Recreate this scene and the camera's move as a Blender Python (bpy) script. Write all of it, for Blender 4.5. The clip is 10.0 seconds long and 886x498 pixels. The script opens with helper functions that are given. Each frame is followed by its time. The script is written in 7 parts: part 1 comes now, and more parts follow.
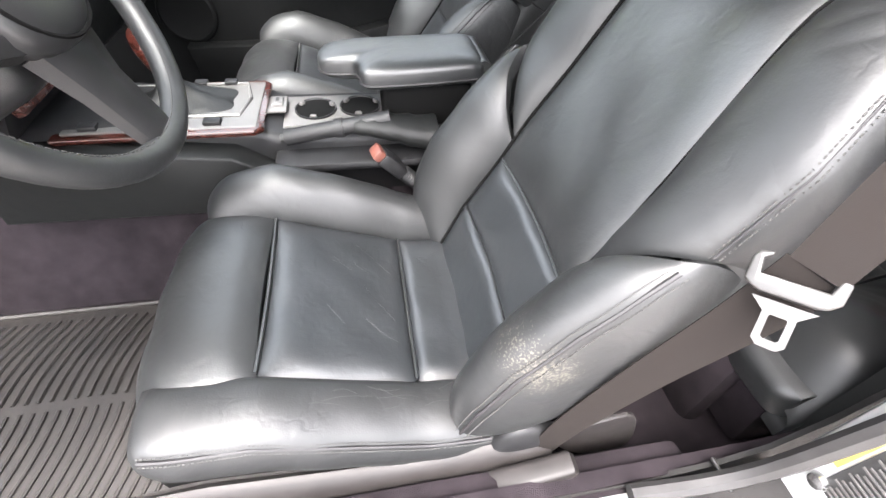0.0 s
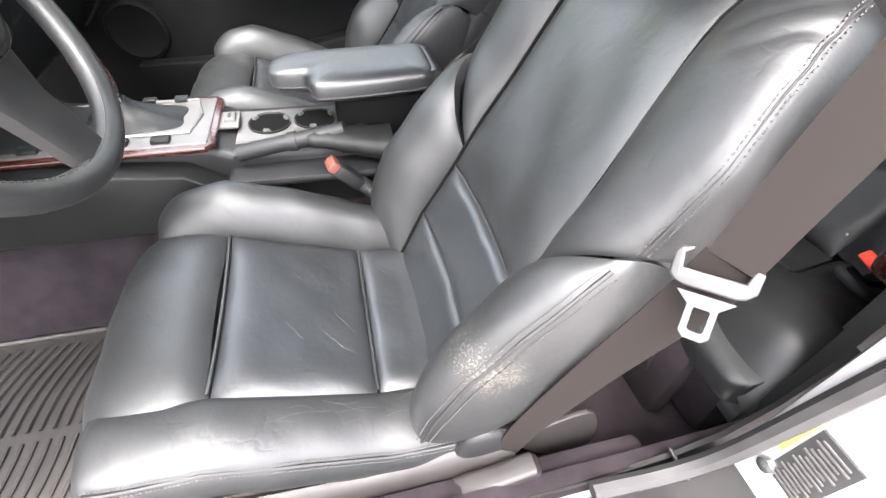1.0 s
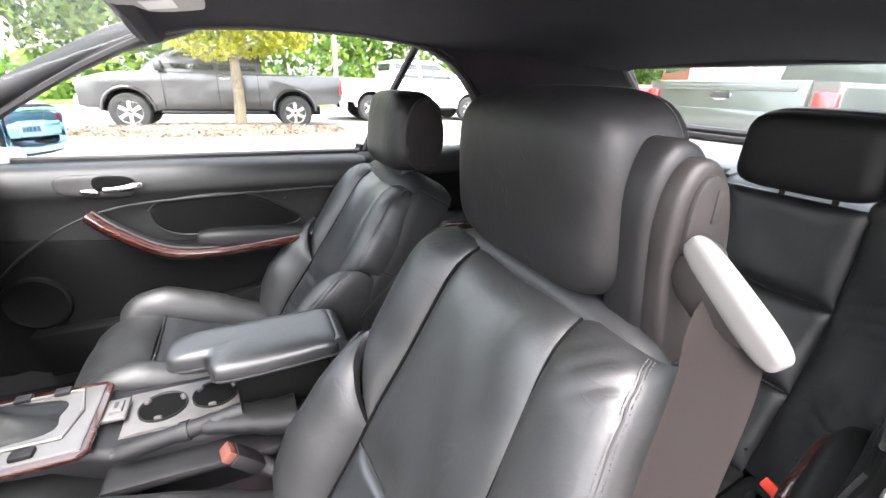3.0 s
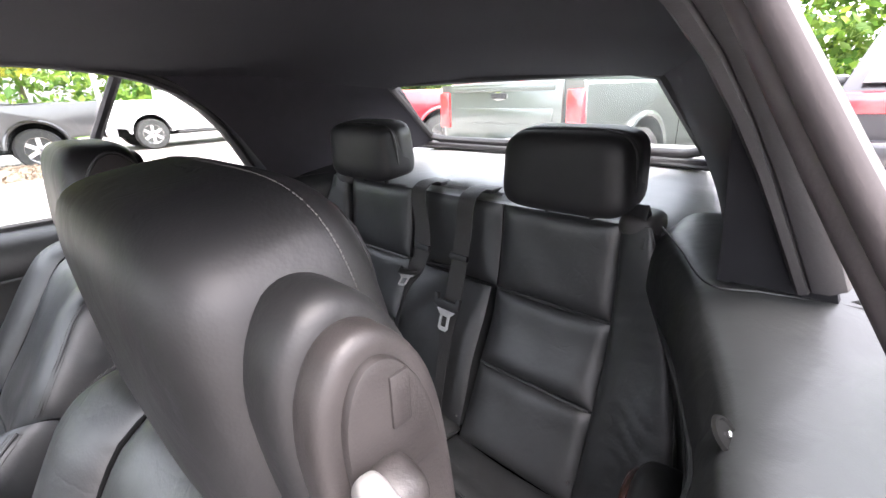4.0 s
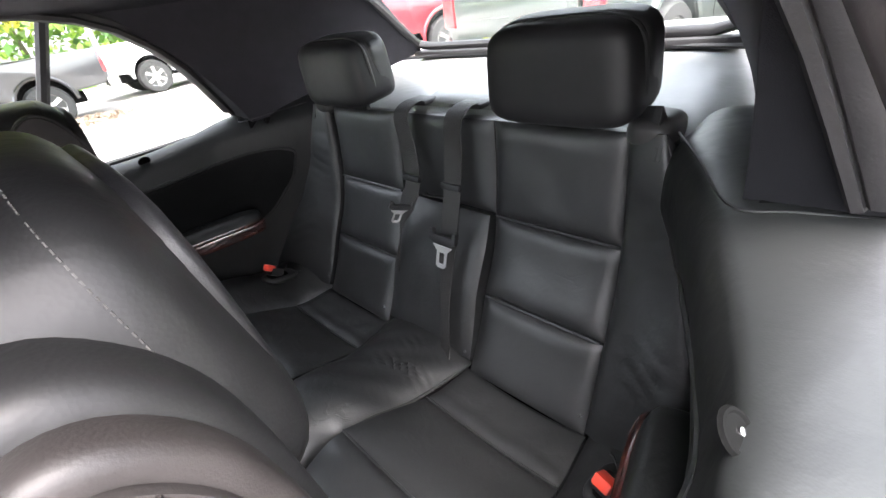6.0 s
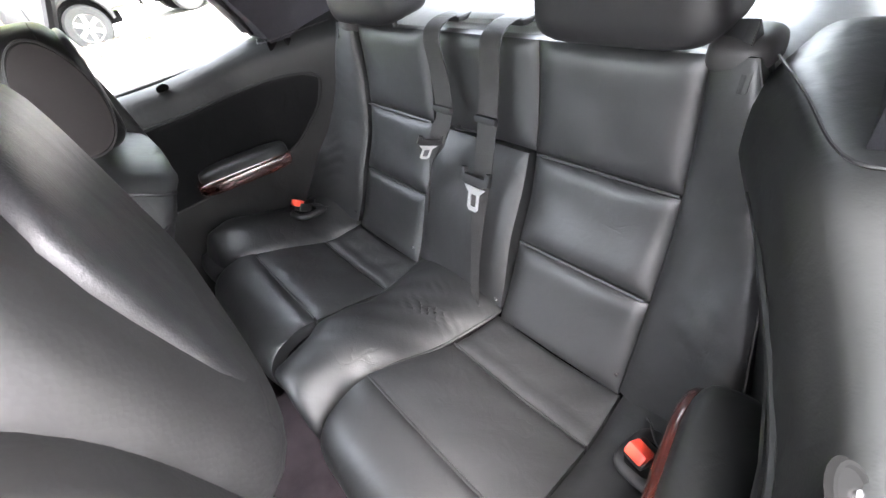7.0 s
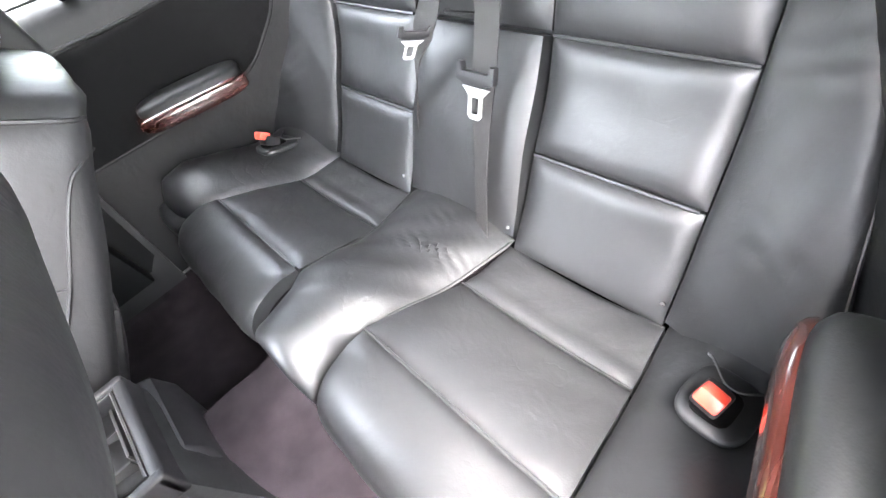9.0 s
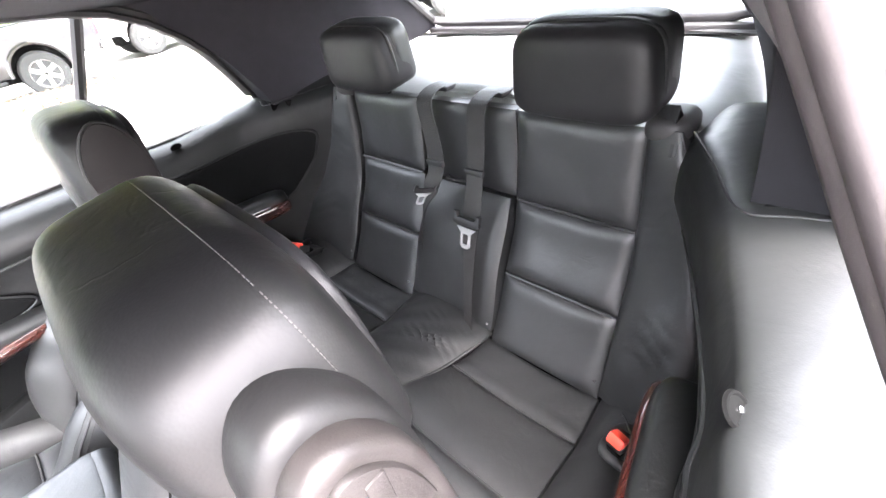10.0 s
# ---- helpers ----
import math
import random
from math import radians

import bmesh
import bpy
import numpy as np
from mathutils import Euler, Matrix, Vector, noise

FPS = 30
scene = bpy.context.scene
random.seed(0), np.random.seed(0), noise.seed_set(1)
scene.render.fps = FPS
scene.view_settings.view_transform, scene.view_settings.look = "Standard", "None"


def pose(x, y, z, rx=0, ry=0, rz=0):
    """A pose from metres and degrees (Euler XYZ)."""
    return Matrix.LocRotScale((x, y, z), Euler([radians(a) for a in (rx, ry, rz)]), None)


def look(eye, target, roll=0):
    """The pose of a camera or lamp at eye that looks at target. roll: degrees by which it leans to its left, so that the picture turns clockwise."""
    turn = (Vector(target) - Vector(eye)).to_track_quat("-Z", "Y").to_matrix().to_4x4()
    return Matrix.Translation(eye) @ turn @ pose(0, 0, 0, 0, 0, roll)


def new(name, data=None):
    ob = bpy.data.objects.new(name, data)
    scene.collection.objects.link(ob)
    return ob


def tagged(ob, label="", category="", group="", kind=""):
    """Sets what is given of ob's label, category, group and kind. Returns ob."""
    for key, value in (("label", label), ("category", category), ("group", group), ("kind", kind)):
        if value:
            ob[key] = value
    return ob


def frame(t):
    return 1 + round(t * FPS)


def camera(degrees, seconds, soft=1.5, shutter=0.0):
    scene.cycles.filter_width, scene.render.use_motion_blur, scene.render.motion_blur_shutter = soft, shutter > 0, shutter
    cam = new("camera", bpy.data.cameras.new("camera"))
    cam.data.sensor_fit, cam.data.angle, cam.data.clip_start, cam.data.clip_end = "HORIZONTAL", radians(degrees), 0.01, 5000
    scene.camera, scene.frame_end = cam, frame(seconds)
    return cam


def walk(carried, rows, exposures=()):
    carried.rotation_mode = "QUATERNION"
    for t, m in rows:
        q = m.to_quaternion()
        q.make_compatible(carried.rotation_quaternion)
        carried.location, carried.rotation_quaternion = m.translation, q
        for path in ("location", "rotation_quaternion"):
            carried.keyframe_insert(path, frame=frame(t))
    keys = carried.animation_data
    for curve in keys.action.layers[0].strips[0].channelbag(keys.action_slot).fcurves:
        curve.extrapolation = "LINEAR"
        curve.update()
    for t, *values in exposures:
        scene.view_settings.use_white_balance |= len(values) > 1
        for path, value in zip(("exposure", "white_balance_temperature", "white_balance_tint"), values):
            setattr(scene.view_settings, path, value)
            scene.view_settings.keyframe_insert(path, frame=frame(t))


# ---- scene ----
cam = camera(91.5, 10.0)
PATH = [
    (0, (-0.109, -0.849, 1.058), (0.042, -0.173, 0.337), 3.8),
    (0.5, (-0.104, -0.862, 1.056), (0.076, -0.202, 0.326), 5.2),
    (1, (-0.070, -0.857, 1.063), (0.126, -0.179, 0.354), 3.4),
    (1.5, (-0.029, -0.849, 1.106), (0.235, -0.067, 0.542), 2.6),
    (2, (-0.034, -0.832, 1.147), (0.287, 0.007, 0.706), 2.4),
    (2.2, (-0.034, -0.828, 1.157), (0.293, 0.022, 0.743), 2.2),
    (3.3, (0.052, -0.815, 1.210), (0.471, 0.023, 0.863), 2.2),
    (3.5, (0.102, -0.808, 1.211), (0.555, 0.015, 0.867), 2.4),
    (4, (0.253, -0.723, 1.250), (0.936, -0.077, 0.908), -2.0),
    (4.5, (0.305, -0.716, 1.259), (1.076, -0.192, 0.897), -7.4),
    (5, (0.305, -0.718, 1.257), (1.076, -0.204, 0.882), -9.0),
    (5.5, (0.305, -0.719, 1.272), (1.049, -0.174, 0.884), -9.0),
    (6, (0.385, -0.710, 1.240), (0.950, -0.063, 0.729), -10.2),
    (6.2, (0.425, -0.690, 1.250), (0.905, -0.024, 0.679), -13.9),
    (7.3, (0.465, -0.660, 1.195), (0.859, -0.011, 0.544), -14.6),
    (7.5, (0.488, -0.655, 1.170), (0.833, -0.006, 0.492), -17.6),
    (8, (0.475, -0.585, 1.090), (0.824, 0.005, 0.362), -17.5),
    (8.5, (0.495, -0.550, 1.075), (0.816, 0.025, 0.322), -20.8),
    (9, (0.483, -0.555, 1.105), (0.841, 0.024, 0.372), -19.0),
    (9.5, (0.470, -0.600, 1.230), (0.943, 0.008, 0.592), -15.6),
    (10, (0.335, -0.705, 1.325), (0.852, -0.079, 0.741), -11.9),
]
EXPOSURES = [(0.0, 4.0, 6600, 13), (1.0, 4.1, 6600, 14), (1.5, 4.14, 6600, 14), (2.0, 3.85, 6600, 14), (3.5, 3.95, 6600, 18), (4.5, 4.2, 6600, 20), (5.5, 4.18, 6600, 18), (6.2, 4.5, 6600, 15), (7.5, 6.45, 6600, 17), (8.0, 6.85, 6600, 17), (8.5, 7.05, 6600, 16), (9.0, 7.1, 6600, 16), (9.5, 6.75, 6600, 17), (10.0, 5.5, 6600, 18)]
walk(cam, [(t, look(eye, target, roll)) for t, eye, target, roll in PATH], EXPOSURES)

# ---- light ----
world = bpy.data.worlds.new("sky")
scene.world = world
world.use_nodes = True
wn = world.node_tree
sky = wn.nodes.new("ShaderNodeTexSky")
sky.sky_type, sky.sun_disc = "NISHITA", False
sky.sun_elevation, sky.sun_rotation = radians(62), radians(200)
sky.air_density, sky.dust_density, sky.ozone_density = 1.0, 4.0, 1.0
haze = wn.nodes.new("ShaderNodeHueSaturation")
haze.inputs["Saturation"].default_value = 0.3
wn.links.new(sky.outputs[0], haze.inputs["Color"])
wn.links.new(haze.outputs[0], wn.nodes["Background"].inputs[0])
wn.nodes["Background"].inputs[1].default_value = 0.15
sun = new("sun", bpy.data.lights.new("sun", "SUN"))
sun.data.energy, sun.data.angle, sun.data.color = 0.42, radians(50), (1.0, 0.985, 0.97)
sun.matrix_world = look((-1.2, -3.3, 6.6), (0, 0, 0))


# ---- materials ----
def material(name, colour, rough=0.5, metal=0.0, vary=0.25, grain=40.0, bump=0.1, bump_scale=300.0, coat=0.0, stain=3.0, spec=0.5, second=None, rough_vary=0.1):
    """A painted or leathery surface: colour varied at two scales, fine relief, uneven gloss."""
    m = bpy.data.materials.new(name)
    m.use_nodes = True
    n, l = m.node_tree.nodes, m.node_tree.links
    b = n["Principled BSDF"]
    co = n.new("ShaderNodeTexCoord")
    big, small, fine = (n.new("ShaderNodeTexNoise") for _ in range(3))
    for tex, scale, detail in ((big, stain, 4), (small, grain, 3), (fine, bump_scale, 3)):
        tex.inputs["Scale"].default_value, tex.inputs["Detail"].default_value = scale, detail
        l.new(co.outputs["Object"], tex.inputs["Vector"])
    add = n.new("ShaderNodeMath")
    add.operation = "ADD"
    l.new(big.outputs["Fac"], add.inputs[0])
    l.new(small.outputs["Fac"], add.inputs[1])
    ramp = n.new("ShaderNodeMapRange")
    ramp.inputs["From Min"].default_value, ramp.inputs["From Max"].default_value = 0.7, 1.3
    l.new(add.outputs[0], ramp.inputs["Value"])
    mix = n.new("ShaderNodeMix")
    mix.data_type = "RGBA"
    lo = [max(0.0, c * (1 - vary)) for c in colour]
    hi = second or [min(1.0, c * (1 + vary)) for c in colour]
    mix.inputs[6].default_value, mix.inputs[7].default_value = (*lo, 1), (*hi, 1)
    l.new(ramp.outputs[0], mix.inputs[0])
    l.new(mix.outputs[2], b.inputs["Base Color"])
    rr = n.new("ShaderNodeMapRange")
    rr.inputs["To Min"].default_value, rr.inputs["To Max"].default_value = max(0.02, rough - rough_vary), min(1.0, rough + rough_vary)
    l.new(small.outputs["Fac"], rr.inputs["Value"])
    l.new(rr.outputs[0], b.inputs["Roughness"])
    b.inputs["Metallic"].default_value, b.inputs["Coat Weight"].default_value = metal, coat
    b.inputs["Coat Roughness"].default_value = 0.08
    b.inputs["Specular IOR Level"].default_value = spec
    if bump:
        bm = n.new("ShaderNodeBump")
        bm.inputs["Strength"].default_value, bm.inputs["Distance"].default_value = bump, 0.002
        l.new(fine.outputs["Fac"], bm.inputs["Height"])
        l.new(bm.outputs[0], b.inputs["Normal"])
    return m


def leather(name, colour, rough, crease=0.25, worn=None, sheen=0.5):
    """Leather with pebbled grain, fine creases and, where told, a worn patch round a point."""
    m = material(name, colour, rough, vary=0.2, grain=14, stain=2.5, bump=0, rough_vary=0.07)
    n, l = m.node_tree.nodes, m.node_tree.links
    b, co = n["Principled BSDF"], next(x for x in n if x.type == "TEX_COORD")
    peb, cr, wob = n.new("ShaderNodeTexVoronoi"), n.new("ShaderNodeTexVoronoi"), n.new("ShaderNodeTexNoise")
    peb.inputs["Scale"].default_value = 420
    cr.feature = "DISTANCE_TO_EDGE"
    cr.inputs["Scale"].default_value = 16
    wob.inputs["Scale"].default_value, wob.inputs["Detail"].default_value = 9, 4
    warp = n.new("ShaderNodeMix")
    warp.data_type, warp.inputs[0].default_value = "RGBA", 0.12
    l.new(co.outputs["Object"], warp.inputs[6])
    l.new(wob.outputs["Color"], warp.inputs[7])
    l.new(co.outputs["Object"], wob.inputs["Vector"])
    l.new(co.outputs["Object"], peb.inputs["Vector"])
    l.new(warp.outputs[2], cr.inputs["Vector"])
    edge = n.new("ShaderNodeMapRange")
    edge.inputs["From Max"].default_value = 0.05
    l.new(cr.outputs["Distance"], edge.inputs["Value"])
    mask = n.new("ShaderNodeMapRange")
    mask.inputs["From Min"].default_value, mask.inputs["From Max"].default_value = 0.52, 0.7
    l.new(wob.outputs["Fac"], mask.inputs["Value"])
    keep = n.new("ShaderNodeMix")
    keep.data_type, keep.inputs[2].default_value = "FLOAT", 1.0
    l.new(mask.outputs[0], keep.inputs[0])
    l.new(edge.outputs[0], keep.inputs[3])
    b1, b2 = n.new("ShaderNodeBump"), n.new("ShaderNodeBump")
    b1.inputs["Strength"].default_value, b1.inputs["Distance"].default_value = 0.12, 0.0006
    b2.inputs["Strength"].default_value, b2.inputs["Distance"].default_value = crease, 0.0012
    l.new(peb.outputs["Distance"], b1.inputs["Height"])
    l.new(keep.outputs[0], b2.inputs["Height"])
    soft, b3 = n.new("ShaderNodeTexNoise"), n.new("ShaderNodeBump")
    soft.inputs["Scale"].default_value, soft.inputs["Detail"].default_value = 26, 2
    l.new(warp.outputs[2], soft.inputs["Vector"])
    b3.inputs["Strength"].default_value, b3.inputs["Distance"].default_value = 0.22, 0.006
    l.new(soft.outputs["Fac"], b3.inputs["Height"])
    l.new(b3.outputs[0], b2.inputs["Normal"])
    l.new(b2.outputs[0], b1.inputs["Normal"])
    b.inputs["Specular IOR Level"].default_value = sheen
    l.new(b1.outputs[0], b.inputs["Normal"])
    if worn:
        point, reach = worn
        dist = n.new("ShaderNodeVectorMath")
        dist.operation = "DISTANCE"
        dist.inputs[1].default_value = point
        l.new(co.outputs["Object"], dist.inputs[0])
        near = n.new("ShaderNodeMapRange")
        near.inputs["From Min"].default_value, near.inputs["From Max"].default_value = reach, reach * 0.25
        l.new(dist.outputs["Value"], near.inputs["Value"])
        flake = n.new("ShaderNodeTexNoise")
        flake.inputs["Scale"].default_value, flake.inputs["Detail"].default_value = 330, 10
        l.new(co.outputs["Object"], flake.inputs["Vector"])
        times, cut = n.new("ShaderNodeMath"), n.new("ShaderNodeMapRange")
        times.operation = "MULTIPLY"
        l.new(near.outputs[0], times.inputs[0])
        l.new(flake.outputs["Fac"], times.inputs[1])
        cut.inputs["From Min"].default_value, cut.inputs["From Max"].default_value = 0.45, 0.56
        l.new(times.outputs[0], cut.inputs["Value"])
        tan = n.new("ShaderNodeMix")
        tan.data_type = "RGBA"
        old = b.inputs["Base Color"].links[0].from_socket
        l.new(old, tan.inputs[6])
        tan.inputs[7].default_value = (0.075, 0.070, 0.058, 1)
        l.new(cut.outputs[0], tan.inputs[0])
        l.new(tan.outputs[2], b.inputs["Base Color"])
    return m


def glass(name, tint=(1, 1, 1), gloss=0.06):
    """Thin clear pane: mostly straight through, a little mirror at its face."""
    m = bpy.data.materials.new(name)
    m.use_nodes = True
    n, l = m.node_tree.nodes, m.node_tree.links
    out = n["Material Output"]
    tr, gl, mx = n.new("ShaderNodeBsdfTransparent"), n.new("ShaderNodeBsdfGlossy"), n.new("ShaderNodeMixShader")
    tr.inputs[0].default_value = (*tint, 1)
    gl.inputs["Roughness"].default_value = 0.03
    mx.inputs[0].default_value = gloss
    l.new(tr.outputs[0], mx.inputs[1])
    l.new(gl.outputs[0], mx.inputs[2])
    l.new(mx.outputs[0], out.inputs[0])
    return m


def wood(name):
    """Dark red burl veneer under clear lacquer."""
    m = material(name, (0.022, 0.006, 0.0045), 0.25, vary=0.6, grain=60, stain=14, bump=0, coat=1.0, second=(0.044, 0.010, 0.0065))
    n, l = m.node_tree.nodes, m.node_tree.links
    co = next(x for x in n if x.type == "TEX_COORD")
    st = n.new("ShaderNodeMapping")
    st.inputs["Scale"].default_value = (0.25, 2.2, 2.2)
    l.new(co.outputs["Object"], st.inputs["Vector"])
    for x in n:
        if x.type == "TEX_NOISE":
            l.new(st.outputs[0], x.inputs["Vector"])
    return m


LEATHER = leather("black_leather", (0.0130, 0.0140, 0.0145), 0.41, crease=0.18, sheen=0.85)
HEAD = leather("headrest_leather", (0.0066, 0.0066, 0.0068), 0.50, crease=0.35, sheen=0.30)
LEATHER_OLD = leather("creased_leather", (0.0125, 0.0132, 0.0136), 0.47, crease=0.25, sheen=0.60)
SHELL = leather("dull_back_leather", (0.0095, 0.0098, 0.0100), 0.58, crease=0.14, sheen=0.28)
LEATHER_WORN = leather("worn_leather", (0.0125, 0.0132, 0.0136), 0.47, crease=0.25, sheen=0.60, worn=((0.062, -0.622, 0.632), 0.12))
REAR = leather("rear_leather", (0.0115, 0.0122, 0.0126), 0.45, crease=0.18, sheen=0.64)
REAR_SOFT = leather("rear_soft_leather", (0.0110, 0.0116, 0.0120), 0.48, crease=0.26, sheen=0.52)
PANEL = leather("inset_leather", (0.0125, 0.0142, 0.0158), 0.39, crease=0.16, sheen=0.90)
TRIM = leather("soft_trim", (0.0085, 0.0094, 0.0094), 0.44, crease=0.12, sheen=0.50)
# deck vinyl made pale: sky reflected at a low angle is put into its colour
DECK_SHEEN = leather("deck_vinyl_sky_sheen", (0.15, 0.155, 0.155), 0.40, crease=0.05, sheen=0.6)
PLASTIC = material("black_plastic", (0.0095, 0.0095, 0.0102), 0.5, bump=0.15, bump_scale=700, spec=0.32)
PLASTIC_GREY = material("grey_plastic", (0.028, 0.027, 0.027), 0.5, bump=0.1, bump_scale=600, spec=0.35)
TAUPE = material("taupe_plastic", (0.0150, 0.0130, 0.0126), 0.5, bump=0.12, bump_scale=600, spec=0.32)
RUBBER = material("seal_rubber", (0.013, 0.012, 0.013), 0.55, bump=0.2, bump_scale=250)
SEAL = material("grey_seal", (0.050, 0.044, 0.044), 0.5, vary=0.15, bump=0.1, spec=0.3)
SATIN = material("satin_console", (0.13, 0.126, 0.122), 0.4, metal=0.4, vary=0.08, bump=0.05)
CUP = material("console_grey", (0.075, 0.072, 0.07), 0.42, bump=0.1, bump_scale=600)
THREAD = material("grey_thread", (0.032, 0.031, 0.030), 0.8, bump=0)
CARPET = material("mauve_carpet", (0.0185, 0.0148, 0.0172), 0.95, vary=0.45, grain=22, stain=6, bump=1.0, bump_scale=900, spec=0.1)
MAT = material("rubber_mat", (0.0160, 0.0136, 0.0120), 0.6, vary=0.4, grain=20, bump=0.3, bump_scale=400)
WEB = material("belt_webbing", (0.0098, 0.0078, 0.0070), 0.85, vary=0.10, bump=0.12, bump_scale=1500, spec=0.15)
PALE_THREAD = material("pale_thread", (0.040, 0.039, 0.037), 0.8, bump=0)
CREASE = material("pale_crease", (0.042, 0.042, 0.041), 0.6, bump=0)
WEB_BLACK = material("black_webbing", (0.0105, 0.0098, 0.0093), 0.7, vary=0.12, bump=0.5, bump_scale=1200)
LINING = material("headlining_cloth", (0.024, 0.023, 0.027), 0.95, vary=0.12, bump=0.6, bump_scale=900, spec=0.15)
WHEEL = material("wheel_plastic", (0.014, 0.014, 0.0145), 0.38, bump=0.12, bump_scale=700)
CLOTH = material("roof_cloth", (0.012, 0.012, 0.014), 0.95, vary=0.15, bump=0.6, bump_scale=900, spec=0.1)
DOOR = leather("door_vinyl", (0.0070, 0.0074, 0.0074), 0.52, crease=0.08, sheen=0.40)
# darker, duller copy of the soft trim, with the right wall's shade in its colour
TRIM_DARK_SHADED = leather("dark_shaded_trim", (0.0065, 0.007, 0.007), 0.5, crease=0.1, sheen=0.25)
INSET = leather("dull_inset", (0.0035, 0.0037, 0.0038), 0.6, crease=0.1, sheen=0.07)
INSET_CLOTH = material("headrest_end_vinyl", (0.0085, 0.0072, 0.0074), 0.65, vary=0.1, bump=0.2, bump_scale=700, spec=0.15)
SILL = material("sill_plastic", (0.0095, 0.0088, 0.0085), 0.55, bump=0.15, bump_scale=600, spec=0.22)
GRIP = material("grip_plastic", (0.031, 0.030, 0.029), 0.4, vary=0.06, bump=0)
WHITE_PLASTIC = material("pale_plastic", (0.105, 0.103, 0.10), 0.4, vary=0.06, bump=0)
VISOR = material("visor_vinyl", (0.30, 0.30, 0.285), 0.6, vary=0.08, bump=0.3)
STEEL = material("bright_steel", (0.62, 0.62, 0.62), 0.25, metal=1.0, vary=0.1, bump=0)
BLADE = material("brushed_steel", (0.30, 0.30, 0.297), 0.55, metal=0.6, vary=0.08, bump=0)
CHROME = material("satin_metal", (0.70, 0.70, 0.70), 0.22, metal=1.0, vary=0.05, bump=0)
RED = material("red_button", (0.72, 0.06, 0.035), 0.4, vary=0.1, bump=0)
ORANGE = material("faded_red_button", (0.105, 0.036, 0.026), 0.45, vary=0.15, bump=0)
WOOD = wood("burl_wood")
BLACK = material("dark_gap", (0.004, 0.004, 0.004), 0.9, bump=0, spec=0.05)
SILVER = material("silver_paint", (0.55, 0.55, 0.55), 0.35, metal=0.3, vary=0.06, bump=0, coat=0.8)
GLASS = glass("clear_glass", (0.93, 0.96, 0.95))
MIRROR = material("blue_mirror", (0.30, 0.58, 0.85), 0.03, metal=1.0, vary=0.0, bump=0, rough_vary=0.0)
TYRE = material("tyre_rubber", (0.022, 0.022, 0.022), 0.8, bump=0.4, bump_scale=60)
DARK_GLASS = material("tinted_glass", (0.015, 0.018, 0.02), 0.06, vary=0.1, bump=0, coat=0.5, rough_vary=0.02)
LAMP_RED = material("tail_lamp_red", (0.62, 0.02, 0.025), 0.15, vary=0.2, bump=0, coat=1.0)
PLATE = material("plate_white", (0.7, 0.7, 0.7), 0.4, vary=0.1, bump=0)
YELLOW = material("label_yellow", (0.62, 0.47, 0.06), 0.5, bump=0)
PRINT = material("label_black", (0.02, 0.02, 0.02), 0.5, bump=0)


def paint(name, colour, metal=0.5):
    return material(name, colour, 0.3, metal=metal, vary=0.06, grain=3, stain=0.8, bump=0, coat=1.0, rough_vary=0.02)


# ---- shaping helpers ----
def mix3(a, b, t):
    return a + (b - a) * t


def curve_at(points, t):
    """Smooth curve through control points at t (0 to 1, array); points are tuples."""
    p = np.array(points, float)
    n = len(p) - 1
    p = np.vstack([2 * p[0] - p[1], p, 2 * p[-1] - p[-2]])
    t = np.clip(np.asarray(t, float), 0, 1) * n
    i = np.minimum(t.astype(int), n - 1)
    f = (t - i)[..., None]
    a, b, c, d = p[i], p[i + 1], p[i + 2], p[i + 3]
    return 0.5 * (2 * b + (c - a) * f + (2 * a - 5 * b + 4 * c - d) * f**2 + (3 * b - a - 3 * c + d) * f**3)


def smooth_path(points, n=24):
    return [Vector(q) for q in curve_at(points, np.linspace(0, 1, n))]


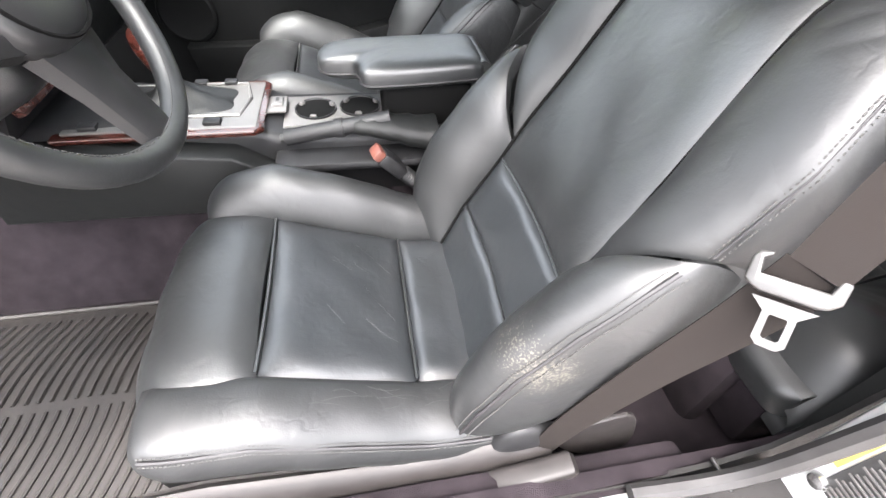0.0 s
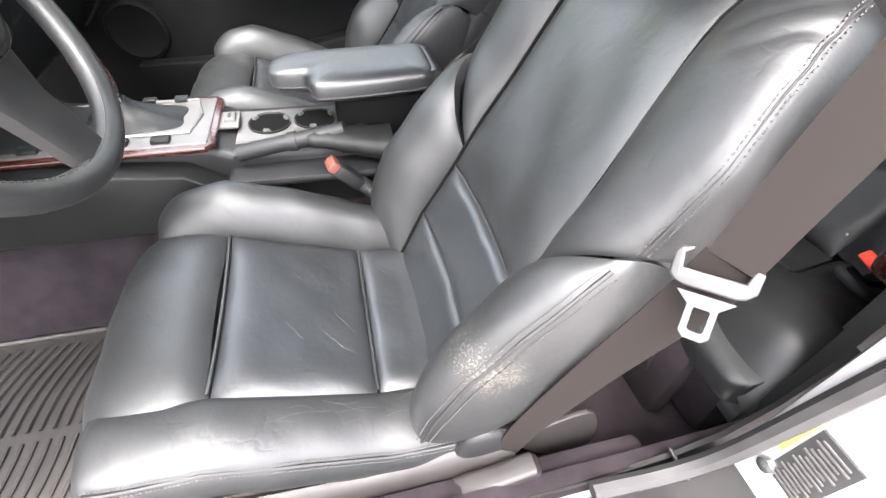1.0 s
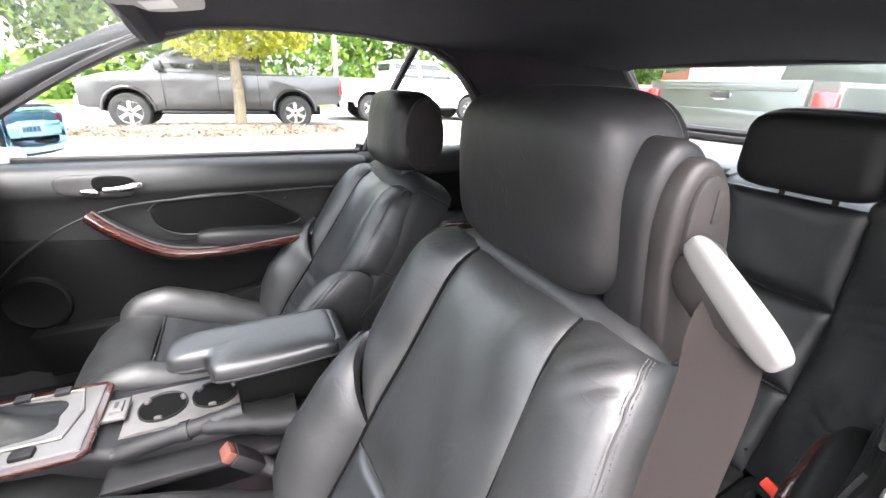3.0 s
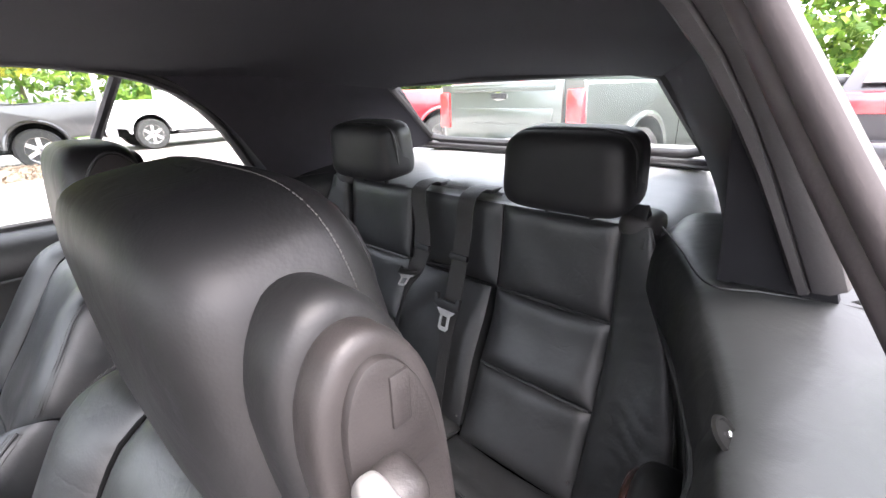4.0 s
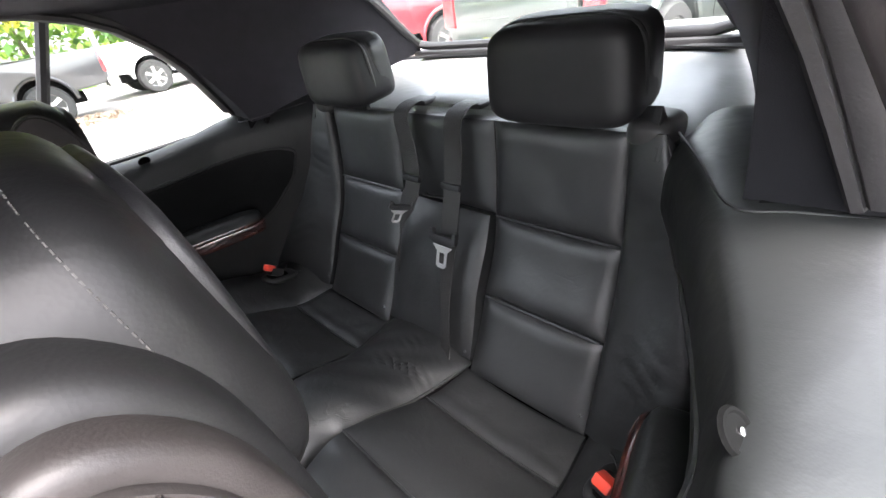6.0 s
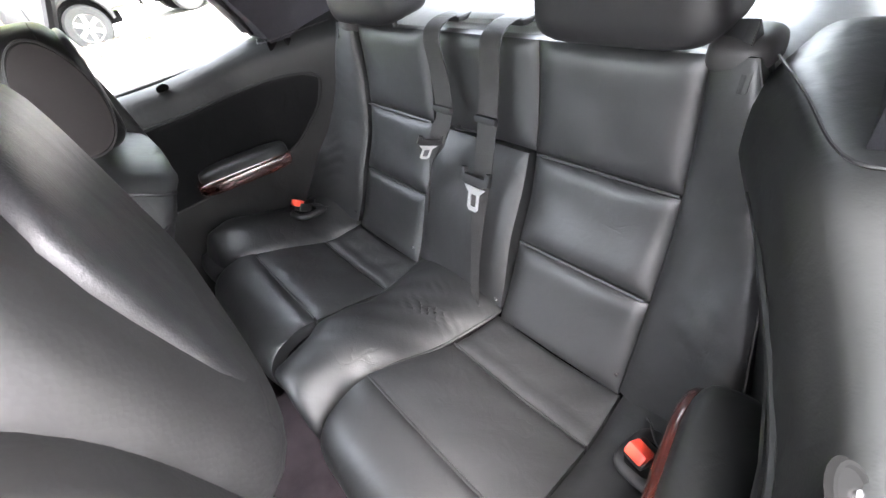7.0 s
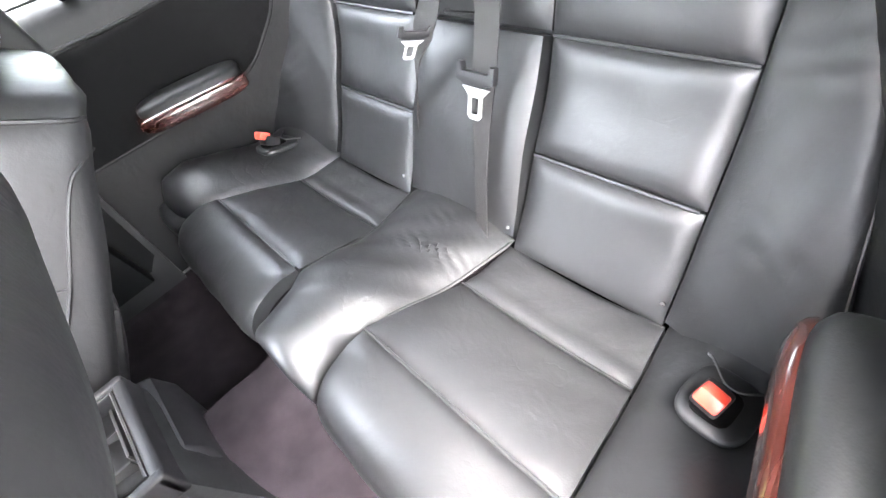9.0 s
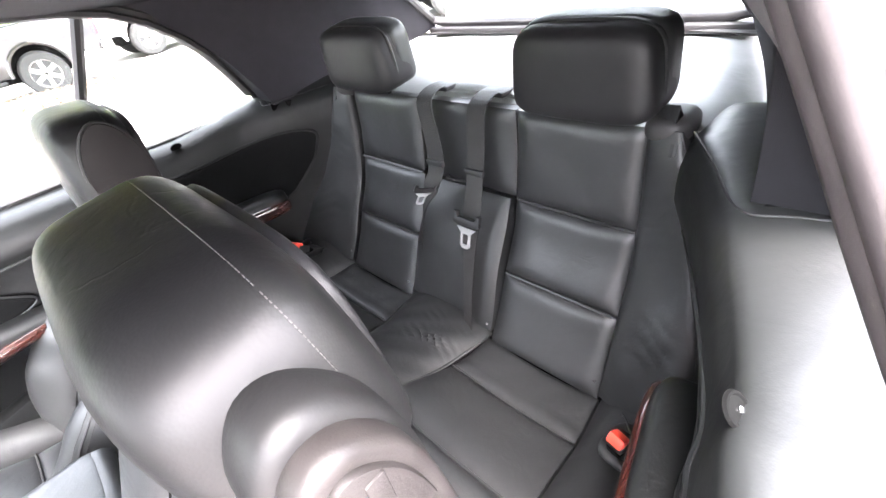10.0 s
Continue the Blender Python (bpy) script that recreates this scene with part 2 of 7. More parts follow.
def sheet(fn, nu=24, nv=24, puff=0.012, thick=0.03, power=6, inside=(0, 0, 0), ripple=0.0008):
    """A stuffed panel over the surface fn(u, v): domed within its edges, closed behind."""
    us, vs = 0.5 - 0.5 * np.cos(np.pi * np.linspace(0, 1, nu)), 0.5 - 0.5 * np.cos(np.pi * np.linspace(0, 1, nv))
    u, v = np.meshgrid(us, vs, indexing="ij")
    p = np.stack(np.broadcast_arrays(*fn(u, v)), -1).astype(float)
    e = 1e-3
    du = np.stack(np.broadcast_arrays(*fn(np.clip(u + e, 0, 1), v)), -1) - np.stack(np.broadcast_arrays(*fn(np.clip(u - e, 0, 1), v)), -1)
    dv = np.stack(np.broadcast_arrays(*fn(u, np.clip(v + e, 0, 1))), -1) - np.stack(np.broadcast_arrays(*fn(u, np.clip(v - e, 0, 1))), -1)
    nrm = np.cross(du, dv)
    nrm /= np.linalg.norm(nrm, axis=-1, keepdims=True) + 1e-12
    if (nrm * (p - np.array(inside))).sum() < 0:
        nrm = -nrm
    dome = (1 - np.abs(2 * u - 1) ** power) * (1 - np.abs(2 * v - 1) ** power)
    wave = np.sin(p[..., 0] * 37 + p[..., 2] * 21) + np.sin(p[..., 1] * 43 - p[..., 2] * 31 + 1) + np.sin(p[..., 0] * 71 + p[..., 1] * 63)
    top = p + nrm * (puff * dome + ripple * wave * dome)[..., None]
    low = p - nrm * thick
    verts = np.concatenate([top.reshape(-1, 3), low.reshape(-1, 3)])
    k = nu * nv
    idx = np.arange(k).reshape(nu, nv)
    quads = np.stack([idx[:-1, :-1], idx[1:, :-1], idx[1:, 1:], idx[:-1, 1:]], -1).reshape(-1, 4)
    faces = quads.tolist() + (quads[:, ::-1] + k).tolist()
    rim = [*idx[:, 0], *idx[-1, 1:], *idx[-2::-1, -1], *idx[0, -2:0:-1]]
    faces += [[a, b, b + k, a + k] for a, b in zip(rim, rim[1:] + rim[:1])]
    return verts.tolist(), faces


def join(*geos):
    verts, faces = [], []
    for v, f in geos:
        k = len(verts)
        verts += [tuple(q) for q in v]
        faces += [[i + k for i in face] for face in f]
    return verts, faces


def moved(geo, m):
    return [tuple(m @ Vector(v)) for v in geo[0]], geo[1]


def tube(path, r, n=8, closed=False, flat=1.0):
    """A round or flattened cord along a path."""
    path = [Vector(p) for p in path]
    k, verts, faces = len(path), [], []
    side = None
    for i, p in enumerate(path):
        a, b = path[(i - 1) % k] if closed or i else p, path[(i + 1) % k] if closed or i < k - 1 else p
        way = (b - a).normalized()
        if side is None:
            side = way.cross(Vector((0.13, 0.31, 0.94))).normalized()
        side = (side - way * side.dot(way)).normalized()
        up = way.cross(side)
        for j in range(n):
            t = 2 * math.pi * j / n
            verts.append(tuple(p + side * (math.cos(t) * r) + up * (math.sin(t) * r * flat)))
    for i in range(k if closed else k - 1):
        for j in range(n):
            q = (i + 1) % k
            faces.append([i * n + j, i * n + (j + 1) % n, q * n + (j + 1) % n, q * n + j])
    if not closed:
        faces += [list(range(n))[::-1], [(k - 1) * n + j for j in range(n)]]
    return verts, faces


def ribbon(path, widths, across, thick=0.0016):
    """A flat strap along a path; across gives its width's direction at each point."""
    verts, faces = [], []
    path = [Vector(p) for p in path]
    for i, p in enumerate(path):
        way = (path[min(i + 1, len(path) - 1)] - path[max(i - 1, 0)]).normalized()
        x = Vector(across[i] if isinstance(across, list) else across)
        x = (x - way * x.dot(way)).normalized()
        nrm = way.cross(x)
        w = widths[i] if isinstance(widths, list) else widths
        for a, b in ((-1, -1), (1, -1), (1, 1), (-1, 1)):
            verts.append(tuple(p + x * (a * w / 2) + nrm * (b * thick / 2)))
    for i in range(len(path) - 1):
        for j in range(4):
            faces.append([i * 4 + j, i * 4 + (j + 1) % 4, i * 4 + 4 + (j + 1) % 4, i * 4 + 4 + j])
    k = len(verts)
    return verts, faces + [[3, 2, 1, 0], [k - 4, k - 3, k - 2, k - 1]]


def ridged(path, width, across):
    """A rubber strip with two rounded ridges and a groove between them."""
    half = [(-0.50, 0.0), (-0.45, 0.11), (-0.34, 0.17), (-0.16, 0.18), (-0.05, 0.13), (0.0, 0.03), (0.06, 0.11), (0.22, 0.16), (0.40, 0.13), (0.48, 0.07), (0.50, 0.0)]
    section = half + [(a, -b) for a, b in half[-2:0:-1]]
    rings, path = [], [Vector(p) for p in path]
    for i, p in enumerate(path):
        way = (path[min(i + 1, len(path) - 1)] - path[max(i - 1, 0)]).normalized()
        x = Vector(across)
        x = (x - way * x.dot(way)).normalized()
        rings.append([p + x * (a * width) + way.cross(x) * (b * width) for a, b in section])
    return loft(rings)


def latch_blade(m, thick):
    """The steel blade of a belt tongue: a tapered shoulder and a loop with a slot."""
    outer = [(-0.026, -0.018), (0.026, -0.018), (0.0135, -0.031), (0.0135, -0.062), (0.008, -0.068), (-0.008, -0.068), (-0.0135, -0.062), (-0.0135, -0.031)]
    slot = [(-0.0065, -0.033), (0.0065, -0.033), (0.0075, -0.035), (0.0072, -0.057), (0.005, -0.059), (-0.005, -0.059), (-0.0072, -0.057), (-0.0075, -0.035)]
    v, f = [], []
    for y in (-thick, thick):
        for ring in (outer, slot):
            v += [tuple(m @ Vector((a, y, b))) for a, b in ring]
    for i in range(8):
        j = (i + 1) % 8
        f += [[i, j, 8 + j, 8 + i], [16 + i, 24 + i, 24 + j, 16 + j], [i, 16 + i, 16 + j, j], [8 + i, 8 + j, 24 + j, 24 + i]]
    return v, f


def loft(rings, caps=True):
    n, verts, faces = len(rings[0]), [], []
    for ring in rings:
        verts += [tuple(p) for p in ring]
    for i in range(len(rings) - 1):
        for j in range(n):
            faces.append([i * n + j, i * n + (j + 1) % n, i * n + n + (j + 1) % n, i * n + n + j])
    if caps:
        k = (len(rings) - 1) * n
        faces += [list(range(n))[::-1], [k + j for j in range(n)]]
    return verts, faces


def geo_of(bm):
    bm.verts.index_update()
    out = [tuple(v.co) for v in bm.verts], [[v.index for v in f.verts] for f in bm.faces]
    bm.free()
    return out


def rounded(bm, r, seg):
    if r:
        bmesh.ops.bevel(bm, geom=bm.edges[:], offset=r, segments=seg, profile=0.5, affect="EDGES", clamp_overlap=True)
    return geo_of(bm)


def block(size, at=(0, 0, 0), r=0.004, seg=2, turn=(0, 0, 0), taper=1.0):
    """A box with rounded edges; taper narrows its top."""
    bm = bmesh.new()
    bmesh.ops.create_cube(bm, size=1)
    for v in bm.verts:
        k = taper if v.co.z > 0 else 1.0
        v.co = Vector((v.co.x * size[0] * k, v.co.y * size[1] * k, v.co.z * size[2]))
    return moved(rounded(bm, r, seg), pose(*at, *turn))


def prism(outline, axis, a, b, r=0.004, seg=2):
    """An outline in the plane across axis, drawn out from a to b, edges rounded."""
    place = {"x": lambda p, k: (k, p[0], p[1]), "y": lambda p, k: (p[0], k, p[1]), "z": lambda p, k: (p[0], p[1], k)}[axis]
    bm = bmesh.new()
    lo, hi = [bm.verts.new(place(p, a)) for p in outline], [bm.verts.new(place(p, b)) for p in outline]
    bm.faces.new(lo[::-1])
    bm.faces.new(hi)
    for i in range(len(lo)):
        j = (i + 1) % len(lo)
        bm.faces.new((lo[i], lo[j], hi[j], hi[i]))
    bmesh.ops.recalc_face_normals(bm, faces=bm.faces[:])
    if r:
        rims = [e for e in bm.edges if abs(place((0, 0), 1)[0] * (e.verts[0].co.x - e.verts[1].co.x) + place((0, 0), 1)[1] * (e.verts[0].co.y - e.verts[1].co.y) + place((0, 0), 1)[2] * (e.verts[0].co.z - e.verts[1].co.z)) < 1e-6]
        bmesh.ops.bevel(bm, geom=rims, offset=r, segments=seg, profile=0.5, affect="EDGES", clamp_overlap=True)
    return geo_of(bm)


def lathe(profile, n=32, m=None):
    """A profile of (radius, height) turned about z."""
    rings = [[(r * math.cos(2 * math.pi * j / n), r * math.sin(2 * math.pi * j / n), z) for j in range(n)] for r, z in profile]
    geo = loft(rings)
    return moved(geo, m) if m else geo


def pillow(size, at, turn=(0, 0, 0), power=3.5, nu=36, nv=22, shape=None):
    """A stuffed block with round edges, as a headrest has."""
    verts, faces = [], []
    for i in range(nv):
        f = math.pi * (i + 0.5) / nv - math.pi / 2
        for j in range(nu):
            t = 2 * math.pi * j / nu
            d = Vector((math.cos(f) * math.cos(t), math.cos(f) * math.sin(t), math.sin(f)))
            k = sum(abs(c) ** power for c in d) ** (-1 / power)
            p = d * k
            if shape:
                p = shape(p)
            verts.append((p.x * size[0] / 2, p.y * size[1] / 2, p.z * size[2] / 2))
    for i in range(nv - 1):
        for j in range(nu):
            faces.append([i * nu + j, i * nu + (j + 1) % nu, i * nu + nu + (j + 1) % nu, i * nu + nu + j])
    faces += [list(range(nu))[::-1], [(nv - 1) * nu + j for j in range(nu)]]
    return moved((verts, faces), pose(*at, *turn))


def proud(fn, u, v, lift, inside):
    """Point lifted off the surface fn(u, v), away from the point inside."""
    p = np.array([float(np.asarray(c)) for c in fn(np.array(u), np.array(v))])
    a, b, c, d = (np.array([float(np.asarray(k)) for k in fn(np.array(x), np.array(y))]) for x, y in ((u - 1e-3, v), (u + 1e-3, v), (u, v - 1e-3), (u, v + 1e-3)))
    n = np.cross(b - a, d - c)
    n /= np.linalg.norm(n) + 1e-12
    return Vector(p + n * lift * (1 if (n * (p - np.array(inside))).sum() > 0 else -1))


def soft_slab(outline, z0, z1, r, steps=6):
    """A padded slab over a closed plan outline, with rounded edges."""
    k, pts = len(outline), [Vector((a, b, 0)) for a, b in outline]
    area = sum(pts[i].x * pts[(i + 1) % k].y - pts[(i + 1) % k].x * pts[i].y for i in range(k))
    inward = []
    for i in range(k):
        way = (pts[(i + 1) % k] - pts[i - 1]).normalized()
        inward.append(Vector((-way.y, way.x, 0)) * (1 if area > 0 else -1))
    rings = []
    for a in np.linspace(-math.pi / 2, math.pi / 2, 2 * steps + 1):
        d, h = r * (1 - math.cos(a)), math.sin(a)
        z = (z0 + r * (1 + h)) if h < 0 else (z1 - r * (1 - h))
        rings.append([tuple(p + n * d + Vector((0, 0, z))) for p, n in zip(pts, inward)])
    return loft(rings)


def stitches(path, step=0.0048, size=0.0009, lift=(0, 0, 0)):
    """A row of sewn stitches along a path."""
    path = [Vector(p) + Vector(lift) for p in path]
    out, carry = [], 0.0
    for a, b in zip(path, path[1:]):
        d = (b - a).length
        while carry < d:
            s, e = a.lerp(b, carry / d), a.lerp(b, min(1.0, (carry + step * 0.62) / d))
            if (e - s).length > 1e-4:
                out.append(tube([s, e], size, 4))
            carry += step
        carry -= d
    return join(*out)


def part(name, geo, mat, parent=None, label="", angle=40):
    """Links geometry as one mesh object, under a thing or a part where one is given."""
    me = bpy.data.meshes.new(name)
    me.from_pydata(geo[0], [], geo[1])
    bm = bmesh.new()
    bm.from_mesh(me)
    bmesh.ops.recalc_face_normals(bm, faces=bm.faces[:])
    bm.to_mesh(me)
    bm.free()
    me.shade_smooth()
    me.set_sharp_from_angle(angle=radians(angle))
    me.materials.append(mat)
    ob = new(name, me)
    if parent:
        ob.parent = parent
        ob.matrix_parent_inverse = parent.matrix_world.inverted()
    return tagged(ob, label=label) if label else ob


def thing(name, at, label, category, group="", kind="", turn=0.0):
    ob = new(name)
    ob.empty_display_size = 0.05
    ob.matrix_world = pose(*at, 0, 0, turn)
    return tagged(ob, label, category, group, kind)


def single(name, geo, mat, label, category, group="", kind="", angle=40):
    return tagged(part(name, geo, mat, None, "", angle), label, category, group, kind)


# ---- the place outside ----
def ground():
    xs = np.array([-900, -200, -60, -25, -12, -6, -3, 0, 3, 6, 9, 12, 18, 30, 60, 200, 900.0])
    ys = np.array([-900, -200, -60, -20, -8, -3, 0, 1, 2, 4, 6, 8, 10, 12, 14, 14.1, 20, 30, 60, 200, 900.0])
    v = [(x, y, 0.0) for x in xs for y in ys]
    n = len(ys)
    f = [[i * n + j, (i + 1) * n + j, (i + 1) * n + j + 1, i * n + j + 1] for i in range(len(xs) - 1) for j in range(n - 1)]
    asphalt = material("worn_concrete", (0.27, 0.25, 0.235), 0.85, vary=0.42, grain=6, stain=0.35, bump=0.6, bump_scale=120)
    return single("ground", (v, f), asphalt, "pale worn parking lot paving with stains", "ground", kind="structure")


ground()


def leaf_mass(centres, count, size, seed):
    """Many small leaves scattered through ellipsoid clumps of (x, y, z, rx, ry, rz)."""
    rng = np.random.default_rng(seed)
    c = np.array(centres, float)
    weight = c[:, 3] * c[:, 4] * c[:, 5]
    pick = rng.choice(len(c), count, p=weight / weight.sum())
    d = rng.normal(size=(count, 3))
    d /= np.linalg.norm(d, axis=1, keepdims=True)
    r = rng.uniform(0.35, 1.0, (count, 1)) ** 0.5
    p = c[pick, :3] + d * r * c[pick, 3:]
    a = rng.normal(size=(count, 3))
    a /= np.linalg.norm(a, axis=1, keepdims=True)
    b = np.cross(a, rng.normal(size=(count, 3)))
    b /= np.linalg.norm(b, axis=1, keepdims=True)
    s = size * rng.uniform(0.6, 1.4, (count, 1))
    verts = np.stack([p - a * s, p + b * s * 0.55, p + a * s, p - b * s * 0.55], 1).reshape(-1, 3)
    faces = np.arange(count * 4).reshape(-1, 4)
    return verts.tolist(), faces.tolist()


def leaf_material(name, lo, hi):
    m = material(name, lo, 0.55, vary=0.2, bump=0)
    n, l = m.node_tree.nodes, m.node_tree.links
    b, geo, mix = n["Principled BSDF"], n.new("ShaderNodeNewGeometry"), n.new("ShaderNodeMix")
    mix.data_type = "RGBA"
    mix.inputs[6].default_value, mix.inputs[7].default_value = (*lo, 1), (*hi, 1)
    l.new(geo.outputs["Random Per Island"], mix.inputs[0])
    l.new(mix.outputs[2], b.inputs["Base Color"])
    b.inputs["Subsurface Weight"].default_value = 0.0
    tr, ms = n.new("ShaderNodeBsdfTranslucent"), n.new("ShaderNodeMixShader")
    l.new(mix.outputs[2], tr.inputs[0])
    ms.inputs[0].default_value = 0.45
    l.new(b.outputs[0], ms.inputs[1])
    l.new(tr.outputs[0], ms.inputs[2])
    l.new(ms.outputs[0], n["Material Output"].inputs[0])
    return m


LEAF_YELLOW = leaf_material("yellow_green_leaf", (0.22, 0.26, 0.03), (0.50, 0.48, 0.05))
LEAF_GREEN = leaf_material("green_leaf", (0.05, 0.13, 0.025), (0.22, 0.32, 0.05))
BARK = material("bark", (0.17, 0.14, 0.10), 0.9, vary=0.4, grain=25, bump=1.0, bump_scale=60)
MULCH = material("wood_mulch", (0.13, 0.085, 0.055), 0.95, vary=0.6, grain=18, stain=2, bump=1.0, bump_scale=90, second=(0.26, 0.20, 0.15))
KERB = material("kerb_concrete", (0.42, 0.40, 0.36), 0.85, vary=0.2, grain=10, bump=0.5, bump_scale=120)


def tree(name, at, height, crown, leaves, leaf, seed, label, trunk=0.13, leaf_mat=LEAF_YELLOW):
    root = thing(name, at, label, "tree")
    rng = random.Random(seed)
    x, y, z = at
    paths = [tube(smooth_path([(x, y, z - 0.05), (x + 0.03, y, z + height * 0.25), (x - 0.05, y + 0.05, z + height * 0.55), (x, y, z + height * 0.85)], 12), trunk, 10)]
    v = paths[0][0]
    n = len(v) // 10
    for i in range(n):
        k = 1.15 - 0.8 * i / n
        c = [sum(q[d] for q in v[i * 10:i * 10 + 10]) / 10 for d in range(3)]
        for j in range(10):
            v[i * 10 + j] = tuple(c[d] + (v[i * 10 + j][d] - c[d]) * k for d in range(3))
    for i in range(9):
        a, h = i * 2.4 + rng.random(), z + height * (0.36 + 0.05 * i)
        r = crown[0] * rng.uniform(0.5, 0.85)
        paths.append(tube(smooth_path([(x, y, h), (x + 0.45 * r * math.cos(a), y + 0.45 * r * math.sin(a), h + 0.25), (x + r * math.cos(a), y + r * math.sin(a), h + 0.5 + 0.3 * rng.random())], 6), trunk * 0.22, 5))
    part("trunk", join(*paths), BARK, root)
    clumps = []
    for i in range(26):
        a, f = rng.uniform(0, 6.28), rng.uniform(-1, 1)
        r = math.sqrt(1 - f * f) * rng.uniform(0.45, 1.0)
        s = rng.uniform(0.25, 0.42)
        clumps.append((x + crown[0] * r * math.cos(a), y + crown[0] * r * math.sin(a), z + crown[1] + crown[2] * f, crown[0] * s, crown[0] * s, crown[2] * s * 0.8))
    ob = part("crown", leaf_mass(clumps, leaves, leaf, seed), leaf_mat, root)
    ob["kind"] = "stuff"
    return root


def planting_island():
    """Raised mulch bed with a kerb between the parking rows."""
    root = thing("planting_island", (-0.7, 10.2, 0.0), "kerbed planting island covered in brown wood mulch", "kerb", kind="structure")
    outline = [(3.6 * math.cos(t) * (1.0 if math.cos(t) > 0 else 0.85) - 0.2, 1.45 * math.sin(t)) for t in (2 * math.pi * i / 48 for i in range(48))]
    rings = []
    for k, z in ((1.0, -0.1), (1.0, 0.12), (0.985, 0.14), (0.93, 0.14), (0.925, 0.10)):
        rings.append([(-0.6 + x * k, 9.75 + y * (k - (1 - k) * 1.5), z) for x, y in outline])
    part("kerb", loft(rings, caps=False), KERB, root)
    rng = np.random.default_rng(5)
    v, f = [(-0.6, 9.75, 0.26)], []
    for ri, k in enumerate((0.3, 0.6, 0.93)):
        v += [(-0.6 + x * k, 9.75 + y * k, (0.24, 0.19, 0.10)[ri] + float(rng.uniform(-0.015, 0.015))) for x, y in outline]
    f += [[0, 1 + i, 1 + (i + 1) % 48] for i in range(48)]
    for ri in range(2):
        f += [[1 + ri * 48 + i, 1 + ri * 48 + (i + 1) % 48, 49 + ri * 48 + (i + 1) % 48, 49 + ri * 48 + i] for i in range(48)]
    part("mulch_bed", (v, f), MULCH, root)
    chips = leaf_mass([(-0.6, 9.75, 0.17, 2.9, 1.2, 0.08)], 4500, 0.04, 8)
    part("mulch_chips", chips, MULCH, root)["kind"] = "stuff"


planting_island()
tree("lot_tree", (-0.05, 10.4, 0.15), 4.6, (2.1, 3.2, 1.5), 26000, 0.055, 3, "young tree with yellow-green leaves in a mulch bed", trunk=0.12)


def wheel(at, parent, r=0.41, wide=0.27, spokes=6, rim_mat=CHROME):
    """Road wheel with its axle along y; outer face towards the sign of wide."""
    s = 1 if wide > 0 else -1
    w = abs(wide)
    m = pose(*at, 90 * -s, 0, 0)
    profile = [(r * 0.62, -w / 2), (r * 0.92, -w / 2), (r, -w * 0.36), (r, w * 0.36), (r * 0.92, w / 2), (r * 0.66, w / 2), (r * 0.62, w * 0.42)]
    root = part("wheel", lathe(profile, 36, m), TYRE, parent)
    part("rim_barrel", lathe([(0.05, -w * 0.1), (r * 0.58, -w * 0.1), (r * 0.62, w * 0.40), (r * 0.66, w * 0.46), (r * 0.62, w * 0.47), (r * 0.57, w * 0.3), (r * 0.5, w * 0.0), (0.05, 0.0)], 36, m), TYRE, root)
    bars = [moved(block((0.09, r * 0.55, 0.035), (0, r * 0.32, w * 0.36), 0.008, 1), m @ pose(0, 0, 0, 0, 0, 360 * i / spokes)) for i in range(spokes)]
    hub = lathe([(0.0, w * 0.42), (0.07, w * 0.42), (0.085, w * 0.3)], 16, m)
    ring = lathe([(r * 0.56, w * 0.30), (r * 0.60, w * 0.44), (r * 0.66, w * 0.47), (r * 0.66, w * 0.40), (r * 0.6, w * 0.28)], 36, m)
    part("rim", join(*bars, hub, ring), rim_mat, root, "bright alloy rim")


def arch(cx, r, zc, lift, n=9):
    """Points of a wheel opening from the front of the wheel to its back."""
    return [(cx + r * math.cos(math.pi * i / (n - 1)), zc + lift + r * math.sin(math.pi * i / (n - 1))) for i in range(n)]


